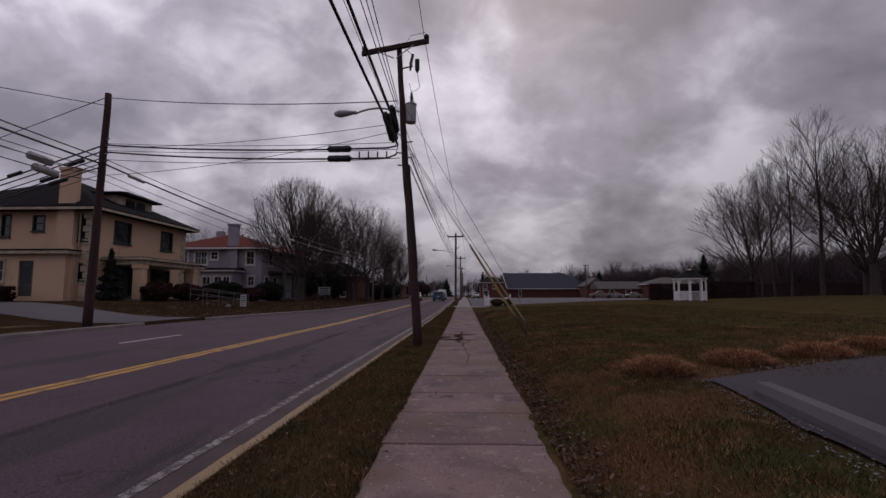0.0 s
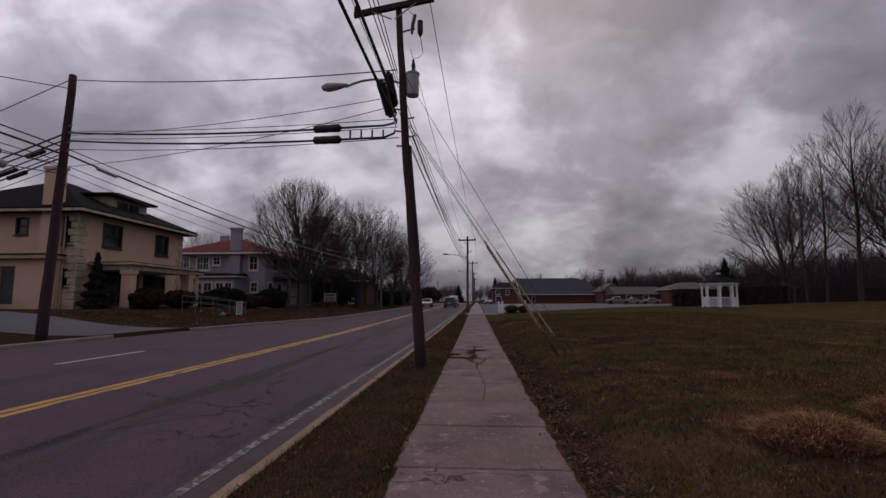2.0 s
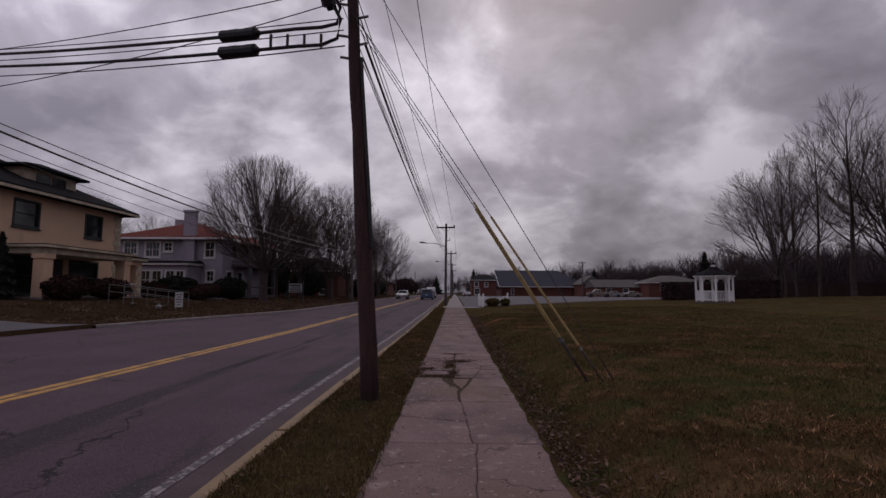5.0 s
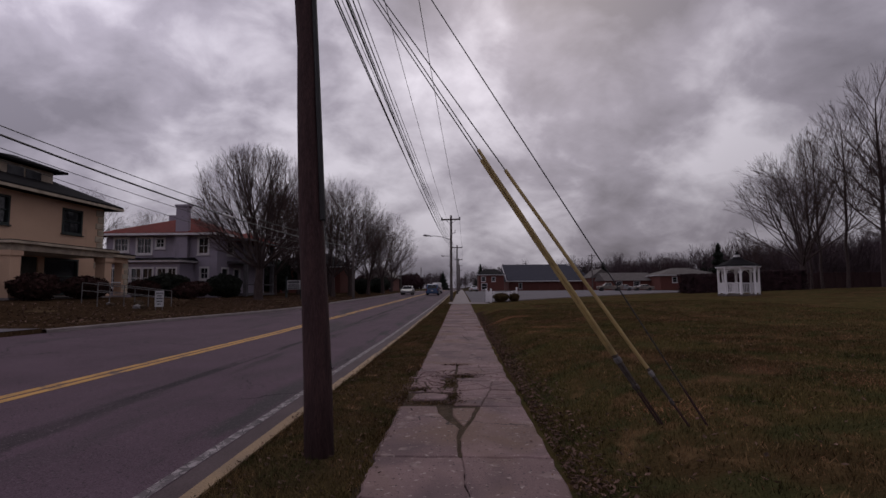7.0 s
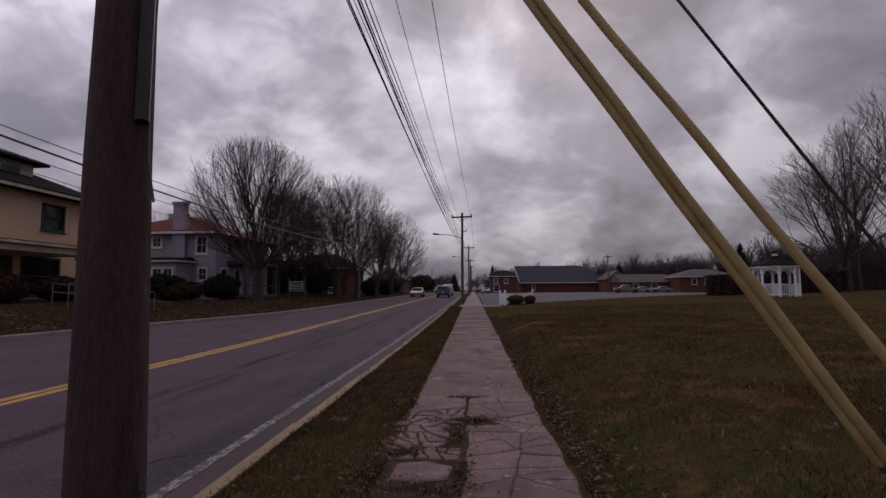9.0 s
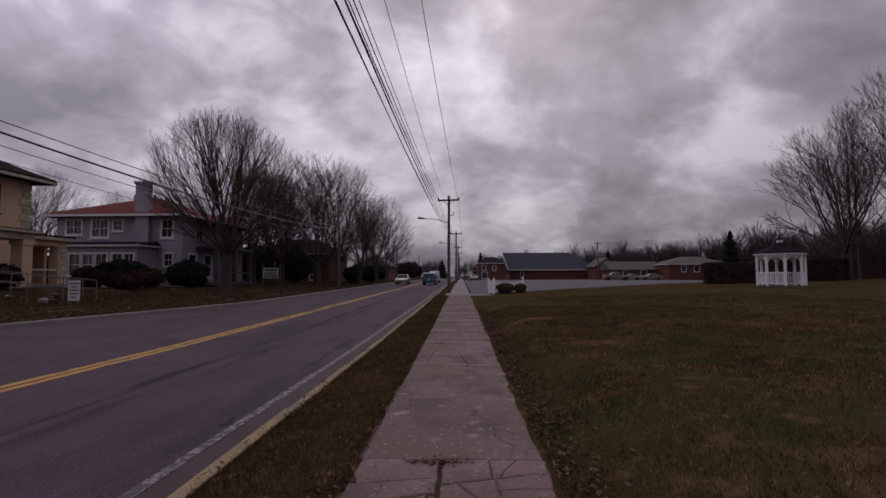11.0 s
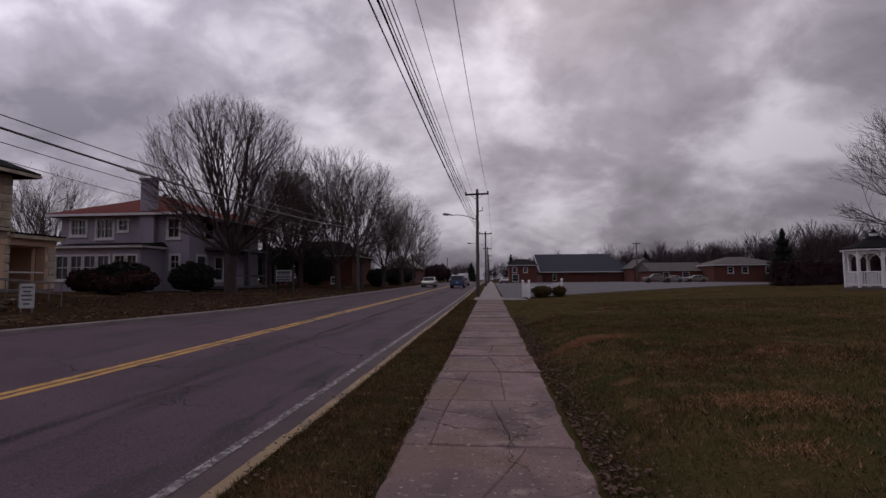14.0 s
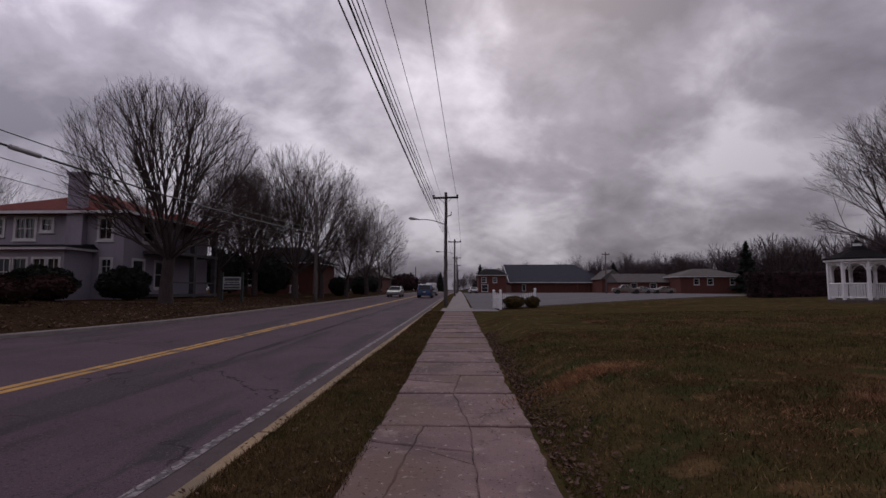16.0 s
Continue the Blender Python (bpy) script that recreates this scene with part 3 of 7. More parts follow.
# left kerb, and the right kerb far ahead, in long runs
bm = bmesh.new()
for i in range(len(LONG) - 1):
    y0, y1 = LONG[i], LONG[i + 1]
    if 17.5 <= y0 < 22.5 or y1 > 400 or y0 < -60:
        continue
    a, b = left_kerb(y0), left_kerb(y1)
    v = [[bm.verts.new((k + dx, y, road_z(k, y) + dz)) for dx, dz in ((0.0, -0.2), (-0.02, 0.10), (-0.05, 0.125), (-0.17, 0.125), (-0.17, -0.2))] for k, y in ((a, y0), (b, y1))]
    for q in range(5):
        bm.faces.new((v[0][q], v[1][q], v[1][(q + 1) % 5], v[0][(q + 1) % 5]))
thing("kerb_west", bm, M_CONC, "low pale concrete kerb along the far road side", "kerb", kind="structure")
bm = bmesh.new()
for y0, y1 in ((-60, -8.2), (52.3, 70), (70, 100), (100, 160), (160, 260)):
    kerb_profile(bm, edge(y0) - 2.13, edge(y0) - 1.97, y0, y1, lambda x, y: zc(y) + 0.005, -0.3, True)
thing("kerb_east", bm, M_KERB, "faded yellow concrete kerb along the verge", "kerb", kind="structure")

# driveway crossing, sidewalk beyond it, car park
sheet("driveway", M_CONC, lambda y: [-1.83, -1.66, -1.4, -0.8, 0.8, 2.4], [48.4, 49.4, 50.4, 51.4, 52.3], lambda x, y: zc(y) + (0.012 if x > -1.5 else -0.05 if x > -1.7 else -0.095), "pale concrete driveway crossing the verge", "driveway")
sheet("pavement_far", M_CONC, lambda y: [-0.75, 0.0, 0.8], [y for y in (52.3, 56, 60, 64, 70, 80, 90, 104, 120, 150, 200, 260)], lambda x, y: zc(y) + 0.012, "straight pale concrete sidewalk beyond the driveway", "pavement")


def lot_xs(y):
    far = min(46.0, 1.9 + (y - 50.4) / 0.66) if y < 79 else 46.0
    return [0.95 + (far - 0.95) * i / 6 for i in range(7)]


sheet("car_park", M_LOT, lot_xs, [50.5, 51.5, 53, 55, 58, 62, 66, 70, 74, 79, 86, 95, 110, 130, 150], lambda x, y: land(x, y) + 0.035, "large pale grey asphalt car park", "car park")
bm = bmesh.new()
for i in range(14):
    xa, xb = 3.0 + i * 3.1, 3.0 + (i + 1) * 3.1
    ya, yb = 50.4 + 0.66 * (xa - 1.9), 50.4 + 0.66 * (xb - 1.9)
    lo = [bm.verts.new((x, y + d, land(x, y) + z)) for x, y in ((xa, ya), (xb, yb)) for d, z in ((-0.12, -0.1), (-0.12, 0.07), (0.05, 0.07), (0.05, -0.1))]
    for q in range(3):
        bm.faces.new((lo[q], lo[q + 4], lo[q + 5], lo[q + 1]))
thing("car_park_edging", bm, M_CONC, "low pale concrete edging between lawn and car park", "kerb", kind="structure")

# small dark parking pad beside the start of the walk
sheet("parking_pad", M_NEWLOT, lambda y: [2.35 + 0.15 * max(0, y) + (0.12 * noise.noise((y * 2.1, 3, 0))), 4, 7, 12] if y < 4.6 else [2.95 + (y - 4.6) * 1.8, 7.5, 10, 12], [-14, -8, -4, -2, -1, 0, 0.5, 1, 1.5, 2, 2.5, 3, 3.5, 4, 4.4, 4.6, 5.6, 6.6], lambda x, y: land(x, y) + 0.03, "dark asphalt parking pad with a crumbling edge", "car park")
# house drive on the far side
sheet("house_drive", M_LOT, lambda y: [left_kerb(y) - 0.3 - 10.5 * i / 6 for i in range(7)], [17.4, 18.4, 19.4, 20.4, 21.4, 22.6], lambda x, y: max(land(x, y) + 0.02, road_z(left_kerb(y), y) + 0.02), "cracked grey asphalt drive up to a house", "driveway")

# ---- houses ----
def face_box(bm, face, u0, u1, z0, z1, d0, d1):
    """A box on a facade: u along it, d outwards. face: ('x', x, +-1) or ('y', y, +-1)."""
    ax, c, s = face
    a, b = sorted((c + s * d0, c + s * d1))
    return box(bm, a, b, u0, u1, z0, z1) if ax == "x" else box(bm, u0, u1, a, b, z0, z1)


def wall_with_holes(face, u0, u1, z0, z1, holes, thick=0.25):
    """One connected wall with openings right through it."""
    bm = bmesh.new()
    us = sorted({u0, u1, *(h[0] for h in holes), *(h[1] for h in holes)})
    zs = sorted({z0, z1, *(h[2] for h in holes), *(h[3] for h in holes)})
    ax, c, s = face
    verts = {}

    def at(i, j, k):
        if (i, j, k) not in verts:
            d = c - s * thick * k
            verts[i, j, k] = bm.verts.new((d, us[i], zs[j]) if ax == "x" else (us[i], d, zs[j]))
        return verts[i, j, k]

    def solid(i, j):
        if not (0 <= i < len(us) - 1 and 0 <= j < len(zs) - 1):
            return False
        u, z = (us[i] + us[i + 1]) / 2, (zs[j] + zs[j + 1]) / 2
        return not any(h[0] < u < h[1] and h[2] < z < h[3] for h in holes)
    for i in range(len(us) - 1):
        for j in range(len(zs) - 1):
            if not solid(i, j):
                continue
            for k in (0, 1):
                bm.faces.new([at(i, j, k), at(i + 1, j, k), at(i + 1, j + 1, k), at(i, j + 1, k)])
            for ni, nj, p, q in ((i - 1, j, (i, j), (i, j + 1)), (i + 1, j, (i + 1, j), (i + 1, j + 1)), (i, j - 1, (i, j), (i + 1, j)), (i, j + 1, (i, j + 1), (i + 1, j + 1))):
                if not solid(ni, nj):
                    bm.faces.new([at(*p, 0), at(*q, 0), at(*q, 1), at(*p, 1)])
    bmesh.ops.recalc_face_normals(bm, faces=bm.faces)
    return bm


def window(parent, face, u0, u1, z0, z1, trim, sashes=1, rails=1, muntins=0, sill=True, surround=0.09, name="window"):
    """A window in a hole: outer frame, sill, sash rails and panes set back."""
    bm, w = bmesh.new(), surround
    for a in ((u0 - w, u0 + 0.04, z0 - w, z1 + w), (u1 - 0.04, u1 + w, z0 - w, z1 + w), (u0 + 0.04, u1 - 0.04, z1 - 0.04, z1 + w), (u0 + 0.04, u1 - 0.04, z0 - w, z0 + 0.04)):
        face_box(bm, face, *a, -0.10, 0.035)
    frame_ob = part(name, bm, trim, parent)
    if sill:
        part("sill", face_box(bmesh.new(), face, u0 - w - 0.05, u1 + w + 0.05, z0 - w - 0.07, z0 - w - 0.002, -0.02, 0.10), trim, frame_ob)
    n = sashes
    for i in range(n):
        a, b = u0 + 0.04 + (u1 - u0 - 0.08) * i / n, u0 + 0.04 + (u1 - u0 - 0.08) * (i + 1) / n
        bm = bmesh.new()
        t = 0.035
        if n > 1:
            face_box(bm, face, a, a + t, z0 + 0.04, z1 - 0.04, -0.09, 0.01)
            face_box(bm, face, b - t, b, z0 + 0.04, z1 - 0.04, -0.09, 0.01)
        for r in range(rails):
            zz = z0 + (z1 - z0) * (r + 1) / (rails + 1)
            face_box(bm, face, a + 0.035, b - 0.035, zz - 0.025, zz + 0.025, -0.09, -0.02)
        for q in range(muntins):
            uu = a + (b - a) * (q + 1) / (muntins + 1)
            face_box(bm, face, uu - 0.015, uu + 0.015, z0 + 0.042, z1 - 0.042, -0.088, -0.03)
        if len(bm.verts):
            part("sash", bm, trim, frame_ob)
        else:
            bm.free()
        part("pane", face_box(bmesh.new(), face, a + 0.002, b - 0.002, z0 + 0.041, z1 - 0.041, -0.085, -0.075), M_GLASS, frame_ob)
    return frame_ob


def hip_roof(x0, x1, y0, y1, z, h, ridge_axis, inset, over=0.6, fascia=0.22):
    """A hipped roof slab with its eaves overhanging; the ridge lies along ridge_axis, inset from each end."""
    bm = bmesh.new()
    x0, x1, y0, y1 = x0 - over, x1 + over, y0 - over, y1 + over
    lo = [bm.verts.new(p) for p in ((x0, y0, z), (x1, y0, z), (x1, y1, z), (x0, y1, z))]
    up = [bm.verts.new(p) for p in ((x0, y0, z + fascia), (x1, y0, z + fascia), (x1, y1, z + fascia), (x0, y1, z + fascia))]
    if ridge_axis == "y":
        xm = (x0 + x1) / 2
        a, b = bm.verts.new((xm, y0 + inset, z + h)), bm.verts.new((xm, y1 - inset, z + h))
        bm.faces.new((up[0], up[1], a))
        bm.faces.new((up[2], up[3], b))
        bm.faces.new((up[1], up[2], b, a))
        bm.faces.new((up[3], up[0], a, b))
    else:
        ym = (y0 + y1) / 2
        a, b = bm.verts.new((x0 + inset, ym, z + h)), bm.verts.new((x1 - inset, ym, z + h))
        bm.faces.new((up[3], up[0], a))
        bm.faces.new((up[1], up[2], b))
        bm.faces.new((up[0], up[1], b, a))
        bm.faces.new((up[2], up[3], a, b))
    bm.faces.new(lo[::-1])
    for i in range(4):
        bm.faces.new((lo[i], lo[(i + 1) % 4], up[(i + 1) % 4], up[i]))
    return bm


def fascia_ring(x0, x1, y0, y1, z, over=0.6, h=0.2):
    bm = bmesh.new()
    x0, x1, y0, y1 = x0 - over, x1 + over, y0 - over, y1 + over
    for a in ((x0 - 0.03, x1 + 0.03, y0 - 0.03, y0 + 0.02), (x0 - 0.03, x1 + 0.03, y1 - 0.02, y1 + 0.03), (x0 - 0.03, x0 + 0.02, y0 + 0.021, y1 - 0.021), (x1 - 0.02, x1 + 0.03, y0 + 0.021, y1 - 0.021)):
        box(bm, *a, z - 0.02, z + h)
    return bm


def cream_house():
    X1, X0, Y0, Y1, B, E = -22.5, -33.0, 27.05, 36.85, 0.9, 6.55
    h = root("cream_house", (X1, 26.6, B), "two-storey cream stucco house with dark hipped roof and porch", "house")
    fx, fy = ("x", X1, 1), ("y", Y0, -1)
    front = [(28.9, 30.4, 4.85, 6.18), (33.75, 35.1, 4.80, 6.12), (28.35, 30.75, 1.35, 3.25), (32.75, 34.95, 1.35, 3.22), (31.2, 32.3, 1.18, 3.28)]
    side = [(-28.3, -27.75, 5.0, 6.3), (-26.3, -25.6, 5.35, 6.25), (-23.4, -22.8, 4.75, 6.3), (-23.3, -22.85, 2.35, 3.3)]
    part("wall", wall_with_holes(fx, Y0, Y1, B - 0.4, E, front), M_CREAM, h)
    part("wall", wall_with_holes(fy, X0, X1 - 0.251, B - 0.4, E, side), M_CREAM, h)
    part("wall", boxm(X0, X1 - 0.251, Y1 - 0.25, Y1, B - 0.4, E), M_CREAM, h)
    part("wall", boxm(X0, X0 + 0.25, Y0 + 0.251, Y1 - 0.251, B - 0.4, E), M_CREAM, h)
    for w in front[:4]:
        window(h, fx, *w, M_DARKTRIM, rails=1, surround=0.07)
    for w in side:
        window(h, fy, *w, M_DARKTRIM, rails=1, surround=0.05)
    d = part("door", face_box(bmesh.new(), fx, 31.22, 32.28, 1.18, 3.26, -0.12, -0.06), M_DARKDOOR, h, "dark panelled front door")
    part("handle", face_box(bmesh.new(), fx, 32.10, 32.16, 2.1, 2.24, -0.06, -0.02), M_STEEL, d)
    # quoins: alternating long and short blocks up the corners
    for cy, sgn in ((Y0, 1), (Y1, -1)):
        for i in range(14):
            z0 = B - 0.1 + i * 0.405
            ln = 0.62 if i % 2 else 0.46
            bm = bmesh.new()
            ya, yb = sorted((cy - sgn * 0.05, cy + sgn * ln))
            box(bm, X1 - (ln if sgn > 0 else 0.3), X1 + 0.05, ya, yb, z0, z0 + 0.365, bevel=0.025)
            part("quoin", bm, M_QUOIN, h)
    roof = part("roof", hip_roof(X0, X1, Y0, Y1, E, 3.0, "y", 5.0, 0.75), M_SHINGLE, h)
    part("fascia", fascia_ring(X0, X1, Y0, Y1, E, 0.75, 0.13), M_CTRIM, roof)
    # dormer with a low hipped roof
    dm = part("dormer", boxm(-27.2, -23.75, 30.65, 34.35, E + 0.4, E + 1.78), M_CTRIM, h)
    part("roof", hip_roof(-27.2, -23.75, 30.65, 34.35, E + 1.78, 0.6, "x", 1.2, 0.5, 0.12), M_SHINGLE, dm)
    for u in (31.45, 32.55):
        bm = bmesh.new()
        face_box(bm, ("x", -23.75, 1), u, u + 0.98, E + 0.95, E + 1.6, -0.02, 0.03)
        part("pane", bm, M_GLASS, dm)
    ch = bmesh.new()
    for z0, z1, g in ((B - 0.4, 4.4, 0.62), (4.4, 6.2, 0.52), (6.2, 9.0, 0.5)):
        box(ch, -23.95 - g, -23.95 + g, Y0 - 0.42, Y0 - 0.001, z0, z1)
    box(ch, -23.95 - 0.57, -23.95 + 0.57, Y0 - 0.49, Y0 + 0.08, 9.0, 9.18)
    part("chimney", ch, M_CREAM, h)
    part("downpipe", rod([(X1 - 0.75, Y0 - 0.09, E - 0.1), (X1 - 0.75, Y0 - 0.09, B)], 0.05), M_CTRIM, h)
    # porch along the street front
    p0, p1, px = 28.0, 34.35, -19.9
    pr = part("porch_roof", boxm(X1 + 0.001, px, p0, p1, 3.32, 3.62), M_CTRIM, h)
    part("porch_roof_cover", boxm(X1 + 0.001, px + 0.22, p0 - 0.22, p1 + 0.22, 3.622, 3.74), M_CTRIM, pr)
    part("flashing", boxm(X1 + 0.002, px + 0.05, p0 - 0.05, p1 + 0.05, 3.742, 3.80), M_SHINGLE, pr)
    for cy in (p0 + 0.28, p1 - 0.28):
        bm = boxm(px - 0.62, px - 0.06, cy - 0.27, cy + 0.27, 1.0, 3.318)
        box(bm, px - 0.68, px - 0.001, cy - 0.33, cy + 0.33, 3.08, 3.31)
        part("column", bm, M_CREAM, h)
    fl = part("porch_floor", boxm(X1 + 0.001, px, p0, p1, B - 0.4, 1.18), M_CONC, h)
    part("step", boxm(px + 0.001, px + 0.45, 31.6, 34.4, B - 0.5, 0.98), M_CONC, fl)
    # low wing with a flat corniced roof
    wx, wy = -23.5, 26.35
    wf = ("y", wy, -1)
    holes = [(-26.35, -25.45, 1.35, 3.45), (-28.9, -28.2, 2.25, 3.5), (-27.95, -27.25, 2.25, 3.5), (-31.3, -30.4, 2.25, 3.5)]
    wg = part("wing", wall_with_holes(wf, -36.0, wx, B - 0.4, 3.85, holes, 0.2), M_CREAM, h)
    part("wing_side", boxm(wx - 0.2, wx, wy + 0.201, Y0 - 0.002, B - 0.4, 3.85), M_CREAM, wg)
    part("cornice", boxm(-36.2, wx + 0.35, wy - 0.35, Y0 - 0.002, 3.852, 4.05), M_CTRIM, wg)
    part("flat_roof", boxm(-36.2, wx + 0.40, wy - 0.40, Y0 - 0.003, 4.052, 4.12), M_SHINGLE, wg)
    for w in holes[1:]:
        window(h, wf, *w, M_CTRIM, rails=1)
    d = part("side_door", face_box(bmesh.new(), wf, -26.33, -25.47, 1.32, 3.43, -0.14, -0.09), M_DARKDOOR, h, "glazed dark green side door")
    part("pane", face_box(bmesh.new(), wf, -26.15, -25.65, 2.1, 3.2, -0.09, -0.08), M_GLASS, d)
    # open side porch at the far end, with quoined piers and a flat corniced roof
    n1 = 39.35
    sp = part("side_porch", boxm(X0 + 2.0, X1 - 0.02, Y1 + 0.001, n1, B - 0.4, 1.15), M_CONC, h)
    part("beam", boxm(X0 + 2.0, X1 - 0.02, Y1 + 0.001, n1, 3.30, 3.62), M_CREAM, sp)
    part("cornice", boxm(X0 + 2.0, X1 + 0.28, Y1 + 0.001, n1 + 0.28, 3.622, 3.80), M_CTRIM, sp)
    part("flat_roof", boxm(X0 + 2.0, X1 + 0.30, Y1 + 0.001, n1 + 0.30, 3.802, 3.88), M_SHINGLE, sp)
    part("back_wall", boxm(X0 + 2.0, X1 - 3.2, Y1 + 0.001, n1 - 0.002, 1.152, 3.298), M_CREAM, sp)
    part("end_wall", boxm(X1 - 3.199, X1 - 1.1, n1 - 0.25, n1 - 0.05, 1.152, 3.298), M_CREAM, sp)
    part("pier", boxm(X1 - 0.55, X1 - 0.03, n1 - 0.55, n1 - 0.03, 1.152, 3.298), M_CREAM, sp)
    for i in range(6):
        ln = 0.50 if i % 2 else 0.36
        part("quoin", boxm(X1 - ln, X1 + 0.02, n1 - ln, n1 + 0.02, 1.16 + i * 0.355, 1.16 + i * 0.355 + 0.32, bevel=0.02), M_QUOIN, h)
    part("rail", boxm(X1 - 0.16, X1 - 0.08, Y1 + 0.01, n1 - 0.56, 1.95, 2.03), M_TRIM, sp)
    h.location, h.scale = (-24.2, 28.55, 0.86), (1.075, 1.075, 1.075)
    return h


def grey_house():
    X0, X1, Y0, Y1, B, E = -33.2, -22.6, 52.0, 63.0, 0.6, 6.55
    h = root("grey_house", (X1, Y0, B), "two-storey lavender-grey stucco house with red hipped tile roof", "house")
    fx, fy = ("x", X1, 1), ("y", Y0, -1)
    side = [(-32.4, -31.1, 5.15, 6.3), (-30.25, -28.85, 4.9, 6.3), (-28.4, -27.65, 5.45, 6.25), (-24.35, -23.45, 4.85, 6.3), (-24.1, -23.4, 2.5, 3.5), (-32.75, -32.25, 2.0, 3.7)]
    front = [(53.0, 54.2, 1.6, 3.5), (55.5, 56.7, 1.6, 3.5), (54.0, 55.2, 4.9, 6.2)]
    part("wall", wall_with_holes(fy, X0, X1, B - 0.4, E, side), M_GREYWALL, h)
    part("wall", wall_with_holes(fx, Y0 + 0.251, Y1, B - 0.4, E, front), M_GREYWALL, h)
    part("wall", boxm(X0, X0 + 0.25, Y0 + 0.251, Y1, B - 0.4, E), M_GREYWALL, h)
    part("wall", boxm(X0 + 0.251, X1 - 0.251, Y1 - 0.25, Y1, B - 0.4, E), M_GREYWALL, h)
    for w, n in zip(side, (2, 2, 1, 1, 1, 1)):
        window(h, fy, *w, M_TRIM, sashes=n, rails=1, muntins=1, surround=0.13)
    for w in front:
        window(h, fx, *w, M_TRIM, sashes=1, rails=1, surround=0.13)
    roof = part("roof", hip_roof(X0, X1, Y0, Y1, E, 2.35, "y", 5.2, 0.7), M_REDROOF, h)
    part("fascia", fascia_ring(X0, X1, Y0, Y1, E, 0.7, 0.18), M_TRIM, roof)
    xm = (X0 + X1) / 2
    for yy in (Y0 + 4.5, Y1 - 4.5):
        part("finial", rod([(xm, yy, E + 2.3), (xm, yy, E + 2.5), (xm, yy, E + 2.62)], [0.1, 0.12, 0.03]), M_REDROOF, roof)
    ch = boxm(-26.35, -25.2, Y0 - 0.45, Y0 - 0.001, B - 0.4, 9.2)
    box(ch, -26.45, -25.1, Y0 - 0.53, Y0 + 0.1, 9.2, 9.4)
    part("chimney", ch, M_GREYWALL, h)
    part("chimney", boxm(-31.3, -30.5, 58.5, 59.3, E + 1.0, 9.5), M_GREYWALL, h)
    # sun room with a band of windows
    s0, s1, sy, top = -31.7, -24.7, 49.6, 3.95
    sf = ("y", sy, -1)
    holes = [(s0 + 0.45, s0 + 1.45, 1.7, 3.4), (s0 + 1.6, s0 + 2.5, 1.7, 3.4), (s0 + 2.65, s0 + 3.55, 1.7, 3.4), (s0 + 3.7, s0 + 4.6, 1.7, 3.4), (s0 + 5.0, s0 + 5.8, 1.9, 3.4), (s0 + 5.95, s0 + 6.7, 1.9, 3.4)]
    sr = part("sun_room", wall_with_holes(sf, s0, s1, B - 0.5, top, holes, 0.2), M_GREYWALL, h)
    for w in holes:
        window(h, sf, *w, M_TRIM, rails=1, muntins=1, surround=0.1)
    part("side_wall", boxm(s1 - 0.2, s1, sy + 0.201, Y0 - 0.002, B - 0.5, top), M_GREYWALL, sr)
    part("side_wall", boxm(s0, s0 + 0.2, sy + 0.201, Y0 - 0.002, B - 0.5, top), M_GREYWALL, sr)
    part("eave", boxm(s0 - 0.35, s1 + 0.35, sy - 0.35, Y0 - 0.002, top + 0.002, top + 0.16), M_TRIM, sr)
    bm = bmesh.new()
    v = [bm.verts.new(p) for p in ((s0 - 0.4, sy - 0.4, top + 0.165), (s1 + 0.4, sy - 0.4, top + 0.165), (s1 + 0.4, Y0 - 0.003, top + 0.165), (s0 - 0.4, Y0 - 0.003, top + 0.165), (s0, Y0 - 0.003, top + 0.55), (s1, Y0 - 0.003, top + 0.55))]
    for f in ((0, 1, 5, 4), (1, 2, 5), (0, 4, 3), (0, 3, 2, 1), (2, 3, 4, 5)):
        bm.faces.new([v[i] for i in f])
    part("lean_to_roof", bm, M_SHINGLE, sr)
    # two-storey street porch, its shade put into the dark grey of M_PORCH
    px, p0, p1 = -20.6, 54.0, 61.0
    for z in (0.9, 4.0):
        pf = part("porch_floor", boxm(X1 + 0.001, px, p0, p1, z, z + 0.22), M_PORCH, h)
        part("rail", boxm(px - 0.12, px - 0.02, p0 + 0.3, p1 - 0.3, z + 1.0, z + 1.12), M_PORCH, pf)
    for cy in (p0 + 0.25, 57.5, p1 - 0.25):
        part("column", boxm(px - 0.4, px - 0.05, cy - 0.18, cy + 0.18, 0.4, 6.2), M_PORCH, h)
    pr = part("porch_roof", hip_roof(X1 - 1, px, p0, p1, 6.2, 1.2, "x", 2.2, 0.4), M_REDROOF, h)
    part("fascia", fascia_ring(X1 + 0.75, px, p0, p1, 6.2, 0.4, 0.2), M_PORCH, pr)
    part("steps", box(boxm(px + 0.001, px + 0.6, 56.2, 58.8, 0.2, 0.75), px + 0.601, px + 1.1, 56.2, 58.8, 0.2, 0.5), M_CONC, h)
    return h


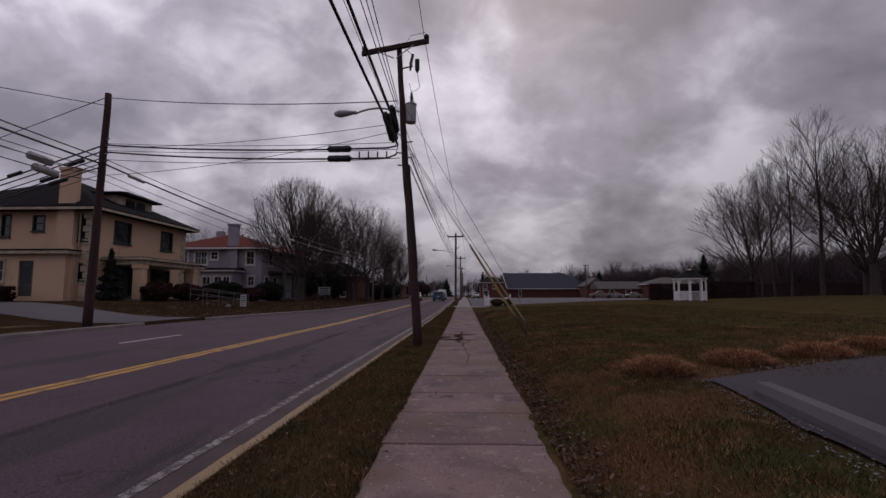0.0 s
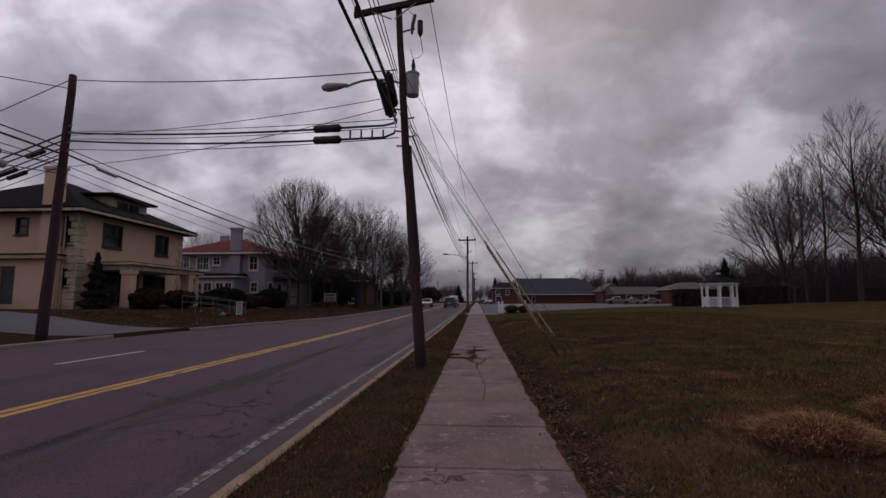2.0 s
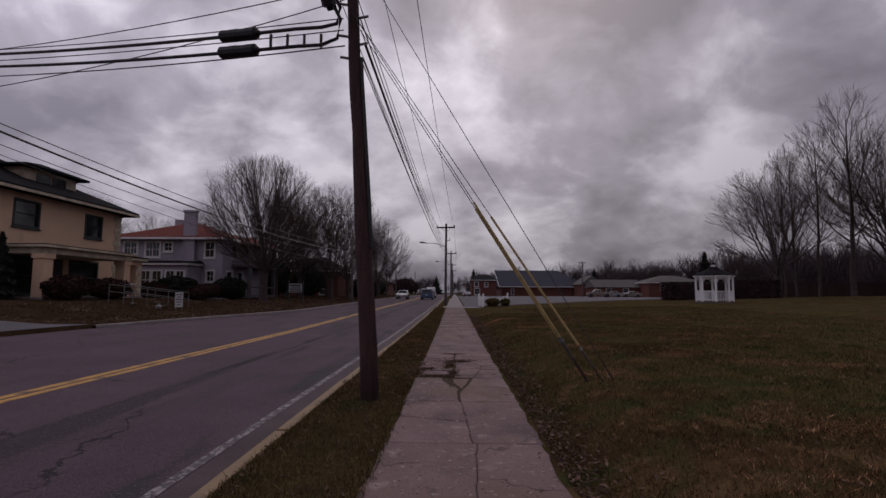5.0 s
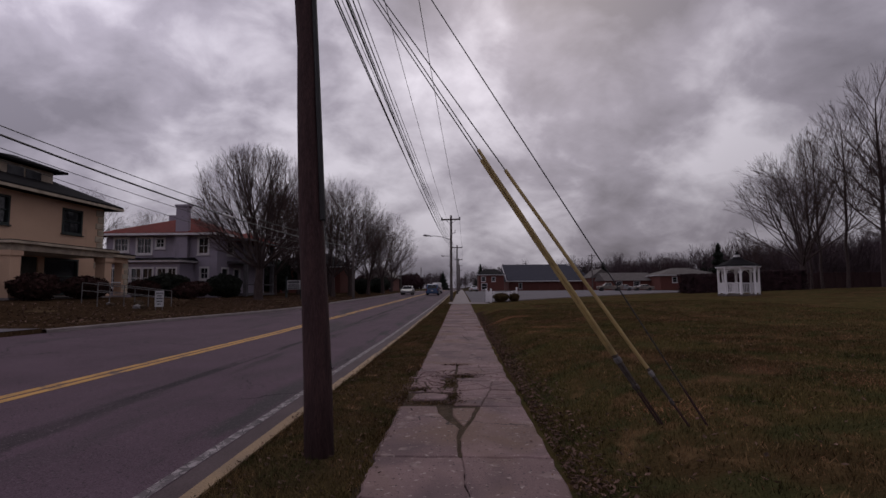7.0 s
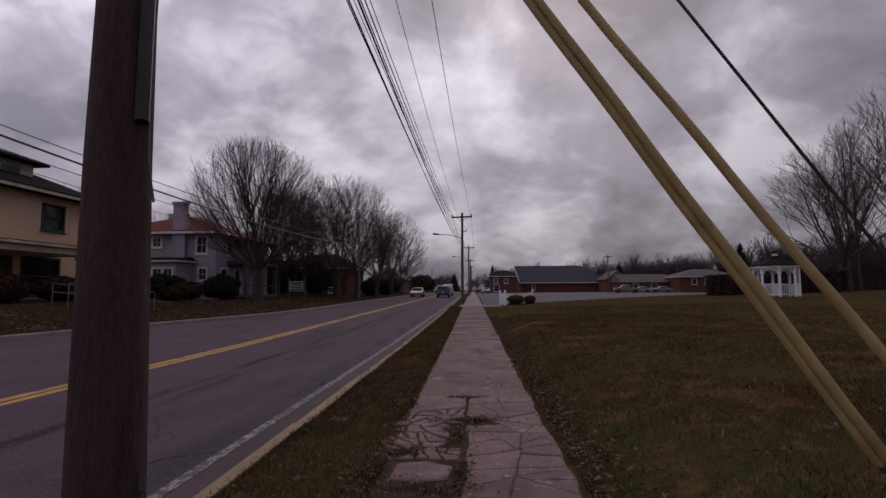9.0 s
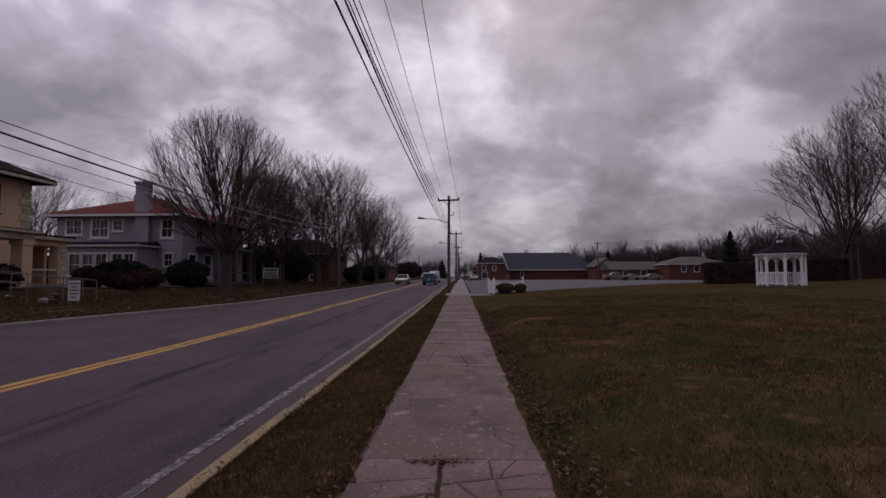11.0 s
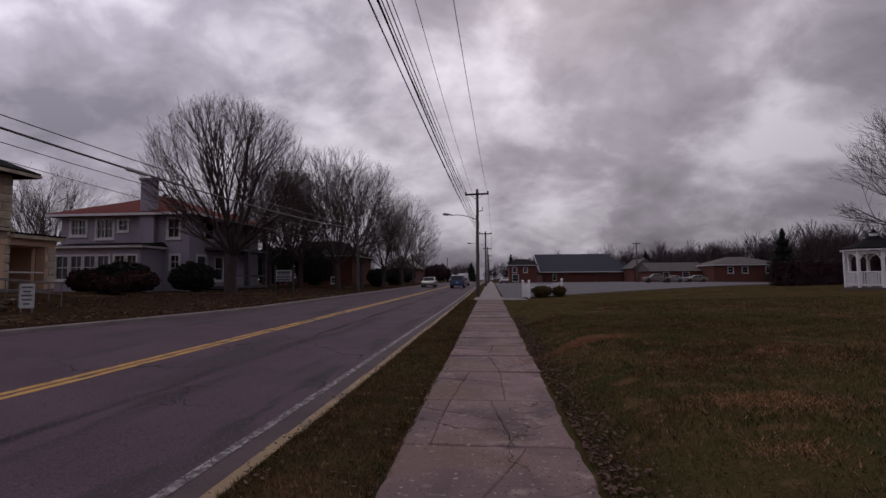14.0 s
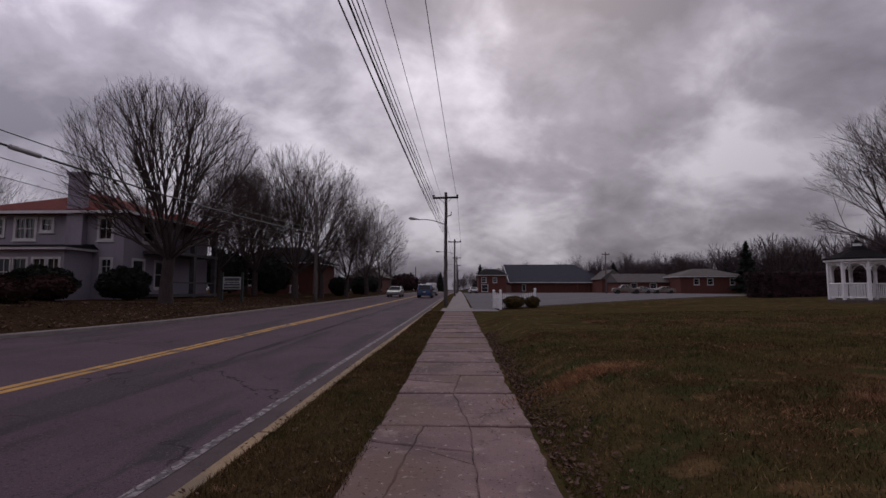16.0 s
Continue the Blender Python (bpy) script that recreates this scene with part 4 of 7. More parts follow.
def small_house(name, x0, x1, y0, y1, b, eave, rise, wall, roofm, label, axis="x", inset=2.0, wins=(), face="y", trim=None, over=0.5, gable=False):
    """A plainer house further off, with its own windows and roof."""
    h = root(name, (x0, y0, b), label, "house")
    f = ("y", y0, -1)
    part("wall", wall_with_holes(f, x0, x1, b - 1.0, eave, [w for w in wins]), wall, h)
    part("wall", boxm(x0, x0 + 0.25, y0 + 0.251, y1, b - 1.0, eave), wall, h)
    part("wall", boxm(x1 - 0.25, x1, y0 + 0.251, y1, b - 1.0, eave), wall, h)
    part("wall", boxm(x0 + 0.251, x1 - 0.251, y1 - 0.25, y1, b - 1.0, eave), wall, h)
    for w in wins:
        window(h, f, *w, trim or M_TRIM, rails=1)
    if gable:
        bm = bmesh.new()
        ym = (y0 + y1) / 2 if axis == "x" else None
        if axis == "x":
            pts = [(x, y, z) for x in (x0 - over, x1 + over) for y, z in ((y0 - over, eave), (y1 + over, eave), (ym, eave + rise))]
        else:
            xm = (x0 + x1) / 2
            pts = [(x, y, z) for y in (y0 - over, y1 + over) for x, z in ((x0 - over, eave), (x1 + over, eave), (xm, eave + rise))]
        v = [bm.verts.new(p) for p in pts]
        for q in ((0, 1, 2), (3, 5, 4), (0, 2, 5, 3), (1, 4, 5, 2), (0, 3, 4, 1)):
            bm.faces.new([v[i] for i in q])
        part("roof", bm, roofm, h)
    else:
        r = part("roof", hip_roof(x0, x1, y0, y1, eave, rise, axis, inset, over, 0.15), roofm, h)
        part("fascia", fascia_ring(x0, x1, y0, y1, eave, over, 0.14), trim or M_TRIM, r)
    return h


cream_house()
grey_house()


def church():
    x0, x1, y0, y1, b, e = 15.0, 42.0, 160.0, 178.0, 0.6, 3.5
    h = root("brick_hall", (x0, y0, b), "long low red-brick hall with a blue-grey shingle roof", "building")
    holes = [(18.0, 18.9, 1.2, 2.9)]
    part("wall", wall_with_holes(("y", y0, -1), x0, x1, b - 0.6, e, holes), M_BRICK, h)
    window(h, ("y", y0, -1), *holes[0], M_TRIM, rails=1)
    for i in range(6):
        part("buttress", boxm(21.0 + 3.1 * i, 21.6 + 3.1 * i, y0 - 0.35, y0 - 0.002, b - 0.6, e - 0.3), M_BRICK, h)
    part("wall", boxm(x0, x0 + 0.3, y0 + 0.251, y1, b - 0.6, e), M_BRICK, h)
    part("wall", boxm(x1 - 0.3, x1, y0 + 0.251, y1, b - 0.6, e), M_BRICK, h)
    bm = bmesh.new()
    ym = (y0 + y1) / 2
    v = [bm.verts.new(p) for p in ((x0 - 0.8, y0 - 0.8, e), (x1 + 1.0, y0 - 0.8, e), (x1 + 1.0, y1, e), (x0 - 0.8, y1, e), (x0 - 1.6, ym, e + 5.6), (x1 - 7.6, ym, e + 5.6))]
    for f in ((0, 1, 5, 4), (1, 2, 5), (2, 3, 4, 5), (3, 0, 4), (3, 2, 1, 0)):
        bm.faces.new([v[i] for i in f])
    r = part("roof", bm, M_SLATE, h)
    part("fascia", boxm(x0 - 0.85, x1 + 1.05, y0 - 0.88, y0 - 0.8, e - 0.12, e + 0.12), M_TRIM, r)
    part("barge_board", rod([(x0 - 0.85, y0 - 0.8, e), (x0 - 1.65, ym, e + 5.65)], 0.13, 4), M_TRIM, r)


church()
small_house("brick_bungalow", 50.0, 65, 132, 144, 1.7, 4.3, 2.1, M_BRICK, M_GREYROOF, "low red-brick bungalow with a brown hipped roof", "x", 6.0, [(53, 54.1, 2.6, 3.9), (56, 57.2, 2.6, 3.9), (61, 62.0, 2.6, 3.9)])
small_house("brick_cottage", 38.2, 50.4, 138, 147, 1.4, 3.2, 2.2, M_BRICK, M_GREYROOF, "small red-brick cottage with a low gable roof", "x", 3.0, [(41, 42.4, 1.8, 2.9), (45.5, 47.0, 1.8, 2.9)], gable=True)
small_house("brick_house", 37.6, 43.4, 150, 160, 1.6, 4.2, 2.6, M_BRICK, M_GREYROOF, "red-brick gable-fronted house with white trim", "y", 3.0, [(39.8, 41.1, 2.3, 3.6)], gable=True)
small_house("brick_house", -27.5, -17.5, 78, 88, 0.9, 4.6, 2.4, M_BRICK, M_SHINGLE, "dark red-brick house behind bare trees", "x", 3.5, [(-22.6, -21.3, 1.9, 3.4), (-20.2, -19.3, 1.2, 1.9), (-26, -25, 2, 3.4)])
small_house("brick_shop", -21.5, -15.5, 118, 130, 0.9, 3.9, 2.6, M_BRICK, M_GREYROOF, "orange-brick building with a grey roof beside the road", "y", 3.0, [(-19.5, -17.5, 2.2, 3.2)], gable=True)
small_house("porch_house", 5.2, 12.5, 150, 162, 0.6, 5.2, 2.0, M_BRICK, M_SHINGLE, "two-storey brick house with a pale porch", "x", 2.5, [(6.0, 7.2, 3.4, 4.7), (6.0, 7.6, 1.0, 2.8), (9.0, 10.0, 3.4, 4.6)])
for k, (x, y, z) in enumerate(((92, 150, 3.6), (104, 148, 3.9), (118, 160, 4.4), (78, 152, 3.0), (132, 152, 4.6))):
    small_house("white_cottage", x, x + 7, y, y + 7, z, z + 2.8, 2.2, M_TRIM, M_GREYROOF, "small white gabled house among distant trees", "y", 2.0, [(x + 1, x + 2, z + 0.9, z + 2.1), (x + 4.5, x + 5.5, z + 0.9, z + 2.1)], gable=True)


# ---- bare trees ----
class Wood:
    """Collects tapered limbs as plain lists of vertices and faces."""

    def __init__(self):
        self.v, self.f = [], []

    def limb(self, pts, radii, sides):
        first = len(self.v)
        for i, p in enumerate(pts):
            d = (pts[min(i + 1, len(pts) - 1)] - pts[max(i - 1, 0)])
            d.normalize()
            a = d.cross(Vector((0.31, 0.9, 0.2))).normalized()
            b = d.cross(a)
            for k in range(sides):
                c, s = math.cos(k * math.tau / sides), math.sin(k * math.tau / sides)
                self.v.append(tuple(p + radii[i] * (a * c + b * s)))
        for i in range(len(pts) - 1):
            for k in range(sides):
                q, r = first + i * sides + k, first + i * sides + (k + 1) % sides
                self.f.append((q, r, r + sides, q + sides))

    def mesh(self, name, material):
        me = bpy.data.meshes.new(name)
        me.from_pydata(self.v, [], self.f)
        me.materials.append(material)
        me.polygons.foreach_set("use_smooth", [True] * len(self.f))
        return me


def inside(p, crown):
    cz, rx, rz = crown
    return (p.x * p.x + p.y * p.y) / (rx * rx) + ((p.z - cz) / rz) ** 2 <= 1.0


def grow(rng, wood, twigs, start, direction, length, radius, level, top, up, spread, kids, wob=0.12, thin=0.014, crown=None):
    """One branch and, from it, its own branches, down to twigs, kept within the crown's round form."""
    if crown:
        rag = rng.uniform(0.93, 1.08)
        c = (crown[0], crown[1] * rag, crown[2] * rag)
        d = (direction.normalized() + Vector((0, 0, up * 0.5))).normalized()
        while length > 0.35 and not inside(start + d * length, c):
            length *= 0.86
    n = 5 if level < 2 else 4 if level < top else 3
    pts, d = [start], direction.normalized()
    for i in range(n):
        d = (d + Vector((rng.uniform(-wob, wob), rng.uniform(-wob, wob), rng.uniform(-wob, wob) + up / n))).normalized()
        pts.append(pts[-1] + d * length / n)
    tip = max(radius * 0.35, thin * 0.5)
    rad = [radius + (tip - radius) * i / n for i in range(n + 1)]
    (wood if level < 2 else twigs).limb(pts, rad, 6 if level < 1 else 4 if level < 2 else 3)
    if level >= top:
        return
    m = kids[level]
    for i in range(m):
        t = 0.28 + 0.72 * (i + rng.random() * 0.7) / m
        t = min(t, 0.98)
        s = t * n
        k = min(int(s), n - 1)
        p = pts[k].lerp(pts[k + 1], s - k)
        ax = (pts[k + 1] - pts[k]).normalized()
        side = ax.orthogonal().normalized()
        side.rotate(Matrix.Rotation(rng.uniform(0, math.tau), 3, ax))
        sp = spread * rng.uniform(0.6, 1.25)
        nd = ax * math.cos(sp) + side * math.sin(sp)
        ln = length * (0.78 - 0.34 * t) * rng.uniform(0.75, 1.2)
        grow(rng, wood, twigs, p, nd, ln, max(rad[k] * 0.52, thin), level + 1, top, up, spread, kids, wob, thin, crown)


def tree_meshes(seed, height, fork, trunk_r, limbs, lean_out, kids, up, spread, first_len, top=4, thin=0.014, leader=False, mtwig=None, crown=None):
    rng = random.Random(seed)
    trunk, wood, twigs = Wood(), Wood(), Wood()
    pts = [Vector((0, 0, -0.4)), Vector((0, 0, 0.15)), Vector((rng.uniform(-.06, .06), rng.uniform(-.06, .06), fork * 0.5)), Vector((rng.uniform(-.1, .1), rng.uniform(-.1, .1), fork))]
    rad = [trunk_r * 1.55, trunk_r * 1.15, trunk_r * 0.95, trunk_r * 0.85]
    if leader:
        z = fork
        while z < height * 0.93:
            z += height * 0.12
            pts.append(Vector((pts[-1].x + rng.uniform(-.18, .18), pts[-1].y + rng.uniform(-.18, .18), z)))
            rad.append(max(0.03, trunk_r * 0.85 * (1 - (z - fork) / (height - fork)) + 0.02))
        trunk.limb(pts, rad, 8)
        for i in range(limbs):
            t = (i + rng.random()) / limbs
            z = fork + (height * 0.95 - fork) * t
            k = max(j for j in range(len(pts)) if pts[j].z <= z)
            k = min(k, len(pts) - 2)
            p = pts[k].lerp(pts[k + 1], (z - pts[k].z) / (pts[k + 1].z - pts[k].z))
            a = i * 2.4 + rng.uniform(-.5, .5)
            out = lean_out * (1.1 - 0.5 * t)
            d = Vector((math.cos(a) * math.sin(out), math.sin(a) * math.sin(out), math.cos(out)))
            grow(rng, wood, twigs, p, d, first_len * (1.05 - 0.65 * t) * rng.uniform(0.8, 1.15), rad[k] * 0.45, 1, top, up, spread, kids, 0.13, thin, crown)
    else:
        trunk.limb(pts, rad, 10)
        for i in range(limbs):
            a = i * math.tau / limbs * 1.0 + rng.uniform(-.35, .35)
            out = lean_out * (0.06 + 0.94 * ((i * 0.618) % 1.0)) * rng.uniform(0.9, 1.1)
            d = Vector((math.cos(a) * math.sin(out), math.sin(a) * math.sin(out), math.cos(out)))
            grow(rng, wood, twigs, pts[-1] + Vector((0, 0, rng.uniform(-0.5, 0.15))), d, first_len * rng.uniform(0.85, 1.1) * (1 - 0.30 * math.sin(out)), trunk_r * rng.uniform(0.22, 0.36), 0, top, up, spread, kids, 0.10, thin, crown)
    return trunk.mesh("trunk", M_BARK), wood.mesh("limb_growth", M_BARK), twigs.mesh("twig_growth", mtwig or M_TWIG)


def plant(meshes, loc, turn, size, label, group=""):
    ob = root("tree", loc, label, "tree", group)
    ob.rotation_euler = (0, 0, turn)
    ob.scale = (size, size, size)
    for me in meshes:
        c = new(me.name.split(".")[0], me)
        c.parent = ob
        if "growth" in me.name:
            c["kind"] = "stuff"
    return ob


BIG = tree_meshes(11, 13.8, 2.9, 0.38, 19, 1.30, (9, 7, 4), 0.22, 0.50, 9.6, top=3, thin=0.0060, crown=(8.1, 5.9, 5.8))
VASE = tree_meshes(5, 12.5, 2.2, 0.25, 11, 1.25, (8, 6, 4), 0.20, 0.54, 8.4, top=3, thin=0.0070, crown=(7.0, 5.2, 5.5))
TALL = tree_meshes(23, 19, 4.0, 0.23, 22, 0.80, (6, 7, 6, 4), 0.42, 0.52, 7.8, top=3, thin=0.0080, leader=True, crown=(12.4, 6.0, 8.6))
SLIM = tree_meshes(31, 18, 4.4, 0.15, 20, 0.74, (6, 7, 6, 3), 0.42, 0.52, 6.6, top=3, thin=0.0080, leader=True, crown=(11.8, 4.6, 7.8))
WIDE = tree_meshes(47, 14, 2.8, 0.36, 13, 1.25, (8, 6, 4), 0.20, 0.56, 9.0, top=3, thin=0.009, crown=(8.6, 7.2, 6.2))


def tree(meshes, x, y, turn=0.0, size=1.0, label="tall bare deciduous tree with dense fine twigs", group=""):
    return plant(meshes, (x, y, land(x, y) - 0.02), turn, size, label, group)


tree(BIG, -16.6, 47.2, 0.4, 0.92, "large bare street tree with a broad vase-shaped crown")
for x, y, m, t, s in ((-14.2, 70, VASE, 3.6, 1.16), (-19.5, 66, VASE, 0.7, 1.12), (-14.9, 64, VASE, 1.0, 1.14), (-17.5, 72, VASE, 2.2, 1.12), (-13.2, 77, VASE, 0.2, 0.98), (-21, 62, VASE, 4.0, 1.05), (-12.9, 88, VASE, 3.1, 1.1), (-24, 74, BIG, 1.7, 1.0), (-13.4, 102, VASE, 5.0, 0.95), (-16, 96, VASE, 1.4, 1.0)):
    tree(m, x, y, t, s, "bare multi-stemmed tree along the roadside", "roadside trees")
for x, y, m, t, s in ((33.8, 57, WIDE, 0.6, 0.98), (36.6, 60, SLIM, 1.2, 0.84), (39.2, 58.5, SLIM, 2.0, 0.98), (42.4, 58, TALL, 0.3, 1.08), (47.2, 56.5, WIDE, 2.9, 1.32), (40.6, 64, SLIM, 4.4, 0.95), (51.5, 63, WIDE, 0.2, 1.25), (52.6, 57, TALL, 4.1, 0.98), (59, 60, WIDE, 1.0, 1.15)):
    tree(m, x, y, t, s, "tall bare tree behind the lawn", "trees behind the lawn")
for x, y, m, t, s in ((-44, 62, WIDE, 1.1, 0.85), (-41, 70, VASE, 2.1, 0.9), (-50, 66, VASE, 0.4, 1.0), (-37, 76, WIDE, 3.3, 0.8)):
    tree(m, x, y, t, s, "bare tree in the yard behind a house", "yard trees")
for x, y, m, t, s in ((68, 122, VASE, 0.5, 0.95), (58.5, 150, VASE, 0.9, 0.75), (74, 136, VASE, 2.5, 0.95), (84, 118, VASE, 1.9, 1.0), (52, 160, VASE, 3.0, 0.75)):
    tree(m, x, y, t, s, "bare tree beside the car park", "car park trees")


def far_woods():
    """Bare woods on the rising ground ahead, one mass of small trees."""
    rng = random.Random(77)
    w = Wood()
    spots = []
    for _ in range(330):
        a = rng.random()
        if a < 0.52:
            x, y = rng.uniform(40, 230), rng.uniform(150, 290)
            if x < 70 and y < 170:
                continue
        elif a < 0.80:
            x, y = rng.uniform(-25, 60), rng.uniform(215, 380)
            if -9 > x > -14:
                continue
            if -14 < x < 5:
                continue
        else:
            x, y = rng.uniform(-110, -16), rng.uniform(135, 300)
        spots.append((x, y, rng.uniform(0.7, 1.25)))
    for _ in range(110):
        spots.append((rng.uniform(-90, 110), rng.uniform(400, 560), rng.uniform(1.1, 1.7)))
    for _ in range(230):
        u = rng.random()
        spots.append((66 + 95 * u, 150 - 80 * u + rng.uniform(-14, 22), rng.uniform(0.9, 1.35)))
    for _ in range(60):
        spots.append((rng.uniform(40, 78), rng.uniform(152, 200), rng.uniform(0.8, 1.1)))
    for _ in range(120):
        y = rng.uniform(80, 122)
        spots.append((0.74 * (y - 17) + 45 * rng.random(), y, rng.uniform(0.7, 1.05)))
    for x, y, s in spots:
        b = Vector((x, y, land(x, y) - 0.3))
        hh = rng.uniform(7, 12) * s
        wide, mid, tall = hh * rng.uniform(0.34, 0.46), b.z + hh * 0.60, hh * 0.42

        def held(p, d, ln):
            """Shorten a shoot until it ends within the tree's round crown."""
            while ln > 0.3 and ((p.x + d.x * ln - x) ** 2 + (p.y + d.y * ln - y) ** 2) / wide ** 2 + ((p.z + d.z * ln - mid) / tall) ** 2 > 1:
                ln *= 0.82
            return ln
        w.limb([b, b + Vector((0, 0, hh * 0.3)), b + Vector((rng.uniform(-.4, .4), 0, hh * 0.7))], [0.20 * s, 0.14 * s, 0.05], 3)
        for i in range(12):
            t = 0.18 + 0.44 * i / 12
            p = b + Vector((0, 0, hh * t))
            an, out = i * 2.4 + rng.uniform(-.4, .4), rng.uniform(0.15, 1.2) * (1.15 - 0.6 * t)
            d = Vector((math.cos(an) * math.sin(out), math.sin(an) * math.sin(out), math.cos(out)))
            ln = held(p, d, hh * 0.55)
            q = p + d * ln
            w.limb([p, q], [0.07 * s, 0.025], 3)
            for k in range(10):
                o = p.lerp(q, 0.2 + 0.8 * k / 10)
                dd = (d * 0.8 + Vector((rng.uniform(-.8, .8), rng.uniform(-.8, .8), rng.uniform(0, .8)))).normalized()
                w.limb([o, o + dd * held(o, dd, hh * rng.uniform(0.14, 0.26))], [0.032 * s, 0.018], 3)
    me = w.mesh("far_woods", M_FARTWIG)
    tagged(new("far_woods", me), "distant mass of bare brown woods on rising ground", "woods", kind="stuff")


far_woods()


# ---- evergreens, hedges, shrubs ----
def leafy(name, centre, radii, count, leaf, material, label, category, rng, box_like=False, group="", cone=False, core=True):
    """A shrub of many small leaves round an uneven form, over a dark inner mass."""
    v, f = [], []
    cx, cy, cz = centre
    rx, ry, rz = radii
    sd = rng.uniform(0, 50)
    for _ in range(count):
        a, u = rng.uniform(0, math.tau), rng.uniform(-1, 1)
        if cone:
            h = 1 - math.sqrt(rng.random())
            r = (1 - h) * (0.75 + 0.3 * math.sin(h * 40 + sd)) * rng.uniform(0.55, 1.05)
            p = Vector((math.cos(a) * r * rx, math.sin(a) * r * ry, h * 2 * rz - rz))
        elif box_like:
            q = [rng.uniform(-1, 1) for _ in range(3)]
            ax = rng.choice((0, 1, 2, 2))
            q[ax] = math.copysign(rng.uniform(0.86, 1.0), q[ax])
            nn = 1 + 0.09 * noise.noise((q[0] * rx * 1.2 + sd, q[1] * ry, q[2] * rz))
            p = Vector((q[0] * rx * nn, q[1] * ry * nn, q[2] * rz * nn))
        else:
            s = math.sqrt(1 - u * u)
            d = Vector((math.cos(a) * s, math.sin(a) * s, u))
            k = (0.88 + 0.22 * noise.noise(d * 2.2 + Vector((sd, 0, 0)))) * rng.uniform(0.86, 1.03)
            p = Vector((d.x * rx * k, d.y * ry * k, d.z * rz * k))
        p += Vector(centre)
        t = Vector((rng.uniform(-1, 1), rng.uniform(-1, 1), rng.uniform(-1, 1))).normalized()
        o = t.orthogonal().normalized()
        n0 = len(v)
        ls = leaf * rng.uniform(0.6, 1.4)
        v += [tuple(p - t * ls), tuple(p + o * ls * 0.42), tuple(p + t * ls), tuple(p - o * ls * 0.42)]
        f.append((n0, n0 + 1, n0 + 2, n0 + 3))
    ob = root(name, (cx, cy, cz - rz), label, category, group)
    me = bpy.data.meshes.new("foliage")
    me.from_pydata([tuple(Vector(p) - ROOTS[ob]) for p in v], [], f)
    me.materials.append(material)
    new("foliage", me).parent = ob
    if core:
        bm = bmesh.new()
        if cone:
            tube(bm, [(cx, cy, cz - rz), (cx, cy, cz - rz * 0.2), (cx, cy, cz + rz * 0.9)], [rx * 0.6, rx * 0.35, 0.03], 10)
        elif box_like:
            box(bm, cx - rx * 0.88, cx + rx * 0.88, cy - ry * 0.88, cy + ry * 0.88, cz - rz, cz + rz * 0.9, bevel=min(rx, ry, rz) * 0.2)
        else:
            bmesh.ops.create_icosphere(bm, subdivisions=2, radius=1.0)
            for q in bm.verts:
                q.co = Vector((q.co.x * rx * 0.82, q.co.y * ry * 0.82, q.co.z * rz * 0.86)) + Vector(centre)
        part("inner_growth", bm, material, ob)
    return ob


RS = random.Random(4)


def shrub(name, x, y, rx, ry, h, count, leaf, material, label, **kw):
    z = land(x, y)
    return leafy(name, (x, y, z + h / 2 - 0.03), (rx, ry, h / 2), count, leaf, material, label, "shrub" if "hedge" not in name else "hedge", RS, **kw)


shrub("evergreen_shrub", -24.7, 47.9, 2.4, 1.2, 2.15, 7000, 0.12, M_EVERGREEN, "rounded dark evergreen shrub in front of a house")
shrub("rust_shrub", -25.4, 45.9, 1.3, 1.0, 1.55, 3000, 0.10, M_REDSHRUB, "low rust-brown bare shrub")
shrub("evergreen_shrub", -20.6, 49.4, 1.7, 1.3, 2.15, 6000, 0.12, M_EVERGREEN, "broad rounded dark evergreen shrub beside a house")
shrub("conifer", -22.9, 29.1, 0.95, 0.95, 3.5, 4500, 0.12, M_EVERGREEN, "narrow dark conical conifer against a house wall", cone=True)
shrub("low_shrub", -20.6, 30.6, 1.0, 1.3, 1.35, 2400, 0.10, M_REDSHRUB, "low brown shrub in front of a porch")
shrub("low_shrub", -20.3, 33.4, 1.0, 1.5, 1.25, 2600, 0.10, M_REDSHRUB, "low brown shrub in front of a porch")
shrub("low_hedge", -29.2, 26.6, 1.9, 0.6, 0.9, 2400, 0.10, M_REDSHRUB, "low dark clipped hedge below a window", box_like=True)
shrub("boxwood", 3.55, 51.1, 0.72, 0.66, 0.88, 2600, 0.06, M_BOX, "round clipped olive boxwood beside a white fence", group="boxwoods")
shrub("boxwood", 4.75, 51.4, 0.52, 0.52, 0.78, 2000, 0.06, M_BOX, "smaller round clipped olive boxwood beside a white fence", group="boxwoods")
shrub("hedge", 25.8, 57.6, 3.4, 1.4, 1.85, 9000, 0.11, M_YEW, "long rounded brown-green clipped hedge behind the lawn", box_like=True)
shrub("hedge", 31.2, 57.6, 2.6, 1.2, 2.0, 5000, 0.14, M_YEW, "long rounded brown-green clipped hedge behind the gazebo", box_like=True)
shrub("spruce", 62.5, 128, 3.6, 3.6, 11.5, 7000, 0.42, M_EVERGREEN, "tall dark spruce behind the hedge", cone=True)
shrub("spruce", -43.5, 46, 2.8, 2.8, 11.8, 4500, 0.36, M_EVERGREEN, "tall dark spruce behind the cream house", cone=True)
shrub("spruce", -49, 52, 2.4, 2.4, 9.5, 3500, 0.36, M_EVERGREEN, "tall dark spruce behind the cream house", cone=True)
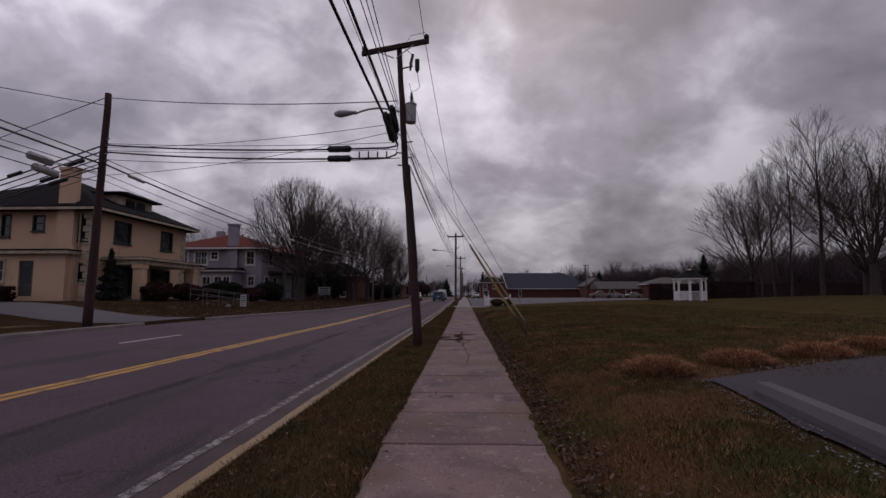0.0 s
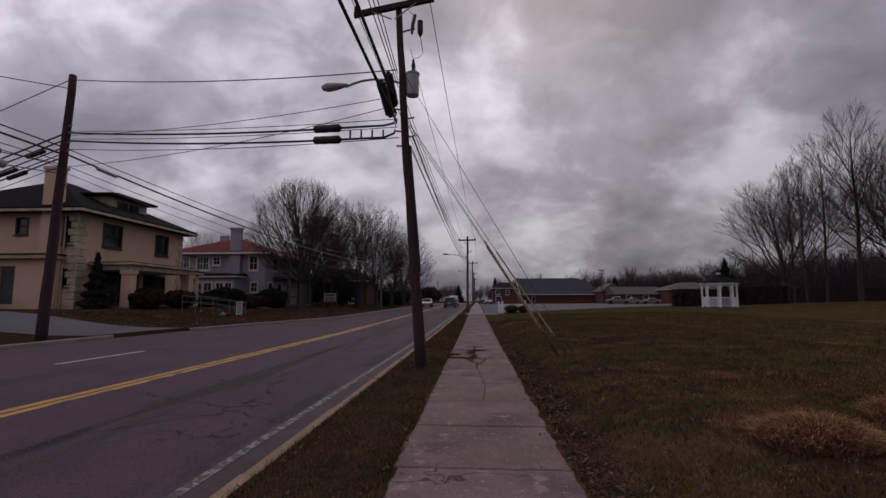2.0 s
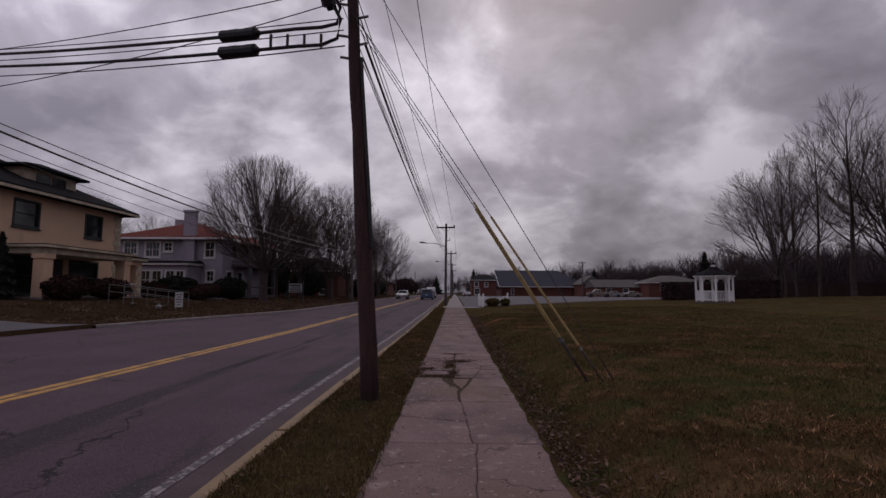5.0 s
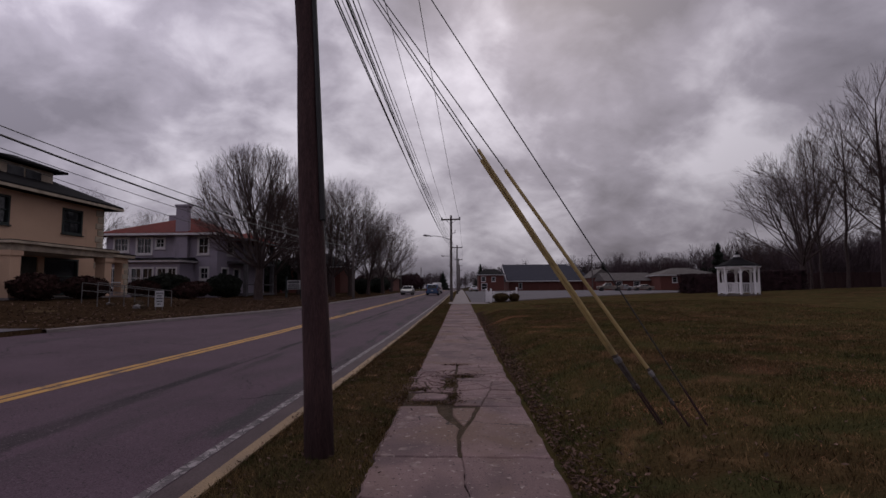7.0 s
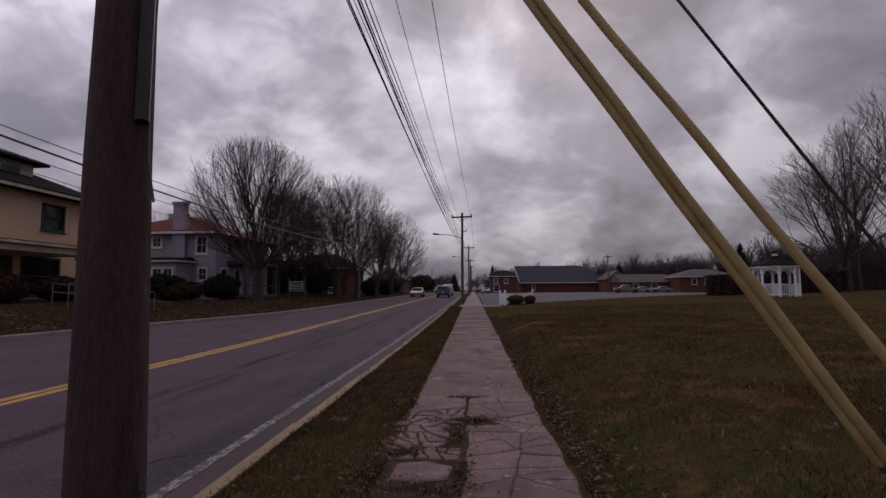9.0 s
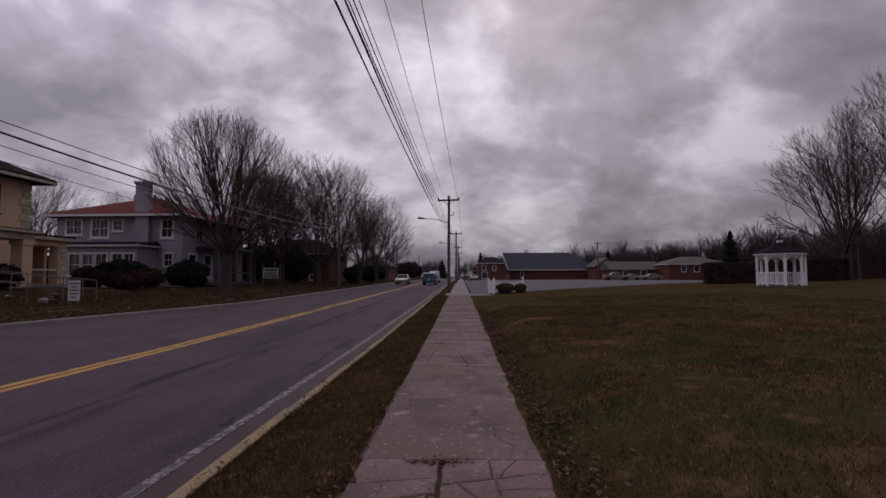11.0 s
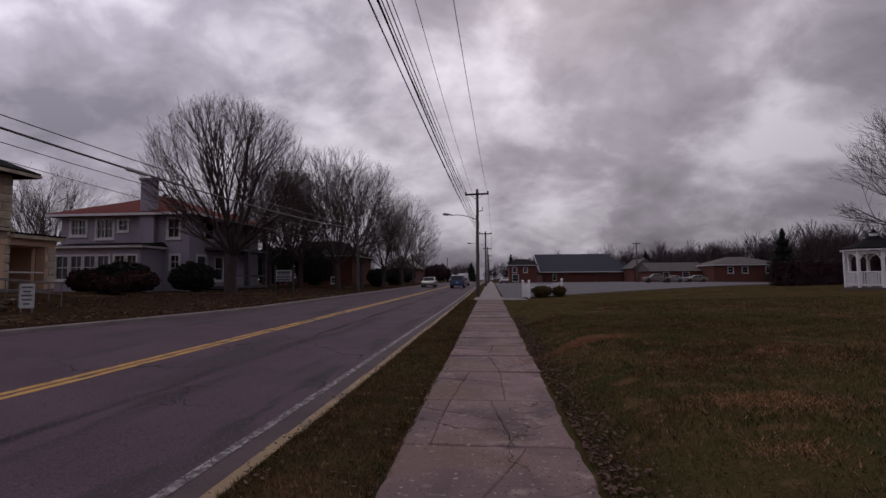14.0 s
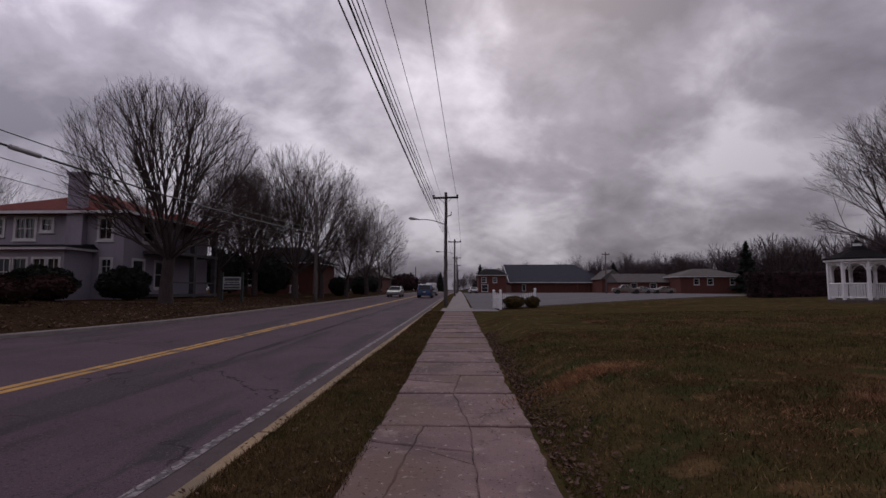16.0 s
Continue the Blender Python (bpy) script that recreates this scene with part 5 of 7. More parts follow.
for x, y, r, h in ((-19.2, 69, 2.2, 4.2), (-23, 67, 2.4, 4.5), (-14.5, 79, 1.4, 2.4), (-14.2, 90, 1.6, 2.6), (-16, 108, 2.2, 3.0)):
    shrub("evergreen_shrub", x, y, r, r, h, 2600, 0.17, M_EVERGREEN, "dark evergreen bush under bare trees", group="roadside bushes")
for x, y, r, h in ((8.5, 178, 3, 7), (47, 170, 3.5, 9), (42, 176, 4, 8), (-8.8, 250, 4, 9), (9, 230, 4, 12), (70, 150, 4, 8)):
    shrub("evergreen_tree", x, y, r, r, h, 1800, 0.5, M_EVERGREEN, "distant dark evergreen tree", cone=True, group="distant evergreens")


for i in range(26):
    u = i / 25
    x, y = 58 + 92 * u + RS.uniform(-3, 3), 146 - 78 * u + RS.uniform(-4, 4)
    shrub("thicket", x, y, RS.uniform(3.5, 5.5), 2.0, RS.uniform(2.2, 4.2), 900, 0.4, M_FARTWIG, "dark brown thicket below bare woods", group="thickets")
for i in range(13):
    x, y = -34 - i * 4.5 + RS.uniform(-1, 1), 67 + 1.0 * i + RS.uniform(-2, 2)
    shrub("thicket", x, y, RS.uniform(3.0, 4.5), 2.0, RS.uniform(2.6, 4.0), 900, 0.35, M_YEW, "dark brown thicket behind the houses", group="thickets")
for i in range(14):
    x, y = -14 - i * 5.5 + RS.uniform(-1, 1), 140 + 6 * i + RS.uniform(-8, 8)
    shrub("thicket", x, y, RS.uniform(3.5, 5.5), 2.5, RS.uniform(3.0, 5.5), 900, 0.45, M_YEW, "dark brown thicket below bare woods", group="thickets")

# ---- poles and cables ----
def wood_pole(name, base, top, r0, r1, label, material, line=None):
    p = root(name, base, label, "utility pole")
    b, t = Vector(base), Vector(top)
    bm = bmesh.new()
    rng, n = random.Random(int(base[1] * 10)), 14
    line = line or (lambda f: b + (t - b) * f)
    pts = [line(i / n) + Vector((rng.uniform(-.012, .012), rng.uniform(-.012, .012), 0)) for i in range(n + 1)]
    pts[0] = b - (t - b) * 0.04
    tube(bm, pts, [r1 + (r0 - r1) * (1 - i / n) ** 1.5 for i in range(n + 1)], 16)
    part("shaft", bm, material, p, smooth=True)
    return p, b, t


def crossarm(p, c, half, rise=0.0, label=""):
    """A horizontal arm with braces and end insulators, along x through c."""
    bm = bmesh.new()
    x, y, z = c
    v = [bm.verts.new((x + s * half, y + dy, z + s * rise + dz)) for s in (-1, 1) for dy, dz in ((-.06, -.07), (.06, -.07), (.06, .07), (-.06, .07))]
    for f in ((0, 1, 2, 3), (7, 6, 5, 4), (0, 4, 5, 1), (1, 5, 6, 2), (2, 6, 7, 3), (3, 7, 4, 0)):
        bm.faces.new([v[i] for i in f])
    arm = part("crossarm", bm, M_POLE, p)
    for s in (-1, 1):
        part("brace", rod([(x + s * 0.55 * half, y - .07, z - .06 + s * rise * 0.5), (x + s * 0.04, y - .12, z - 0.42)], 0.018, 5), M_STEEL, arm)
        ix, iz = x + s * (half - 0.08), z + s * rise * 0.92 + 0.07
        part("insulator", rod([(ix, y, iz), (ix, y, iz + 0.04), (ix, y, iz + 0.05), (ix, y, iz + 0.12), (ix, y, iz + 0.16)], [0.05, 0.05, 0.085, 0.08, 0.04], 10), M_BLACK, arm)
    return arm


def street_lamp_arm(p, foot, head, material=M_STEEL):
    f, h = Vector(foot), Vector(head)
    pts = [f + (h - f) * t + Vector((0, 0, 0.22 * math.sin(t * math.pi * 0.85))) for t in (0, .15, .3, .5, .7, .85, 1)]
    arm = part("lamp_arm", rod(pts, 0.032, 8), M_STEEL, p, "thin galvanised lamp arm")
    d = (h - f).normalized()
    bm = bmesh.new()
    q = h + Vector((0, 0, 0.15))
    tube(bm, [q - d * 0.06, q + d * 0.1, q + d * 0.3, q + d * 0.52, q + d * 0.66, q + d * 0.70], [0.05, 0.085, 0.13, 0.15, 0.10, 0.03], 12)
    for w in bm.verts:
        w.co.z = q.z + (w.co.z - q.z) * 0.75
    hd = part("lamp_head", bm, M_TANK, arm, "grey cobra-head street lamp housing")
    return arm


def splice(name, a, b, r, label, material=None):
    """A cable splice case: a ribbed sleeve with tapered ends."""
    a, b = Vector(a), Vector(b)
    bm = bmesh.new()
    ts, rs = [0, .06, .08, .3, .32, .5, .52, .7, .72, .92, .94, 1], [.45, .55, 1, 1, .94, .94, 1, 1, .94, 1, .55, .45]
    tube(bm, [a.lerp(b, t) for t in ts], [r * q for q in rs], 10)
    return thing(name, bm, material or M_BLACK, label, "cable splice", loc=tuple(a), smooth=False)


def wire(pts, r, label="thin dark overhead wire", sides=5, name="wire", group=""):
    bm = bmesh.new()
    tube(bm, pts, r, sides, cap=False)
    return thing(name, bm, M_WIRE, label, "cable", loc=tuple(pts[0]), group=group)


P1 = [Vector(p) for p in ((-1.25, 12.02, 0.0), (-1.35, 12.14, 1.5), (-1.48, 12.34, 3.0), (-1.69, 12.7, 5.0), (-2.02, 13.3, 9.42))]


def on1(z):
    """The point at height z on the bent axis of the near pole."""
    for a, b in zip(P1, P1[1:]):
        if z <= b.z or b is P1[-1]:
            return a.lerp(b, (z - a.z) / (b.z - a.z))


pole1, b1, t1 = wood_pole("utility_pole", P1[0], P1[-1], 0.133, 0.085, "leaning brown creosoted wooden utility pole with transformer", M_POLE, lambda f: on1(9.42 * f))
arm_c = on1(9.25)
crossarm(pole1, (arm_c.x - 0.1, arm_c.y - 0.15, arm_c.z), 1.07, 0.19)
# transformer tank with lid, bushing and bracket
tc = on1(7.03) + Vector((0.25, 0.05, 0))
tank = part("transformer", rod([tc + Vector((0, 0, z)) for z in (-0.30, -0.28, 0.25, 0.26, 0.30, 0.34)], [0.155, 0.168, 0.168, 0.185, 0.185, 0.12], 20), M_TANK, pole1, "grey cylindrical pole transformer")
part("bushing", rod([tc + Vector((0.02, 0, z)) for z in (0.32, 0.36, 0.44, 0.52, 0.60, 0.68)], [0.03, 0.06, 0.04, 0.055, 0.035, 0.03], 8), M_BLACK, tank)
part("bracket", boxm(tc.x - 0.25, tc.x - 0.15, tc.y - 0.05, tc.y + 0.05, tc.z - 0.2, tc.z + 0.25), M_STEEL, tank)
# cut-out fuse on its bracket
fc = on1(8.55)
fb = part("fuse_bracket", rod([fc, fc + Vector((0.40, 0, 0.10))], 0.025, 6), M_STEEL, pole1)
part("fuse", rod([fc + Vector((0.32, 0, -0.05)), fc + Vector((0.34, 0, 0.2)), fc + Vector((0.40, 0, 0.48))], [0.03, 0.05, 0.045], 8), M_POLEGREY, fb)
part("fuse", rod([fc + Vector((0.56, 0, 0.32)), fc + Vector((0.54, 0, 0.3)), fc + Vector((0.54, 0, -0.02)), fc + Vector((0.54, 0, -0.12))], [0.03, 0.075, 0.075, 0.03], 10), M_BLACK, fb)
part("jumper", rod([fc + Vector((0.54, 0, -0.1)), fc + Vector((0.62, 0.0, -0.6)), fc + Vector((0.5, 0, -0.72)), tc + Vector((0.04, 0, 0.72))], 0.009, 5), M_WIRE, pole1)
part("jumper", rod([fc + Vector((0.38, 0, 0.46)), fc + Vector((0.1, 0, 0.75)), fc + Vector((0.35, -0.1, 1.05)), arm_c + Vector((0.85, -0.2, 0.45))], 0.008, 5), M_WIRE, pole1)
street_lamp_arm(pole1, on1(7.05), (-3.42, 13.3, 7.05))
for zz, an in ((6.9, 0.3), (6.3, 2.8), (6.05, 0.1), (5.7, 3.0), (5.55, 0.5), (5.3, 2.6)):
    c = on1(zz)
    part("bolt", rod([c, c + Vector((math.cos(an) * 0.26, -0.08, 0))], 0.022, 6), M_STEEL, pole1)
part("conduit", rod([on1(z) + Vector((0.118, -0.05, 0)) for z in (2.15, 3.0, 4.0, 5.0, 5.3)], 0.028, 8), M_BLACK, pole1, "dark cable riser strapped to the pole")
part("loose_wire", rod([on1(2.2) + Vector((0.125, -0.02, 0)), on1(2.0) + Vector((0.13, -0.02, 0)), on1(1.82) + Vector((0.17, -0.03, 0))], 0.005, 5), M_WIRE, pole1)
part("loose_wire", rod([on1(1.15) + Vector((0.122, 0.0, 0)), on1(0.86) + Vector((0.128, 0.0, 0)), on1(0.76) + Vector((0.145, -0.01, 0)), on1(0.78) + Vector((0.17, -0.02, 0))], 0.005, 5), M_WIRE, pole1)

LPB, LPT = (-13.55, 15.6, 0.35), (-14.1, 16.6, 9.4)
pole2, b2, t2 = wood_pole("utility_pole", LPB, LPT, 0.165, 0.12, "leaning dark wooden utility pole across the road", M_POLE)


def on2(z):
    return b2.lerp(t2, (z - 0.35) / 9.05)


P2 = (-0.95, 56.7)
pole3, b3, t3 = wood_pole("utility_pole", (P2[0], P2[1], zc(56.7) - 0.02), (P2[0] + 0.03, P2[1], 8.85), 0.16, 0.11, "dark wooden utility pole with crossarm and street lamp", M_POLEGREY)
crossarm(pole3, (P2[0], P2[1] - 0.15, 8.42), 0.98, 0.02)
street_lamp_arm(pole3, (P2[0], P2[1], 6.35), (-3.05, 56.5, 6.62))
part("fuse", rod([(P2[0] + 0.1, P2[1], 7.0), (P2[0] + 0.42, P2[1], 7.1), (P2[0] + 0.44, P2[1], 7.35)], [0.03, 0.06, 0.05], 6), M_TANK, pole3)
row = []
for x, y, top in ((-0.6, 92, 8.9), (-0.5, 130, 9.0), (-0.4, 168, 9.2), (-0.4, 215, 9.4)):
    p, _, _ = wood_pole("utility_pole", (x, y, zc(y) - 0.02), (x, y, top), 0.16, 0.11, "distant dark wooden utility pole with crossarm", M_POLEGREY)
    crossarm(p, (x, y - 0.15, top - 0.4), 0.95)
    street_lamp_arm(p, (x, y, top - 2.2), (x - 2.1, y, top - 2.0))
    row.append((x, y, top))
LEFT2 = (-10.9, 57.0, 7.2)
pl, _, _ = wood_pole("utility_pole", (-10.9, 57.0, 0.42), (-11.0, 57.0, 8.2), 0.14, 0.10, "slim dark wooden pole among roadside trees", M_POLEGREY)
for x, y, top in ((-12.2, 107, 7.2), (-11.6, 150, 7.6)):
    wood_pole("utility_pole", (x, y, zc(y)), (x, y, top), 0.14, 0.1, "distant slim wooden pole beside the road", M_POLEGREY)
pf, _, _ = wood_pole("utility_pole", (31.0, 124, 0.8), (31.0, 124, 9.4), 0.15, 0.1, "distant wooden pole at the car park", M_POLEGREY)
crossarm(pf, (31.0, 123.85, 8.9), 0.8)

# spans between the roadside poles
A = arm_c + Vector((-0.1, -0.15, 0))
for dx, z0, z1 in ((-1.0, 9.15, 8.55), (0.92, 9.55, 8.60)):
    wire(span((A.x + dx, A.y, z0), (P2[0] + dx * 0.9, P2[1] - .15, z1), 0.55, 20), 0.011)
    wire(span((A.x + dx, A.y, z0), (A.x + dx * 0.9 + 0.4, -30, 9.8), 0.5, 20), 0.011)
for z0, z1, s, r, dx in ((8.1, 7.9, .6, .008, .25), (6.75, 7.0, .5, .009, 0), (6.1, 6.55, .42, .011, .1), (5.9, 6.35, .45, .010, .1), (5.62, 6.05, .45, .016, .16), (5.45, 5.85, .40, .010, .05), (5.35, 5.65, .40, .011, .12)):
    wire(span(on1(z0) + Vector((dx, 0.1, 0)), (P2[0] - 0.12, P2[1], z1), s, 20), r)
for dx in (-0.95, 0.95, 0.0):
    prev = (P2[0] + dx * 0.95, P2[1] - .15, 8.55 if dx else 6.9)
    for x, y, top in row:
        nxt = (x + dx * 0.95, y - .15, top - 0.3 if dx else top - 1.9)
        wire(span(prev, nxt, 0.5, 10), 0.012)
        prev = nxt
# heavy cables from behind, with splices, turning across the road
for a0, z0, dx in (((-2.9, -14, 8.3), 6.12, -0.26), ((-2.35, -14, 8.5), 6.42, -0.16)):
    e = on1(z0) + Vector((dx, -0.25, 0))
    wire(span(a0, e, 0.25, 20), 0.034, "thick black overhead telephone cable", 8, "cable")
splice("splice_case", on1(6.52) + Vector((-0.40, -1.05, 0.12)), on1(5.92) + Vector((-0.27, -0.45, 0)), 0.115, "black ribbed cable splice case on a thick cable")
splice("splice_case", on1(6.78) + Vector((-0.22, -0.95, 0.12)), on1(6.22) + Vector((-0.16, -0.40, 0)), 0.105, "black ribbed cable splice case on a thick cable")
for dx, z in ((-1.6, 7.6), (-1.3, 7.8), (-0.95, 8.0)):
    wire(span((dx - 0.3, -14, z + 0.9), on1(z - 0.7) + Vector((-0.1, -0.1, 0)), 0.3, 16), 0.011)
# two cables across the road to the far pole, with splices and spacers
for z0, z1, drop in ((5.98, 7.24, 0.0), (5.76, 6.95, 0.10)):
    e = on1(z0) + Vector((-0.17, -0.1, 0))
    f = on2(z1) + Vector((0.15, 0, 0))  # far end
    pts = [on1(z0 + 0.45) + Vector((-0.30, -0.30, 0)), on1(z0 + 0.2) + Vector((-0.17, -0.22, -0.05)), e + Vector((-0.08, -0.02, -0.08 - drop * .5)), e + Vector((-0.35, 0.02, -0.12 - drop))] + span(e + Vector((-0.8, 0.1, -0.10 - drop)), f, 0.12, 14)
    wire(pts, 0.030, "thick black cable strung across the road", 8, "cable")
    wire(span(on1(z0 + 0.05) + Vector((-0.17, -0.02, 0.02)), f + Vector((0, 0, 0.06)), 0.10, 12), 0.010)
    k = span(e + Vector((-0.8, 0.1, -0.10 - drop)), f, 0.12, 14)
    a = Vector(k[0]).lerp(k[3], 0.30 + 0.02 * drop)
    dd = (Vector(k[3]) - Vector(k[0])).normalized()
    splice("splice_case", a, a + dd * 0.86, 0.105, "black ribbed splice case on a cable across the road")
for i in range(4):
    c = on1(5.76) + Vector((-0.55 - 0.28 * i, 0.0, -0.16))
    thing("cable_spacer", boxm(c.x - 0.02, c.x + 0.02, c.y - 0.015, c.y + 0.015, c.z - 0.06, c.z + 0.17), M_BLACK, "small black cable spacer clip", "cable clip", loc=tuple(c), group="cable spacers")
wire(span(on1(5.55) + Vector((-0.16, 0, 0)), on2(6.65), 0.15, 12), 0.012)
wire(span(on1(7.45) + Vector((-0.15, 0, 0)), on2(9.25), 0.18, 14), 0.016)
wire(span(on1(6.7) + Vector((-0.15, 0, 0)), on2(7.15), 0.2, 14), 0.010)
wire(span(on1(6.5) + Vector((-0.15, 0.1, 0)), on2(6.0), 0.25, 14), 0.010)
# from the far pole: along its own side ahead, and behind
for z, zz, s, r in ((6.50, 6.2, 0.75, 0.034), (6.7, 6.5, 0.6, 0.016), (6.1, 5.7, 0.7, 0.012), (5.85, 5.0, 0.8, 0.010)):
    wire(span(on2(z), (LEFT2[0], LEFT2[1], zz - 0.4), s, 22), r, "dark cable strung along the far roadside", 6, "cable")
splice("splice_case", on2(6.44) + Vector((0.10, 1.3, -0.10)), on2(6.44) + Vector((0.17, 2.3, -0.18)), 0.07, "grey sleeve on a roadside cable", M_TANK)
k = span(on2(6.5), (LEFT2[0], LEFT2[1], 5.8), 0.75, 22)
splice("splice_case", k[9], Vector(k[9]).lerp(k[10], 0.6), 0.075, "grey sleeve on a roadside cable", M_TANK)
# cables leaving the far pole: along the cross street behind, and back along the road
CROSS = Vector((-0.96, 0.28, -0.14))
for z, r in ((9.3, .016), (7.24, .030), (7.0, .026), (6.72, .022), (6.5, .018), (6.36, .026), (6.05, .012)):
    wire(span(on2(z), on2(z) + CROSS * 22, 0.12, 18), r, "dark cable strung from the far pole to a side street", 6, "cable")
for z, end, sg, r in ((6.7, (-15.2, -16, 8.6), .45, .022), (6.45, (-15.0, -16, 8.2), .4, .034), (6.2, (-15.4, -16, 7.6), .5, .014), (6.0, (-15.6, -16, 7.3), .5, .014), (5.9, (-24.0, 29, 5.9), .3, .010), (8.9, (-34, 3, 10.4), .4, .014)):
    wire(span(on2(z), end, sg, 16), r, "dark cable strung from the far pole", 6, "cable")
for z, s0, ln in ((6.86, 1.02, 0.98), (6.52, 2.42, 1.05), (6.28, 1.86, 1.08), (7.2, 4.66, 0.9)):
    a = on2(z) + CROSS * s0
    splice("splice_case", a, a + CROSS * ln, 0.085, "black splice case hanging on cables by the far pole")
for y0, z in ((13.35, 6.0), (13.57, 5.66)):
    splice("splice_case", (-14.2, y0, z), (-14.2, y0 + 1.0, z - 0.04), 0.135, "grey metal splice case hanging on cables by the far pole", M_TANK)
    wire(span((-15.2, -16, z + 1.3), (-14.2, y0, z), 0.3, 12), 0.016, "dark cable holding a splice case", 6, "cable")
    wire([Vector((-14.2, y0 + 1.0, z - 0.04)), on2(z + 0.1)], 0.016, "dark cable holding a splice case", 6, "cable")

for zz in (6.55, 6.85, 7.2, 7.45):
    part("bracket", rod([on2(zz), on2(zz) + Vector((0.28, -0.12, 0.02))], 0.03, 6), M_STEEL, pole2)

# ---- guy wires with yellow guards ----
def guy(anchor, upto, guard0, guard1, label, double=False):
    a, u = Vector(anchor), Vector(upto)
    g = root("guy_wire", anchor, label, "guy wire")
    part("strand", rod([a + (u - a) * 0.012, u], 0.006, 5), M_WIRE, g)
    if guard1:
        n = 12
        pts = [a + (u - a) * (guard0 + (guard1 - guard0) * i / n) + Vector((0, 0.006 * math.sin(i * 1.3), -0.008 * math.sin(math.pi * i / n))) for i in range(n + 1)]
        part("guard", rod(pts, 0.0172, 10), M_GUARD, g, "long faded yellow plastic guy guard")
        c = a + (u - a) * guard0
        e = (u - a).normalized()
        part("grip", rod([c - e * 0.34, c - e * 0.30, c - e * 0.12, c + e * 0.01], [0.007, 0.011, 0.016, 0.014], 8), M_GRIP, g, "wrapped dark steel wire grip")
        part("clamp", rod([c - e * 0.085, c - e * 0.075, c - e * 0.035, c - e * 0.025], [0.014, 0.021, 0.021, 0.014], 8), M_DULLSTEEL, g)
        nut = c - e * 0.36
        part("nut", rod([nut, nut + e * 0.01, nut + e * 0.045, nut + e * 0.055], [0.011, 0.019, 0.019, 0.011], 6), M_GRIP, g)
    part("anchor_rod", rod([a - (u - a).normalized() * 0.3, a + (u - a) * 0.045], 0.011, 6), M_POLE, g)
    return g


front = Vector((0, -0.12, 0))
guy((1.77, 12.10, 0.29), on1(6.0) + front, 0.102, 0.4326, "steel guy wire with a yellow guard anchored in the lawn")
guy((1.79, 12.07, 0.29), on1(6.1) + front, 0.102, 0.443, "steel guy wire with a yellow guard anchored in the lawn")
guy((1.96, 11.88, 0.29), on1(6.1) + front, 0.086, 0.401, "steel guy wire with a yellow guard anchored in the lawn")
guy((2.10, 11.86, 0.30), on1(7.4) + front, 0.2, 0, "thin bare steel guy wire anchored in the lawn")

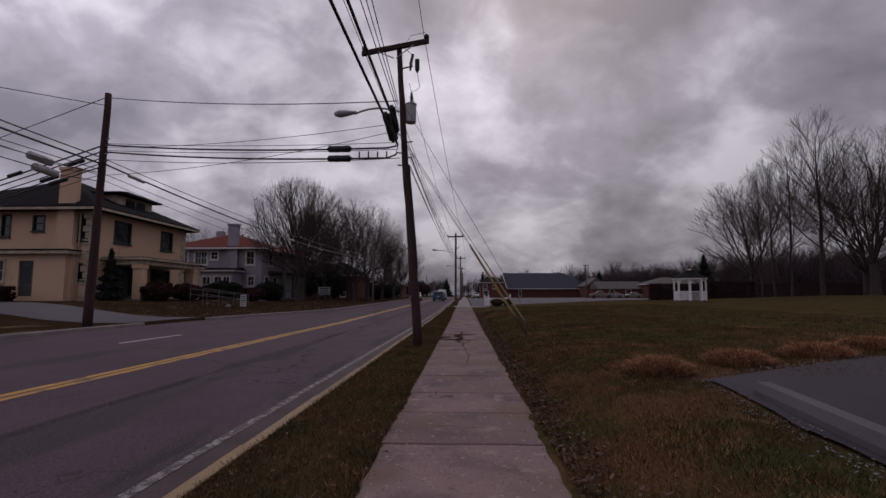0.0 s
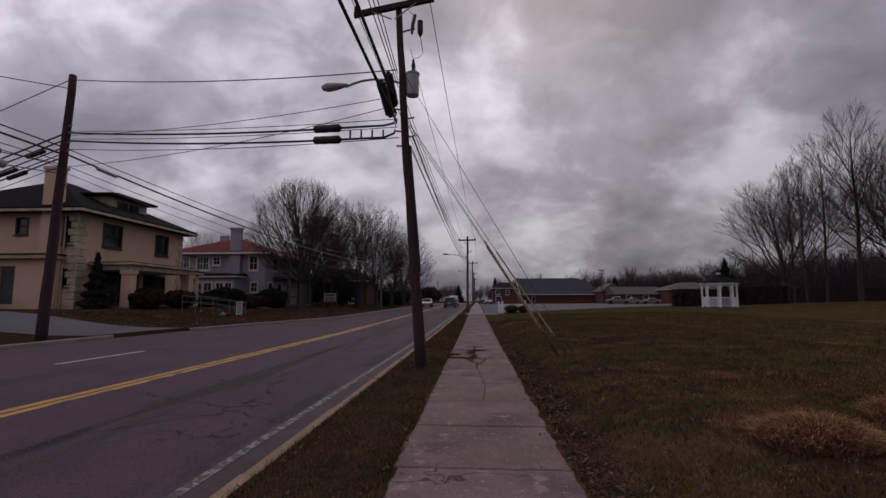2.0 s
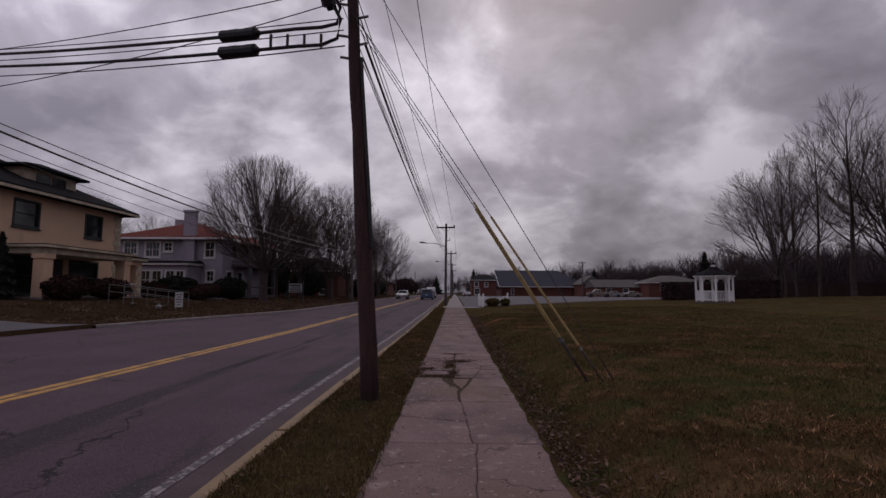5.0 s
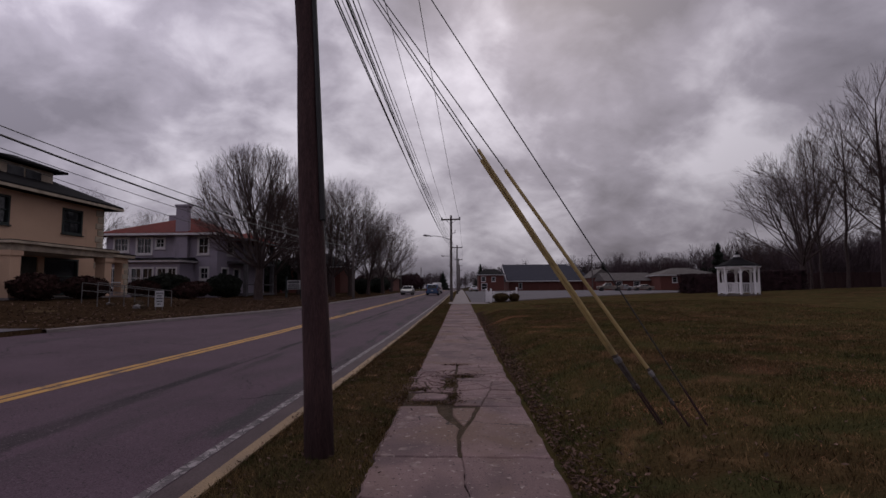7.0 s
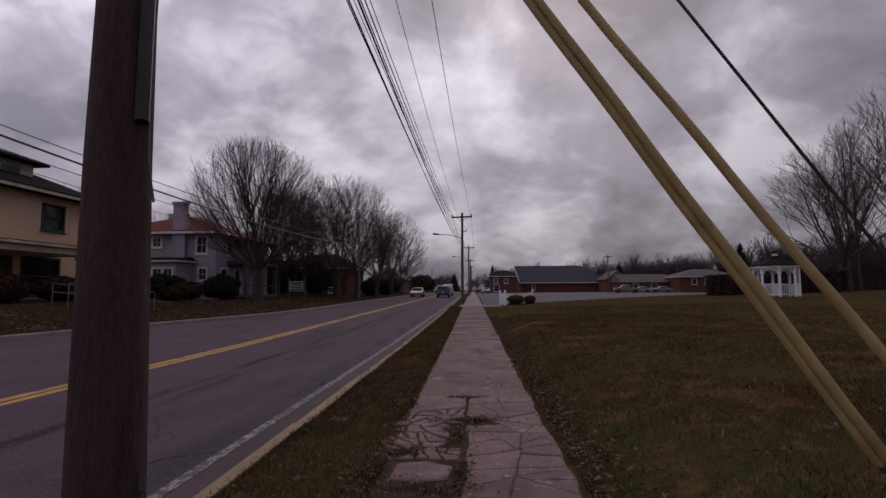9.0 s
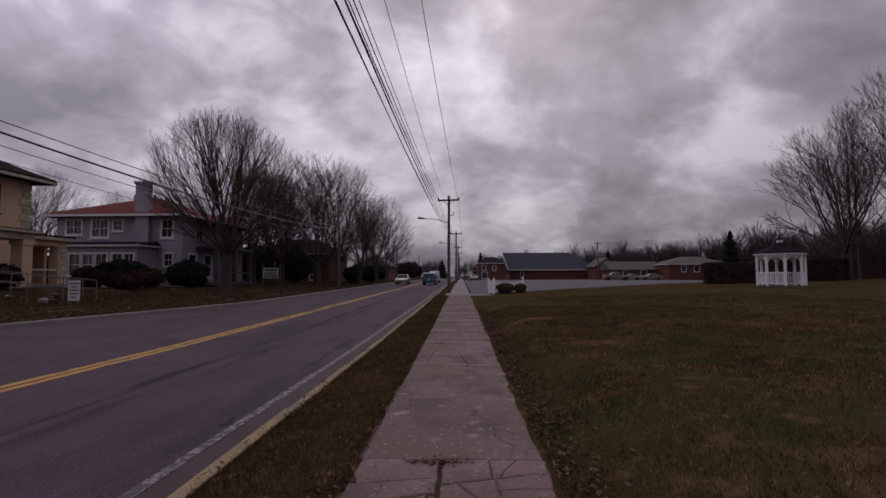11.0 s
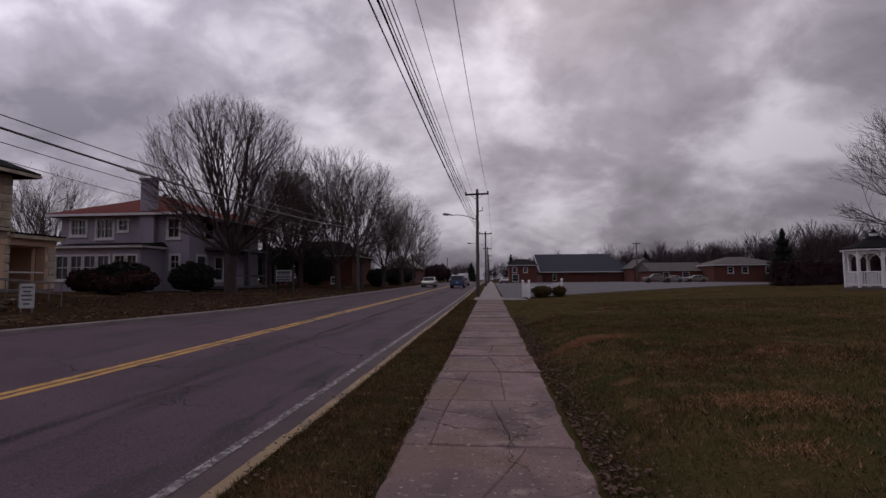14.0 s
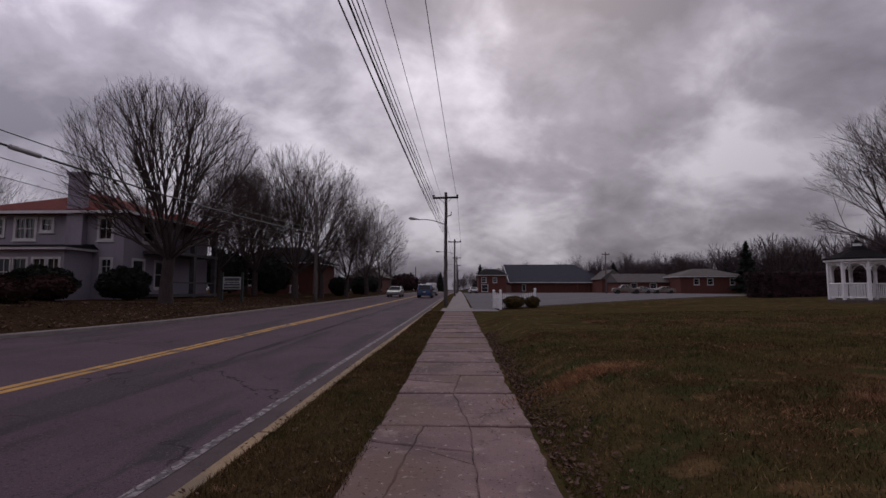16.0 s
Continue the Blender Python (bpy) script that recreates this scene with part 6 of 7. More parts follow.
# ---- gazebo ----
def gazebo(cx, cy, z, R):
    g = root("gazebo", (cx, cy, z), "white octagonal vinyl gazebo with dark shingle roof on the lawn", "gazebo")
    ang = [math.radians(22.5 + 45 * i) for i in range(8)]
    pt = [(cx + R * math.cos(a), cy + R * math.sin(a)) for a in ang]
    bm = bmesh.new()
    poly_prism(bm, [(cx + (R + 0.12) * math.cos(a), cy + (R + 0.12) * math.sin(a)) for a in ang], z - 0.3, z + 0.10)
    part("floor", bm, M_POLEGREY, g)
    H = 2.22
    for x, y in pt:
        part("post", boxm(x - 0.065, x + 0.065, y - 0.065, y + 0.065, z + 0.10, z + H), M_PVC, g)
    for i in range(8):
        (xa, ya), (xb, yb) = pt[i], pt[(i + 1) % 8]
        d = Vector((xb - xa, yb - ya, 0))
        n = d.normalized()
        opening = i == 5
        for zz, r in ((z + H - 0.10, 0.07),):
            part("beam", rod([Vector((xa, ya, zz)), Vector((xb, yb, zz))], r, 4), M_PVC, g)
        for s, e in (((xa, ya), n), ((xb, yb), -n)):
            p = Vector((s[0], s[1], 0))
            part("bracket", rod([p + e * 0.05 + Vector((0, 0, z + H - 0.52)), p + e * 0.20 + Vector((0, 0, z + H - 0.26)), p + e * 0.42 + Vector((0, 0, z + H - 0.14))], 0.035, 4), M_PVC, g)
        if opening:
            continue
        rail = part("railing", rod([Vector((xa, ya, z + 0.98)), Vector((xb, yb, z + 0.98))], 0.045, 4), M_PVC, g)
        part("bottom_rail", rod([Vector((xa, ya, z + 0.22)), Vector((xb, yb, z + 0.22))], 0.04, 4), M_PVC, rail)
        for k in range(1, 9):
            q = Vector((xa, ya, 0)) + d * (k / 9)
            part("baluster", boxm(q.x - 0.02, q.x + 0.02, q.y - 0.02, q.y + 0.02, z + 0.23, z + 0.96), M_PVC, rail)
    bm = bmesh.new()
    tube(bm, [(cx, cy, z + H), (cx, cy, z + H + 0.09)], R + 0.22, 8)
    for v in bm.verts:
        v.co = Matrix.Translation((cx, cy, 0)) @ Matrix.Rotation(radians(22.5), 4, "Z") @ Matrix.Translation((-cx, -cy, 0)) @ v.co
    part("eave", bm, M_PVC, g)
    bm = bmesh.new()
    tube(bm, [(cx, cy, z + H + 0.092), (cx, cy, z + H + 0.16), (cx, cy, z + H + 0.62), (cx, cy, z + H + 0.88)], [R + 0.26, R + 0.24, R * 0.42, 0.25], 8)
    for v in bm.verts:
        v.co = Matrix.Translation((cx, cy, 0)) @ Matrix.Rotation(radians(22.5), 4, "Z") @ Matrix.Translation((-cx, -cy, 0)) @ v.co
    rf = part("roof", bm, M_SHINGLE, g)
    cp = part("cupola", rod([(cx, cy, z + H + 0.882), (cx, cy, z + H + 1.04)], 0.2, 8), M_PVC, rf)
    part("cupola_roof", rod([(cx, cy, z + H + 1.042), (cx, cy, z + H + 1.15), (cx, cy, z + H + 1.30), (cx, cy, z + H + 1.46)], [0.27, 0.12, 0.03, 0.01], 8), M_SHINGLE, cp)
    return g


gazebo(22.45, 47.95, land(22.45, 47.95), 1.40)

# ---- white picket fence beside the drive ----
pf_root = root("picket_fence", (2.5, 50.6, land(2.5, 50.6)), "short white vinyl picket fence with capped posts", "fence")
z0 = land(2.6, 50.6) - 0.05
for x, y in ((2.62, 50.2), (2.28, 51.3), (5.15, 52.9)):
    zz = land(x, y) - 0.05
    ps = part("post", boxm(x - 0.065, x + 0.065, y - 0.065, y + 0.065, zz, zz + 1.2), M_PVC, pf_root)
    part("cap", rod([(x, y, zz + 1.2), (x, y, zz + 1.23), (x, y, zz + 1.29)], [0.11, 0.09, 0.01], 4), M_PVC, ps)
for a, b, n in (((2.62, 50.2), (2.28, 51.3), 9), ((2.28, 51.3), (5.15, 52.9), 22)):
    for zz in (0.25, 0.72):
        part("rail", rod([(a[0], a[1], z0 + zz), (b[0], b[1], z0 + zz + 0.02)], 0.035, 4), M_PVC, pf_root)
    for k in range(1, n):
        t = k / n
        x, y = a[0] + (b[0] - a[0]) * t, a[1] + (b[1] - a[1]) * t
        hh = 1.16 - 0.20 * math.sin(math.pi * t)
        bm = bmesh.new()
        v = [bm.verts.new(p) for p in ((x - 0.035, y - 0.05, z0 + 0.1), (x + 0.035, y - 0.05, z0 + 0.1), (x + 0.035, y - 0.05, z0 + hh - 0.06), (x, y - 0.05, z0 + hh), (x - 0.035, y - 0.05, z0 + hh - 0.06))]
        f = bm.faces.new(v)
        r = bmesh.ops.extrude_face_region(bm, geom=[f])
        bmesh.ops.translate(bm, verts=[q for q in r["geom"] if isinstance(q, bmesh.types.BMVert)], vec=(0, 0.02, 0))
        part("picket", bm, M_PVC, pf_root)

# ---- wooden fence behind the lawn ----
fn = root("board_fence", (30, 66, land(30, 66)), "dark weathered board fence behind the bare trees", "fence")
for i in range(34):
    x = 30.0 + 1.9 * i
    y = 66.0 - 0.06 * i
    z = land(x, y) - 0.1
    part("post", boxm(x - 0.07, x + 0.07, y - 0.07, y + 0.07, z, z + 2.05), M_POLE, fn)
    if i < 33:
        part("panel", boxm(x + 0.071, x + 1.829, y - 0.05, y - 0.01, z + 0.12, z + 1.95), M_POLE, fn)


# ---- signs ----
def yard_sign(x, y, z):
    s = root("yard_sign", (x, y, z), "small white yard sign with lines of dark lettering", "sign")
    part("panel", boxm(x - 0.02, x + 0.02, y - 0.20, y + 0.20, z + 0.16, z + 0.98), M_SIGN, s)
    for sd in (-1, 1):
        for k in range(5):
            zz = z + 0.87 - 0.14 * k
            w = (0.15, 0.10, 0.15, 0.13, 0.09)[k]
            part("lettering", boxm(x + (sd * 0.0215) - 0.0015, x + (sd * 0.0215) + 0.0015, y - w, y + w, zz - 0.035, zz + 0.02), M_BAR, s)
    for yy in (-0.15, 0.15):
        part("leg", boxm(x - 0.012, x + 0.012, y + yy - 0.012, y + yy + 0.012, z - 0.15, z + 0.16), M_STEEL, s)
    s.rotation_euler = (0, 0, radians(-62))
    return s


yard_sign(-15.45, 32.2, land(-15.45, 32.2))
bx, by = -16.0, 54.0
bz = land(bx, by)
bs = root("business_sign", (bx, by, bz), "white board sign on two dark wooden posts in a yard", "sign")
for dx in (-0.72, 0.72):
    part("post", boxm(bx + dx - 0.07, bx + dx + 0.07, by - 0.07, by + 0.07, bz - 0.2, bz + 2.05), M_DARKTRIM, bs)
bd = part("board", boxm(bx - 0.64, bx + 0.64, by - 0.05, by + 0.05, bz + 0.85, bz + 1.72), M_SIGN, bs)
for zz, w, hh in ((1.54, 0.54, 0.20), (1.34, 0.50, 0.09), (1.17, 0.57, 0.14), (0.97, 0.57, 0.15)):
    part("lettering", boxm(bx - w, bx + w, by - 0.055, by - 0.051, bz + zz - hh / 2, bz + zz + hh / 2), M_BAR, bd)

# ---- porch ramp rail and garden odds ----
hr = root("handrail", (-17.6, 32.5, land(-17.6, 32.5)), "thin grey metal ramp handrail in front of a porch", "handrail")
zr = land(-17.6, 33) + 0.02
for (x0, y0, a), (x1, y1, b) in (((-18.6, 31.0, 1.05), (-17.0, 34.6, 0.62)), ((-17.5, 30.6, 1.05), (-15.9, 34.0, 0.62))):
    for dz in (0.0, -0.38):
        part("rail", rod([(x0, y0, zr + a + dz), (x1, y1, zr + b + dz)], 0.02, 6), M_DULLSTEEL, hr)
    for t in (0.0, 0.33, 0.66, 1.0):
        x, y, h = x0 + (x1 - x0) * t, y0 + (y1 - y0) * t, a + (b - a) * t
        part("post", rod([(x, y, land(x, y) - 0.1), (x, y, zr + h)], 0.02, 6), M_DULLSTEEL, hr)
rk = random.Random(8)
for i in range(9):
    x, y = -17.0 + rk.uniform(-0.9, 0.9), 32.6 + rk.uniform(-1.1, 1.1)
    bm = bmesh.new()
    bmesh.ops.create_icosphere(bm, subdivisions=1, radius=1.0)
    r = rk.uniform(0.12, 0.28)
    for v in bm.verts:
        v.co = Vector((v.co.x * r * rk.uniform(.8, 1.2), v.co.y * r, v.co.z * r * 0.65)) + Vector((x, y, land(x, y) + r * 0.25))
    thing("garden_stone", bm, M_SOIL if i % 3 else M_STONE, "small dark garden stone beside a ramp", "stone", loc=(x, y, land(x, y)), group="garden stones")
shrub("low_shrub", -17.9, 38.8, 0.9, 0.9, 0.9, 1200, 0.10, M_REDSHRUB, "low rust-brown garden shrub")
shrub("low_shrub", -19.0, 42.0, 1.2, 1.1, 1.3, 1500, 0.10, M_REDSHRUB, "low rust-brown garden shrub")


# ---- dry ornamental grass clumps and the wheel stop ----
def clump(x, y, r, h, n, seed):
    rng = random.Random(seed)
    z = land(x, y)
    v, f = [], []
    for _ in range(n):
        a, q = rng.uniform(0, math.tau), math.sqrt(rng.random()) * r
        b = Vector((x + math.cos(a) * q, y + math.sin(a) * q * 0.8, z - 0.02))
        hh = h * (1 - 0.55 * (q / r) ** 2) * rng.uniform(0.5, 1.1)
        out = Vector((math.cos(a + rng.uniform(-.9, .9)), math.sin(a + rng.uniform(-.9, .9)), 0)) * (0.35 + 0.9 * q / r) * hh * rng.uniform(0.2, 1.1)
        m, e = b + out * 0.45 + Vector((0, 0, hh * 0.75)), b + out + Vector((0, 0, hh * rng.uniform(0.65, 1.0)))
        w = Vector((rng.uniform(-1, 1), rng.uniform(-1, 1), 0)).normalized() * rng.uniform(0.003, 0.006)
        k = len(v)
        v += [tuple(b - w), tuple(b + w), tuple(m + w), tuple(m - w), tuple(e)]
        f += [(k, k + 1, k + 2, k + 3), (k + 3, k + 2, k + 4)]
    ob = root("grass_clump", (x, y, z), "low mound of dry reddish straw grass", "grass clump", "grass clumps")
    me = bpy.data.meshes.new("straw")
    me.from_pydata([tuple(Vector(p) - ROOTS[ob]) for p in v], [], f)
    me.materials.append(M_STRAW)
    new("straw", me).parent = ob
    bm = bmesh.new()
    bmesh.ops.create_icosphere(bm, subdivisions=3, radius=1.0)
    for q in bm.verts:
        k = 1 + 0.2 * noise.noise(q.co * 2.5 + Vector((seed, 0, 0)))
        q.co = Vector((x + q.co.x * r * 0.82 * k, y + q.co.y * r * 0.66 * k, z + max(-0.05, q.co.z) * h * 0.55 * k))
    part("matted_base", bm, M_STRAW, ob)


for i, (x, y, r) in enumerate(((2.68, 5.25, 0.38), (4.1, 5.95, 0.42), (5.85, 6.8, 0.50), (7.5, 7.8, 0.48), (9.0, 8.6, 0.45))):
    clump(x, y, r, 0.31, 5200, 50 + i)

ws0, ws1 = Vector((3.15, 3.72, 0)), Vector((2.72, 1.2, 0))
bm = bmesh.new()
d = (ws1 - ws0).normalized()
nrm = Vector((-d.y, d.x, 0))
zz = land(2.9, 2.5) + 0.03
prof = [(-0.10, 0.0), (-0.10, 0.05), (-0.065, 0.13), (0.065, 0.13), (0.10, 0.05), (0.10, 0.0)]
rings = [[bm.verts.new(ws0 + d * s + nrm * (a * (0.92 if s in (0.0, 2.55) else 1)) + Vector((0, 0, zz + b))) for a, b in prof] for s in (0.0, 0.03, 0.8, 1.6, 2.52, 2.55)]
for r, s in zip(rings, rings[1:]):
    for k in range(6):
        bm.faces.new((r[k], r[(k + 1) % 6], s[(k + 1) % 6], s[k]))
bm.faces.new(rings[0])
bm.faces.new(rings[-1][::-1])
thing("wheel_stop", bm, M_LOT, "weathered grey concrete wheel stop on dark asphalt", "wheel stop", loc=(2.9, 2.5, zz))


# ---- vehicles ----
def extrude_side(profile, half, taper=0.0, zt=None):
    """A body from a side outline (y, z), narrowed towards its top."""
    bm = bmesh.new()
    z_lo, z_hi = min(p[1] for p in profile), max(p[1] for p in profile)
    rows = []
    for sgn in (-1, 1):
        rows.append([bm.verts.new((sgn * (half - taper * max(0.0, (z - (zt or z_lo)) / (z_hi - (zt or z_lo)))), y, z)) for y, z in profile])
    n = len(profile)
    bm.faces.new(rows[0][::-1])
    bm.faces.new(rows[1])
    for k in range(n):
        bm.faces.new((rows[0][k], rows[0][(k + 1) % n], rows[1][(k + 1) % n], rows[1][k]))
    bmesh.ops.recalc_face_normals(bm, faces=bm.faces)
    bmesh.ops.bevel(bm, geom=[e for e in bm.edges if abs(abs(e.verts[0].co.x) - abs(e.verts[1].co.x)) < 0.2 and e.verts[0].co.x * e.verts[1].co.x > 0], offset=0.05, segments=2, affect="EDGES", profile=0.6)
    return bm


def vehicle(name, loc, turn, paint, label, profile, half, wheels, wr, rear_glass, side_glass, front_glass, lamps, category, taper=0.12, zt=0.95, bumper=0.34):
    """A car facing +y in its own frame: outline, glass set just proud, wheels, lamps, bumpers."""
    v = root(name, (0, 0, 0), label, category)
    part("body", extrude_side(profile, half, taper, zt), paint, v, smooth=False)
    z_hi = max(p[1] for p in profile)

    def hw(z):
        return half - taper * max(0.0, (z - zt) / (z_hi - zt))
    for sgn in (-1, 1):
        for (a, b, c, d) in side_glass:
            bm = bmesh.new()
            q = [bm.verts.new((sgn * (hw(z) + 0.006), y, z)) for y, z in (a, b, c, d)]
            f = bm.faces.new(q)
            part("side_window", bm, M_GLASS, v)
        for wy in wheels:
            wx = sgn * (half - 0.13)
            w = part("wheel", rod([(wx - 0.10, wy, wr), (wx - 0.09, wy, wr), (wx + 0.09, wy, wr), (wx + 0.10, wy, wr)], [wr * 0.9, wr, wr, wr * 0.9], 20), M_TYRE, v)
            part("rim", rod([(wx + sgn * 0.06, wy, wr), (wx + sgn * 0.112, wy, wr)], wr * 0.62, 14), M_RIM, w)
            part("wheel_arch", rod([(sgn * (half - 0.14), wy, wr * 1.02), (sgn * (half + 0.004), wy, wr * 1.02)], wr * 1.18, 18), M_BLACK, v)
        part("mirror", boxm(*sorted((sgn * (half + 0.01), sgn * (half + 0.20))), profile_mirror(side_glass) - 0.06, profile_mirror(side_glass) + 0.06, 0.98, 1.16, bevel=0.03), M_BLACK, v)
        for (y, z0, z1, w, m) in lamps:
            a, b = sorted((sgn * (half - w - 0.03), sgn * (half - 0.03)))
            part("lamp", boxm(a, b, min(y, y + 0.04), max(y, y + 0.04), z0, z1, bevel=0.01), m, v)
    for q, nm in ((rear_glass, "rear_window"), (front_glass, "windscreen")):
        bm = bmesh.new()
        bm.faces.new([bm.verts.new(p) for p in q])
        part(nm, bm, M_GLASS, v)
    ys = [p[0] for p in profile]
    part("rear_bumper", boxm(-half + 0.02, half - 0.02, min(ys) - 0.06, min(ys) + 0.06, bumper, bumper + 0.18, bevel=0.03), M_BLACK if paint is M_VAN else paint, v)
    part("front_bumper", boxm(-half + 0.05, half - 0.05, max(ys) - 0.08, max(ys) + 0.05, bumper, bumper + 0.2, bevel=0.03), paint, v)
    part("number_plate", boxm(-0.16, 0.16, min(ys) - 0.075, min(ys) - 0.061, bumper + 0.32, bumper + 0.48), M_SIGN, v)
    v.location, v.rotation_euler = loc, (0, 0, turn)
    return v


def profile_mirror(side_glass):
    return max(p[0] for g in side_glass for p in g) - 0.15


def quad(half_lo, half_hi, y_lo, z_lo, y_hi, z_hi):
    return [(-half_lo, y_lo, z_lo), (half_lo, y_lo, z_lo), (half_hi, y_hi, z_hi), (-half_hi, y_hi, z_hi)]


VAN = [(-2.10, 0.30), (2.05, 0.28), (2.18, 0.42), (2.16, 0.78), (1.95, 1.00), (1.15, 1.18), (0.55, 1.82), (0.20, 1.96), (-1.4, 2.00), (-1.98, 1.96), (-2.10, 1.55), (-2.14, 0.85)]
vehicle("white_van", (-4.45, 100, road_z(-4.45, 100)), 0, M_VAN, "white high-roofed delivery van driving on the road", VAN, 0.89, (-1.35, 1.45), 0.32,
        quad(0.66, 0.60, -2.135, 1.10, -2.055, 1.72), [((-1.9, 1.12), (-0.55, 1.12), (-0.55, 1.72), (-1.85, 1.70)), ((-0.45, 1.12), (0.95, 1.12), (0.50, 1.70), (-0.45, 1.72))],
        quad(0.72, 0.62, 1.14, 1.20, 0.60, 1.79), ((-2.17, 0.78, 1.05, 0.10, M_LAMPRED), (2.10, 0.72, 0.92, 0.25, M_LENS)), "van")
MINI = [(-2.40, 0.30), (2.25, 0.26), (2.45, 0.40), (2.42, 0.72), (2.15, 0.88), (1.35, 1.02), (0.55, 1.60), (0.2, 1.70), (-1.7, 1.72), (-2.05, 1.66), (-2.38, 1.05), (-2.46, 0.62)]
vehicle("blue_minivan", (-4.35, 84, road_z(-4.35, 84)), 0, M_BLUE, "dark blue minivan with tinted windows driving on the road", MINI, 0.95, (-1.45, 1.55), 0.33,
        quad(0.74, 0.64, -2.385, 1.06, -2.095, 1.58), [((-2.1, 1.02), (-1.1, 1.0), (-1.1, 1.56), (-1.95, 1.55)), ((-1.0, 1.0), (0.05, 0.98), (0.05, 1.58), (-1.0, 1.57)), ((0.12, 0.98), (1.15, 0.98), (0.5, 1.52), (0.12, 1.56))],
        quad(0.80, 0.66, 1.34, 1.04, 0.60, 1.575), ((-2.48, 0.75, 1.05, 0.13, M_LAMPRED), (2.38, 0.62, 0.8, 0.3, M_LENS)), "minivan", taper=0.16, zt=0.9)
SEDAN = [(-2.25, 0.32), (2.15, 0.28), (2.32, 0.40), (2.28, 0.66), (1.9, 0.80), (0.95, 0.90), (0.20, 1.36), (-0.9, 1.40), (-1.55, 0.98), (-2.22, 0.94), (-2.32, 0.60)]
for nm, x, y, rot, pt, lb in (("silver_car", -8.3, 84, math.pi, M_SILVER, "silver sedan coming along the road"), ("silver_car", -8.3, 150, math.pi, M_TAN, "tan sedan far along the road"), ("parked_car", -15.8, 112, 0.3, M_SILVER, "silver sedan parked beside a building"), ("parked_car", 37.0, 121, 1.4, M_SILVER, "pale sedan parked in the car park"), ("parked_car", 41.5, 121, 1.5, M_TAN, "dull red-brown sedan parked in the car park"), ("parked_car", 3.2, 132, 0.1, M_VAN, "white car parked at the car park edge")):
    z = road_z(x, y) if -12 < x < 0 else land(x, y) + 0.03
    vehicle(nm, (x, y, z), rot, pt, lb, SEDAN, 0.88, (-1.35, 1.35), 0.31,
            quad(0.66, 0.58, -1.48, 1.06, -1.02, 1.35), [((-1.35, 0.98), (-0.35, 0.95), (-0.35, 1.33), (-0.9, 1.34)), ((-0.28, 0.95), (0.75, 0.94), (0.18, 1.30), (-0.28, 1.33))],
            quad(0.72, 0.60, 0.92, 0.95, 0.30, 1.33), ((-2.33, 0.62, 0.82, 0.3, M_LAMPRED), (2.25, 0.54, 0.7, 0.32, M_LENS)), "car", taper=0.2, zt=0.85)
TRUCK = [(-2.7, 0.45), (2.5, 0.42), (2.68, 0.55), (2.65, 0.95), (2.4, 1.08), (1.35, 1.15), (0.75, 1.75), (-0.35, 1.78), (-0.55, 1.12), (-2.7, 1.10), (-2.75, 0.7)]
vehicle("pickup_truck", (32.8, 117, land(32.8, 117) + 0.03), math.radians(82), M_TAN, "tan pickup truck parked in the car park", TRUCK, 0.95, (-1.75, 1.75), 0.38,
        quad(0.66, 0.6, -0.50, 1.22, -0.38, 1.68), [((-0.35, 1.16), (0.35, 1.16), (0.30, 1.68), (-0.30, 1.68)), ((0.42, 1.16), (1.2, 1.16), (0.72, 1.66), (0.38, 1.68))],
        quad(0.74, 0.64, 1.36, 1.18, 0.80, 1.72), ((-2.77, 0.85, 1.08, 0.1, M_LAMPRED), (2.6, 0.78, 0.98, 0.3, M_LENS)), "pickup truck", taper=0.14, zt=1.1, bumper=0.5)
thing("parked_trailer", boxm(32.8, 36.8, 72.0, 74.4, land(33, 73) - 0.05, land(33, 73) + 2.35, bevel=0.15), M_PVC, "white caravan roof showing above a hedge", "caravan", loc=(33, 73, land(33, 73)))


# ---- sidewalk of cracked slabs ----
pave = root("pavement", (0, 12, 0), "old cracked concrete sidewalk slabs between verge and lawn", "pavement", kind="structure")
RP = random.Random(19)


def cut(poly, p, q):
    """Split a convex polygon by the line through p and q."""
    n = Vector((-(q[1] - p[1]), q[0] - p[0])).normalized()
    side = [(Vector(v) - Vector(p)).dot(n) for v in poly]
    a, b = [], []
    for i, v in enumerate(poly):
        w, s, t = poly[(i + 1) % len(poly)], side[i], side[(i + 1) % len(poly)]
        if s >= 0:
            a.append(v)
        if s <= 0:
            b.append(v)
        if s * t < 0:
            k = s / (s - t)
            m = (v[0] + (w[0] - v[0]) * k, v[1] + (w[1] - v[1]) * k)
            a.append(m)
            b.append(m)
    return [x for x in (a, b) if len(x) > 2 and area(x) > 0.004]


def area(p):
    return abs(sum(p[i][0] * p[(i + 1) % len(p)][1] - p[(i + 1) % len(p)][0] * p[i][1] for i in range(len(p)))) / 2


def shatter(poly, limit, rng, depth=0, skew=0.4):
    if area(poly) < limit * rng.uniform(0.6, 1.5) or depth > 9:
        return [poly]
    cx, cy = sum(p[0] for p in poly) / len(poly), sum(p[1] for p in poly) / len(poly)
    w, h = max(p[0] for p in poly) - min(p[0] for p in poly), max(p[1] for p in poly) - min(p[1] for p in poly)
    a = (0 if h > w * 1.1 else math.pi / 2 if w > h * 1.1 else rng.choice((0, math.pi / 2))) + rng.uniform(-skew, skew)
    c = (cx + rng.uniform(-.12, .12) * w, cy + rng.uniform(-.12, .12) * h)
    parts = cut(poly, c, (c[0] + math.cos(a), c[1] + math.sin(a)))
    return [s for q in parts for s in shatter(q, limit, rng, depth + 1, skew)] if len(parts) > 1 else [poly]


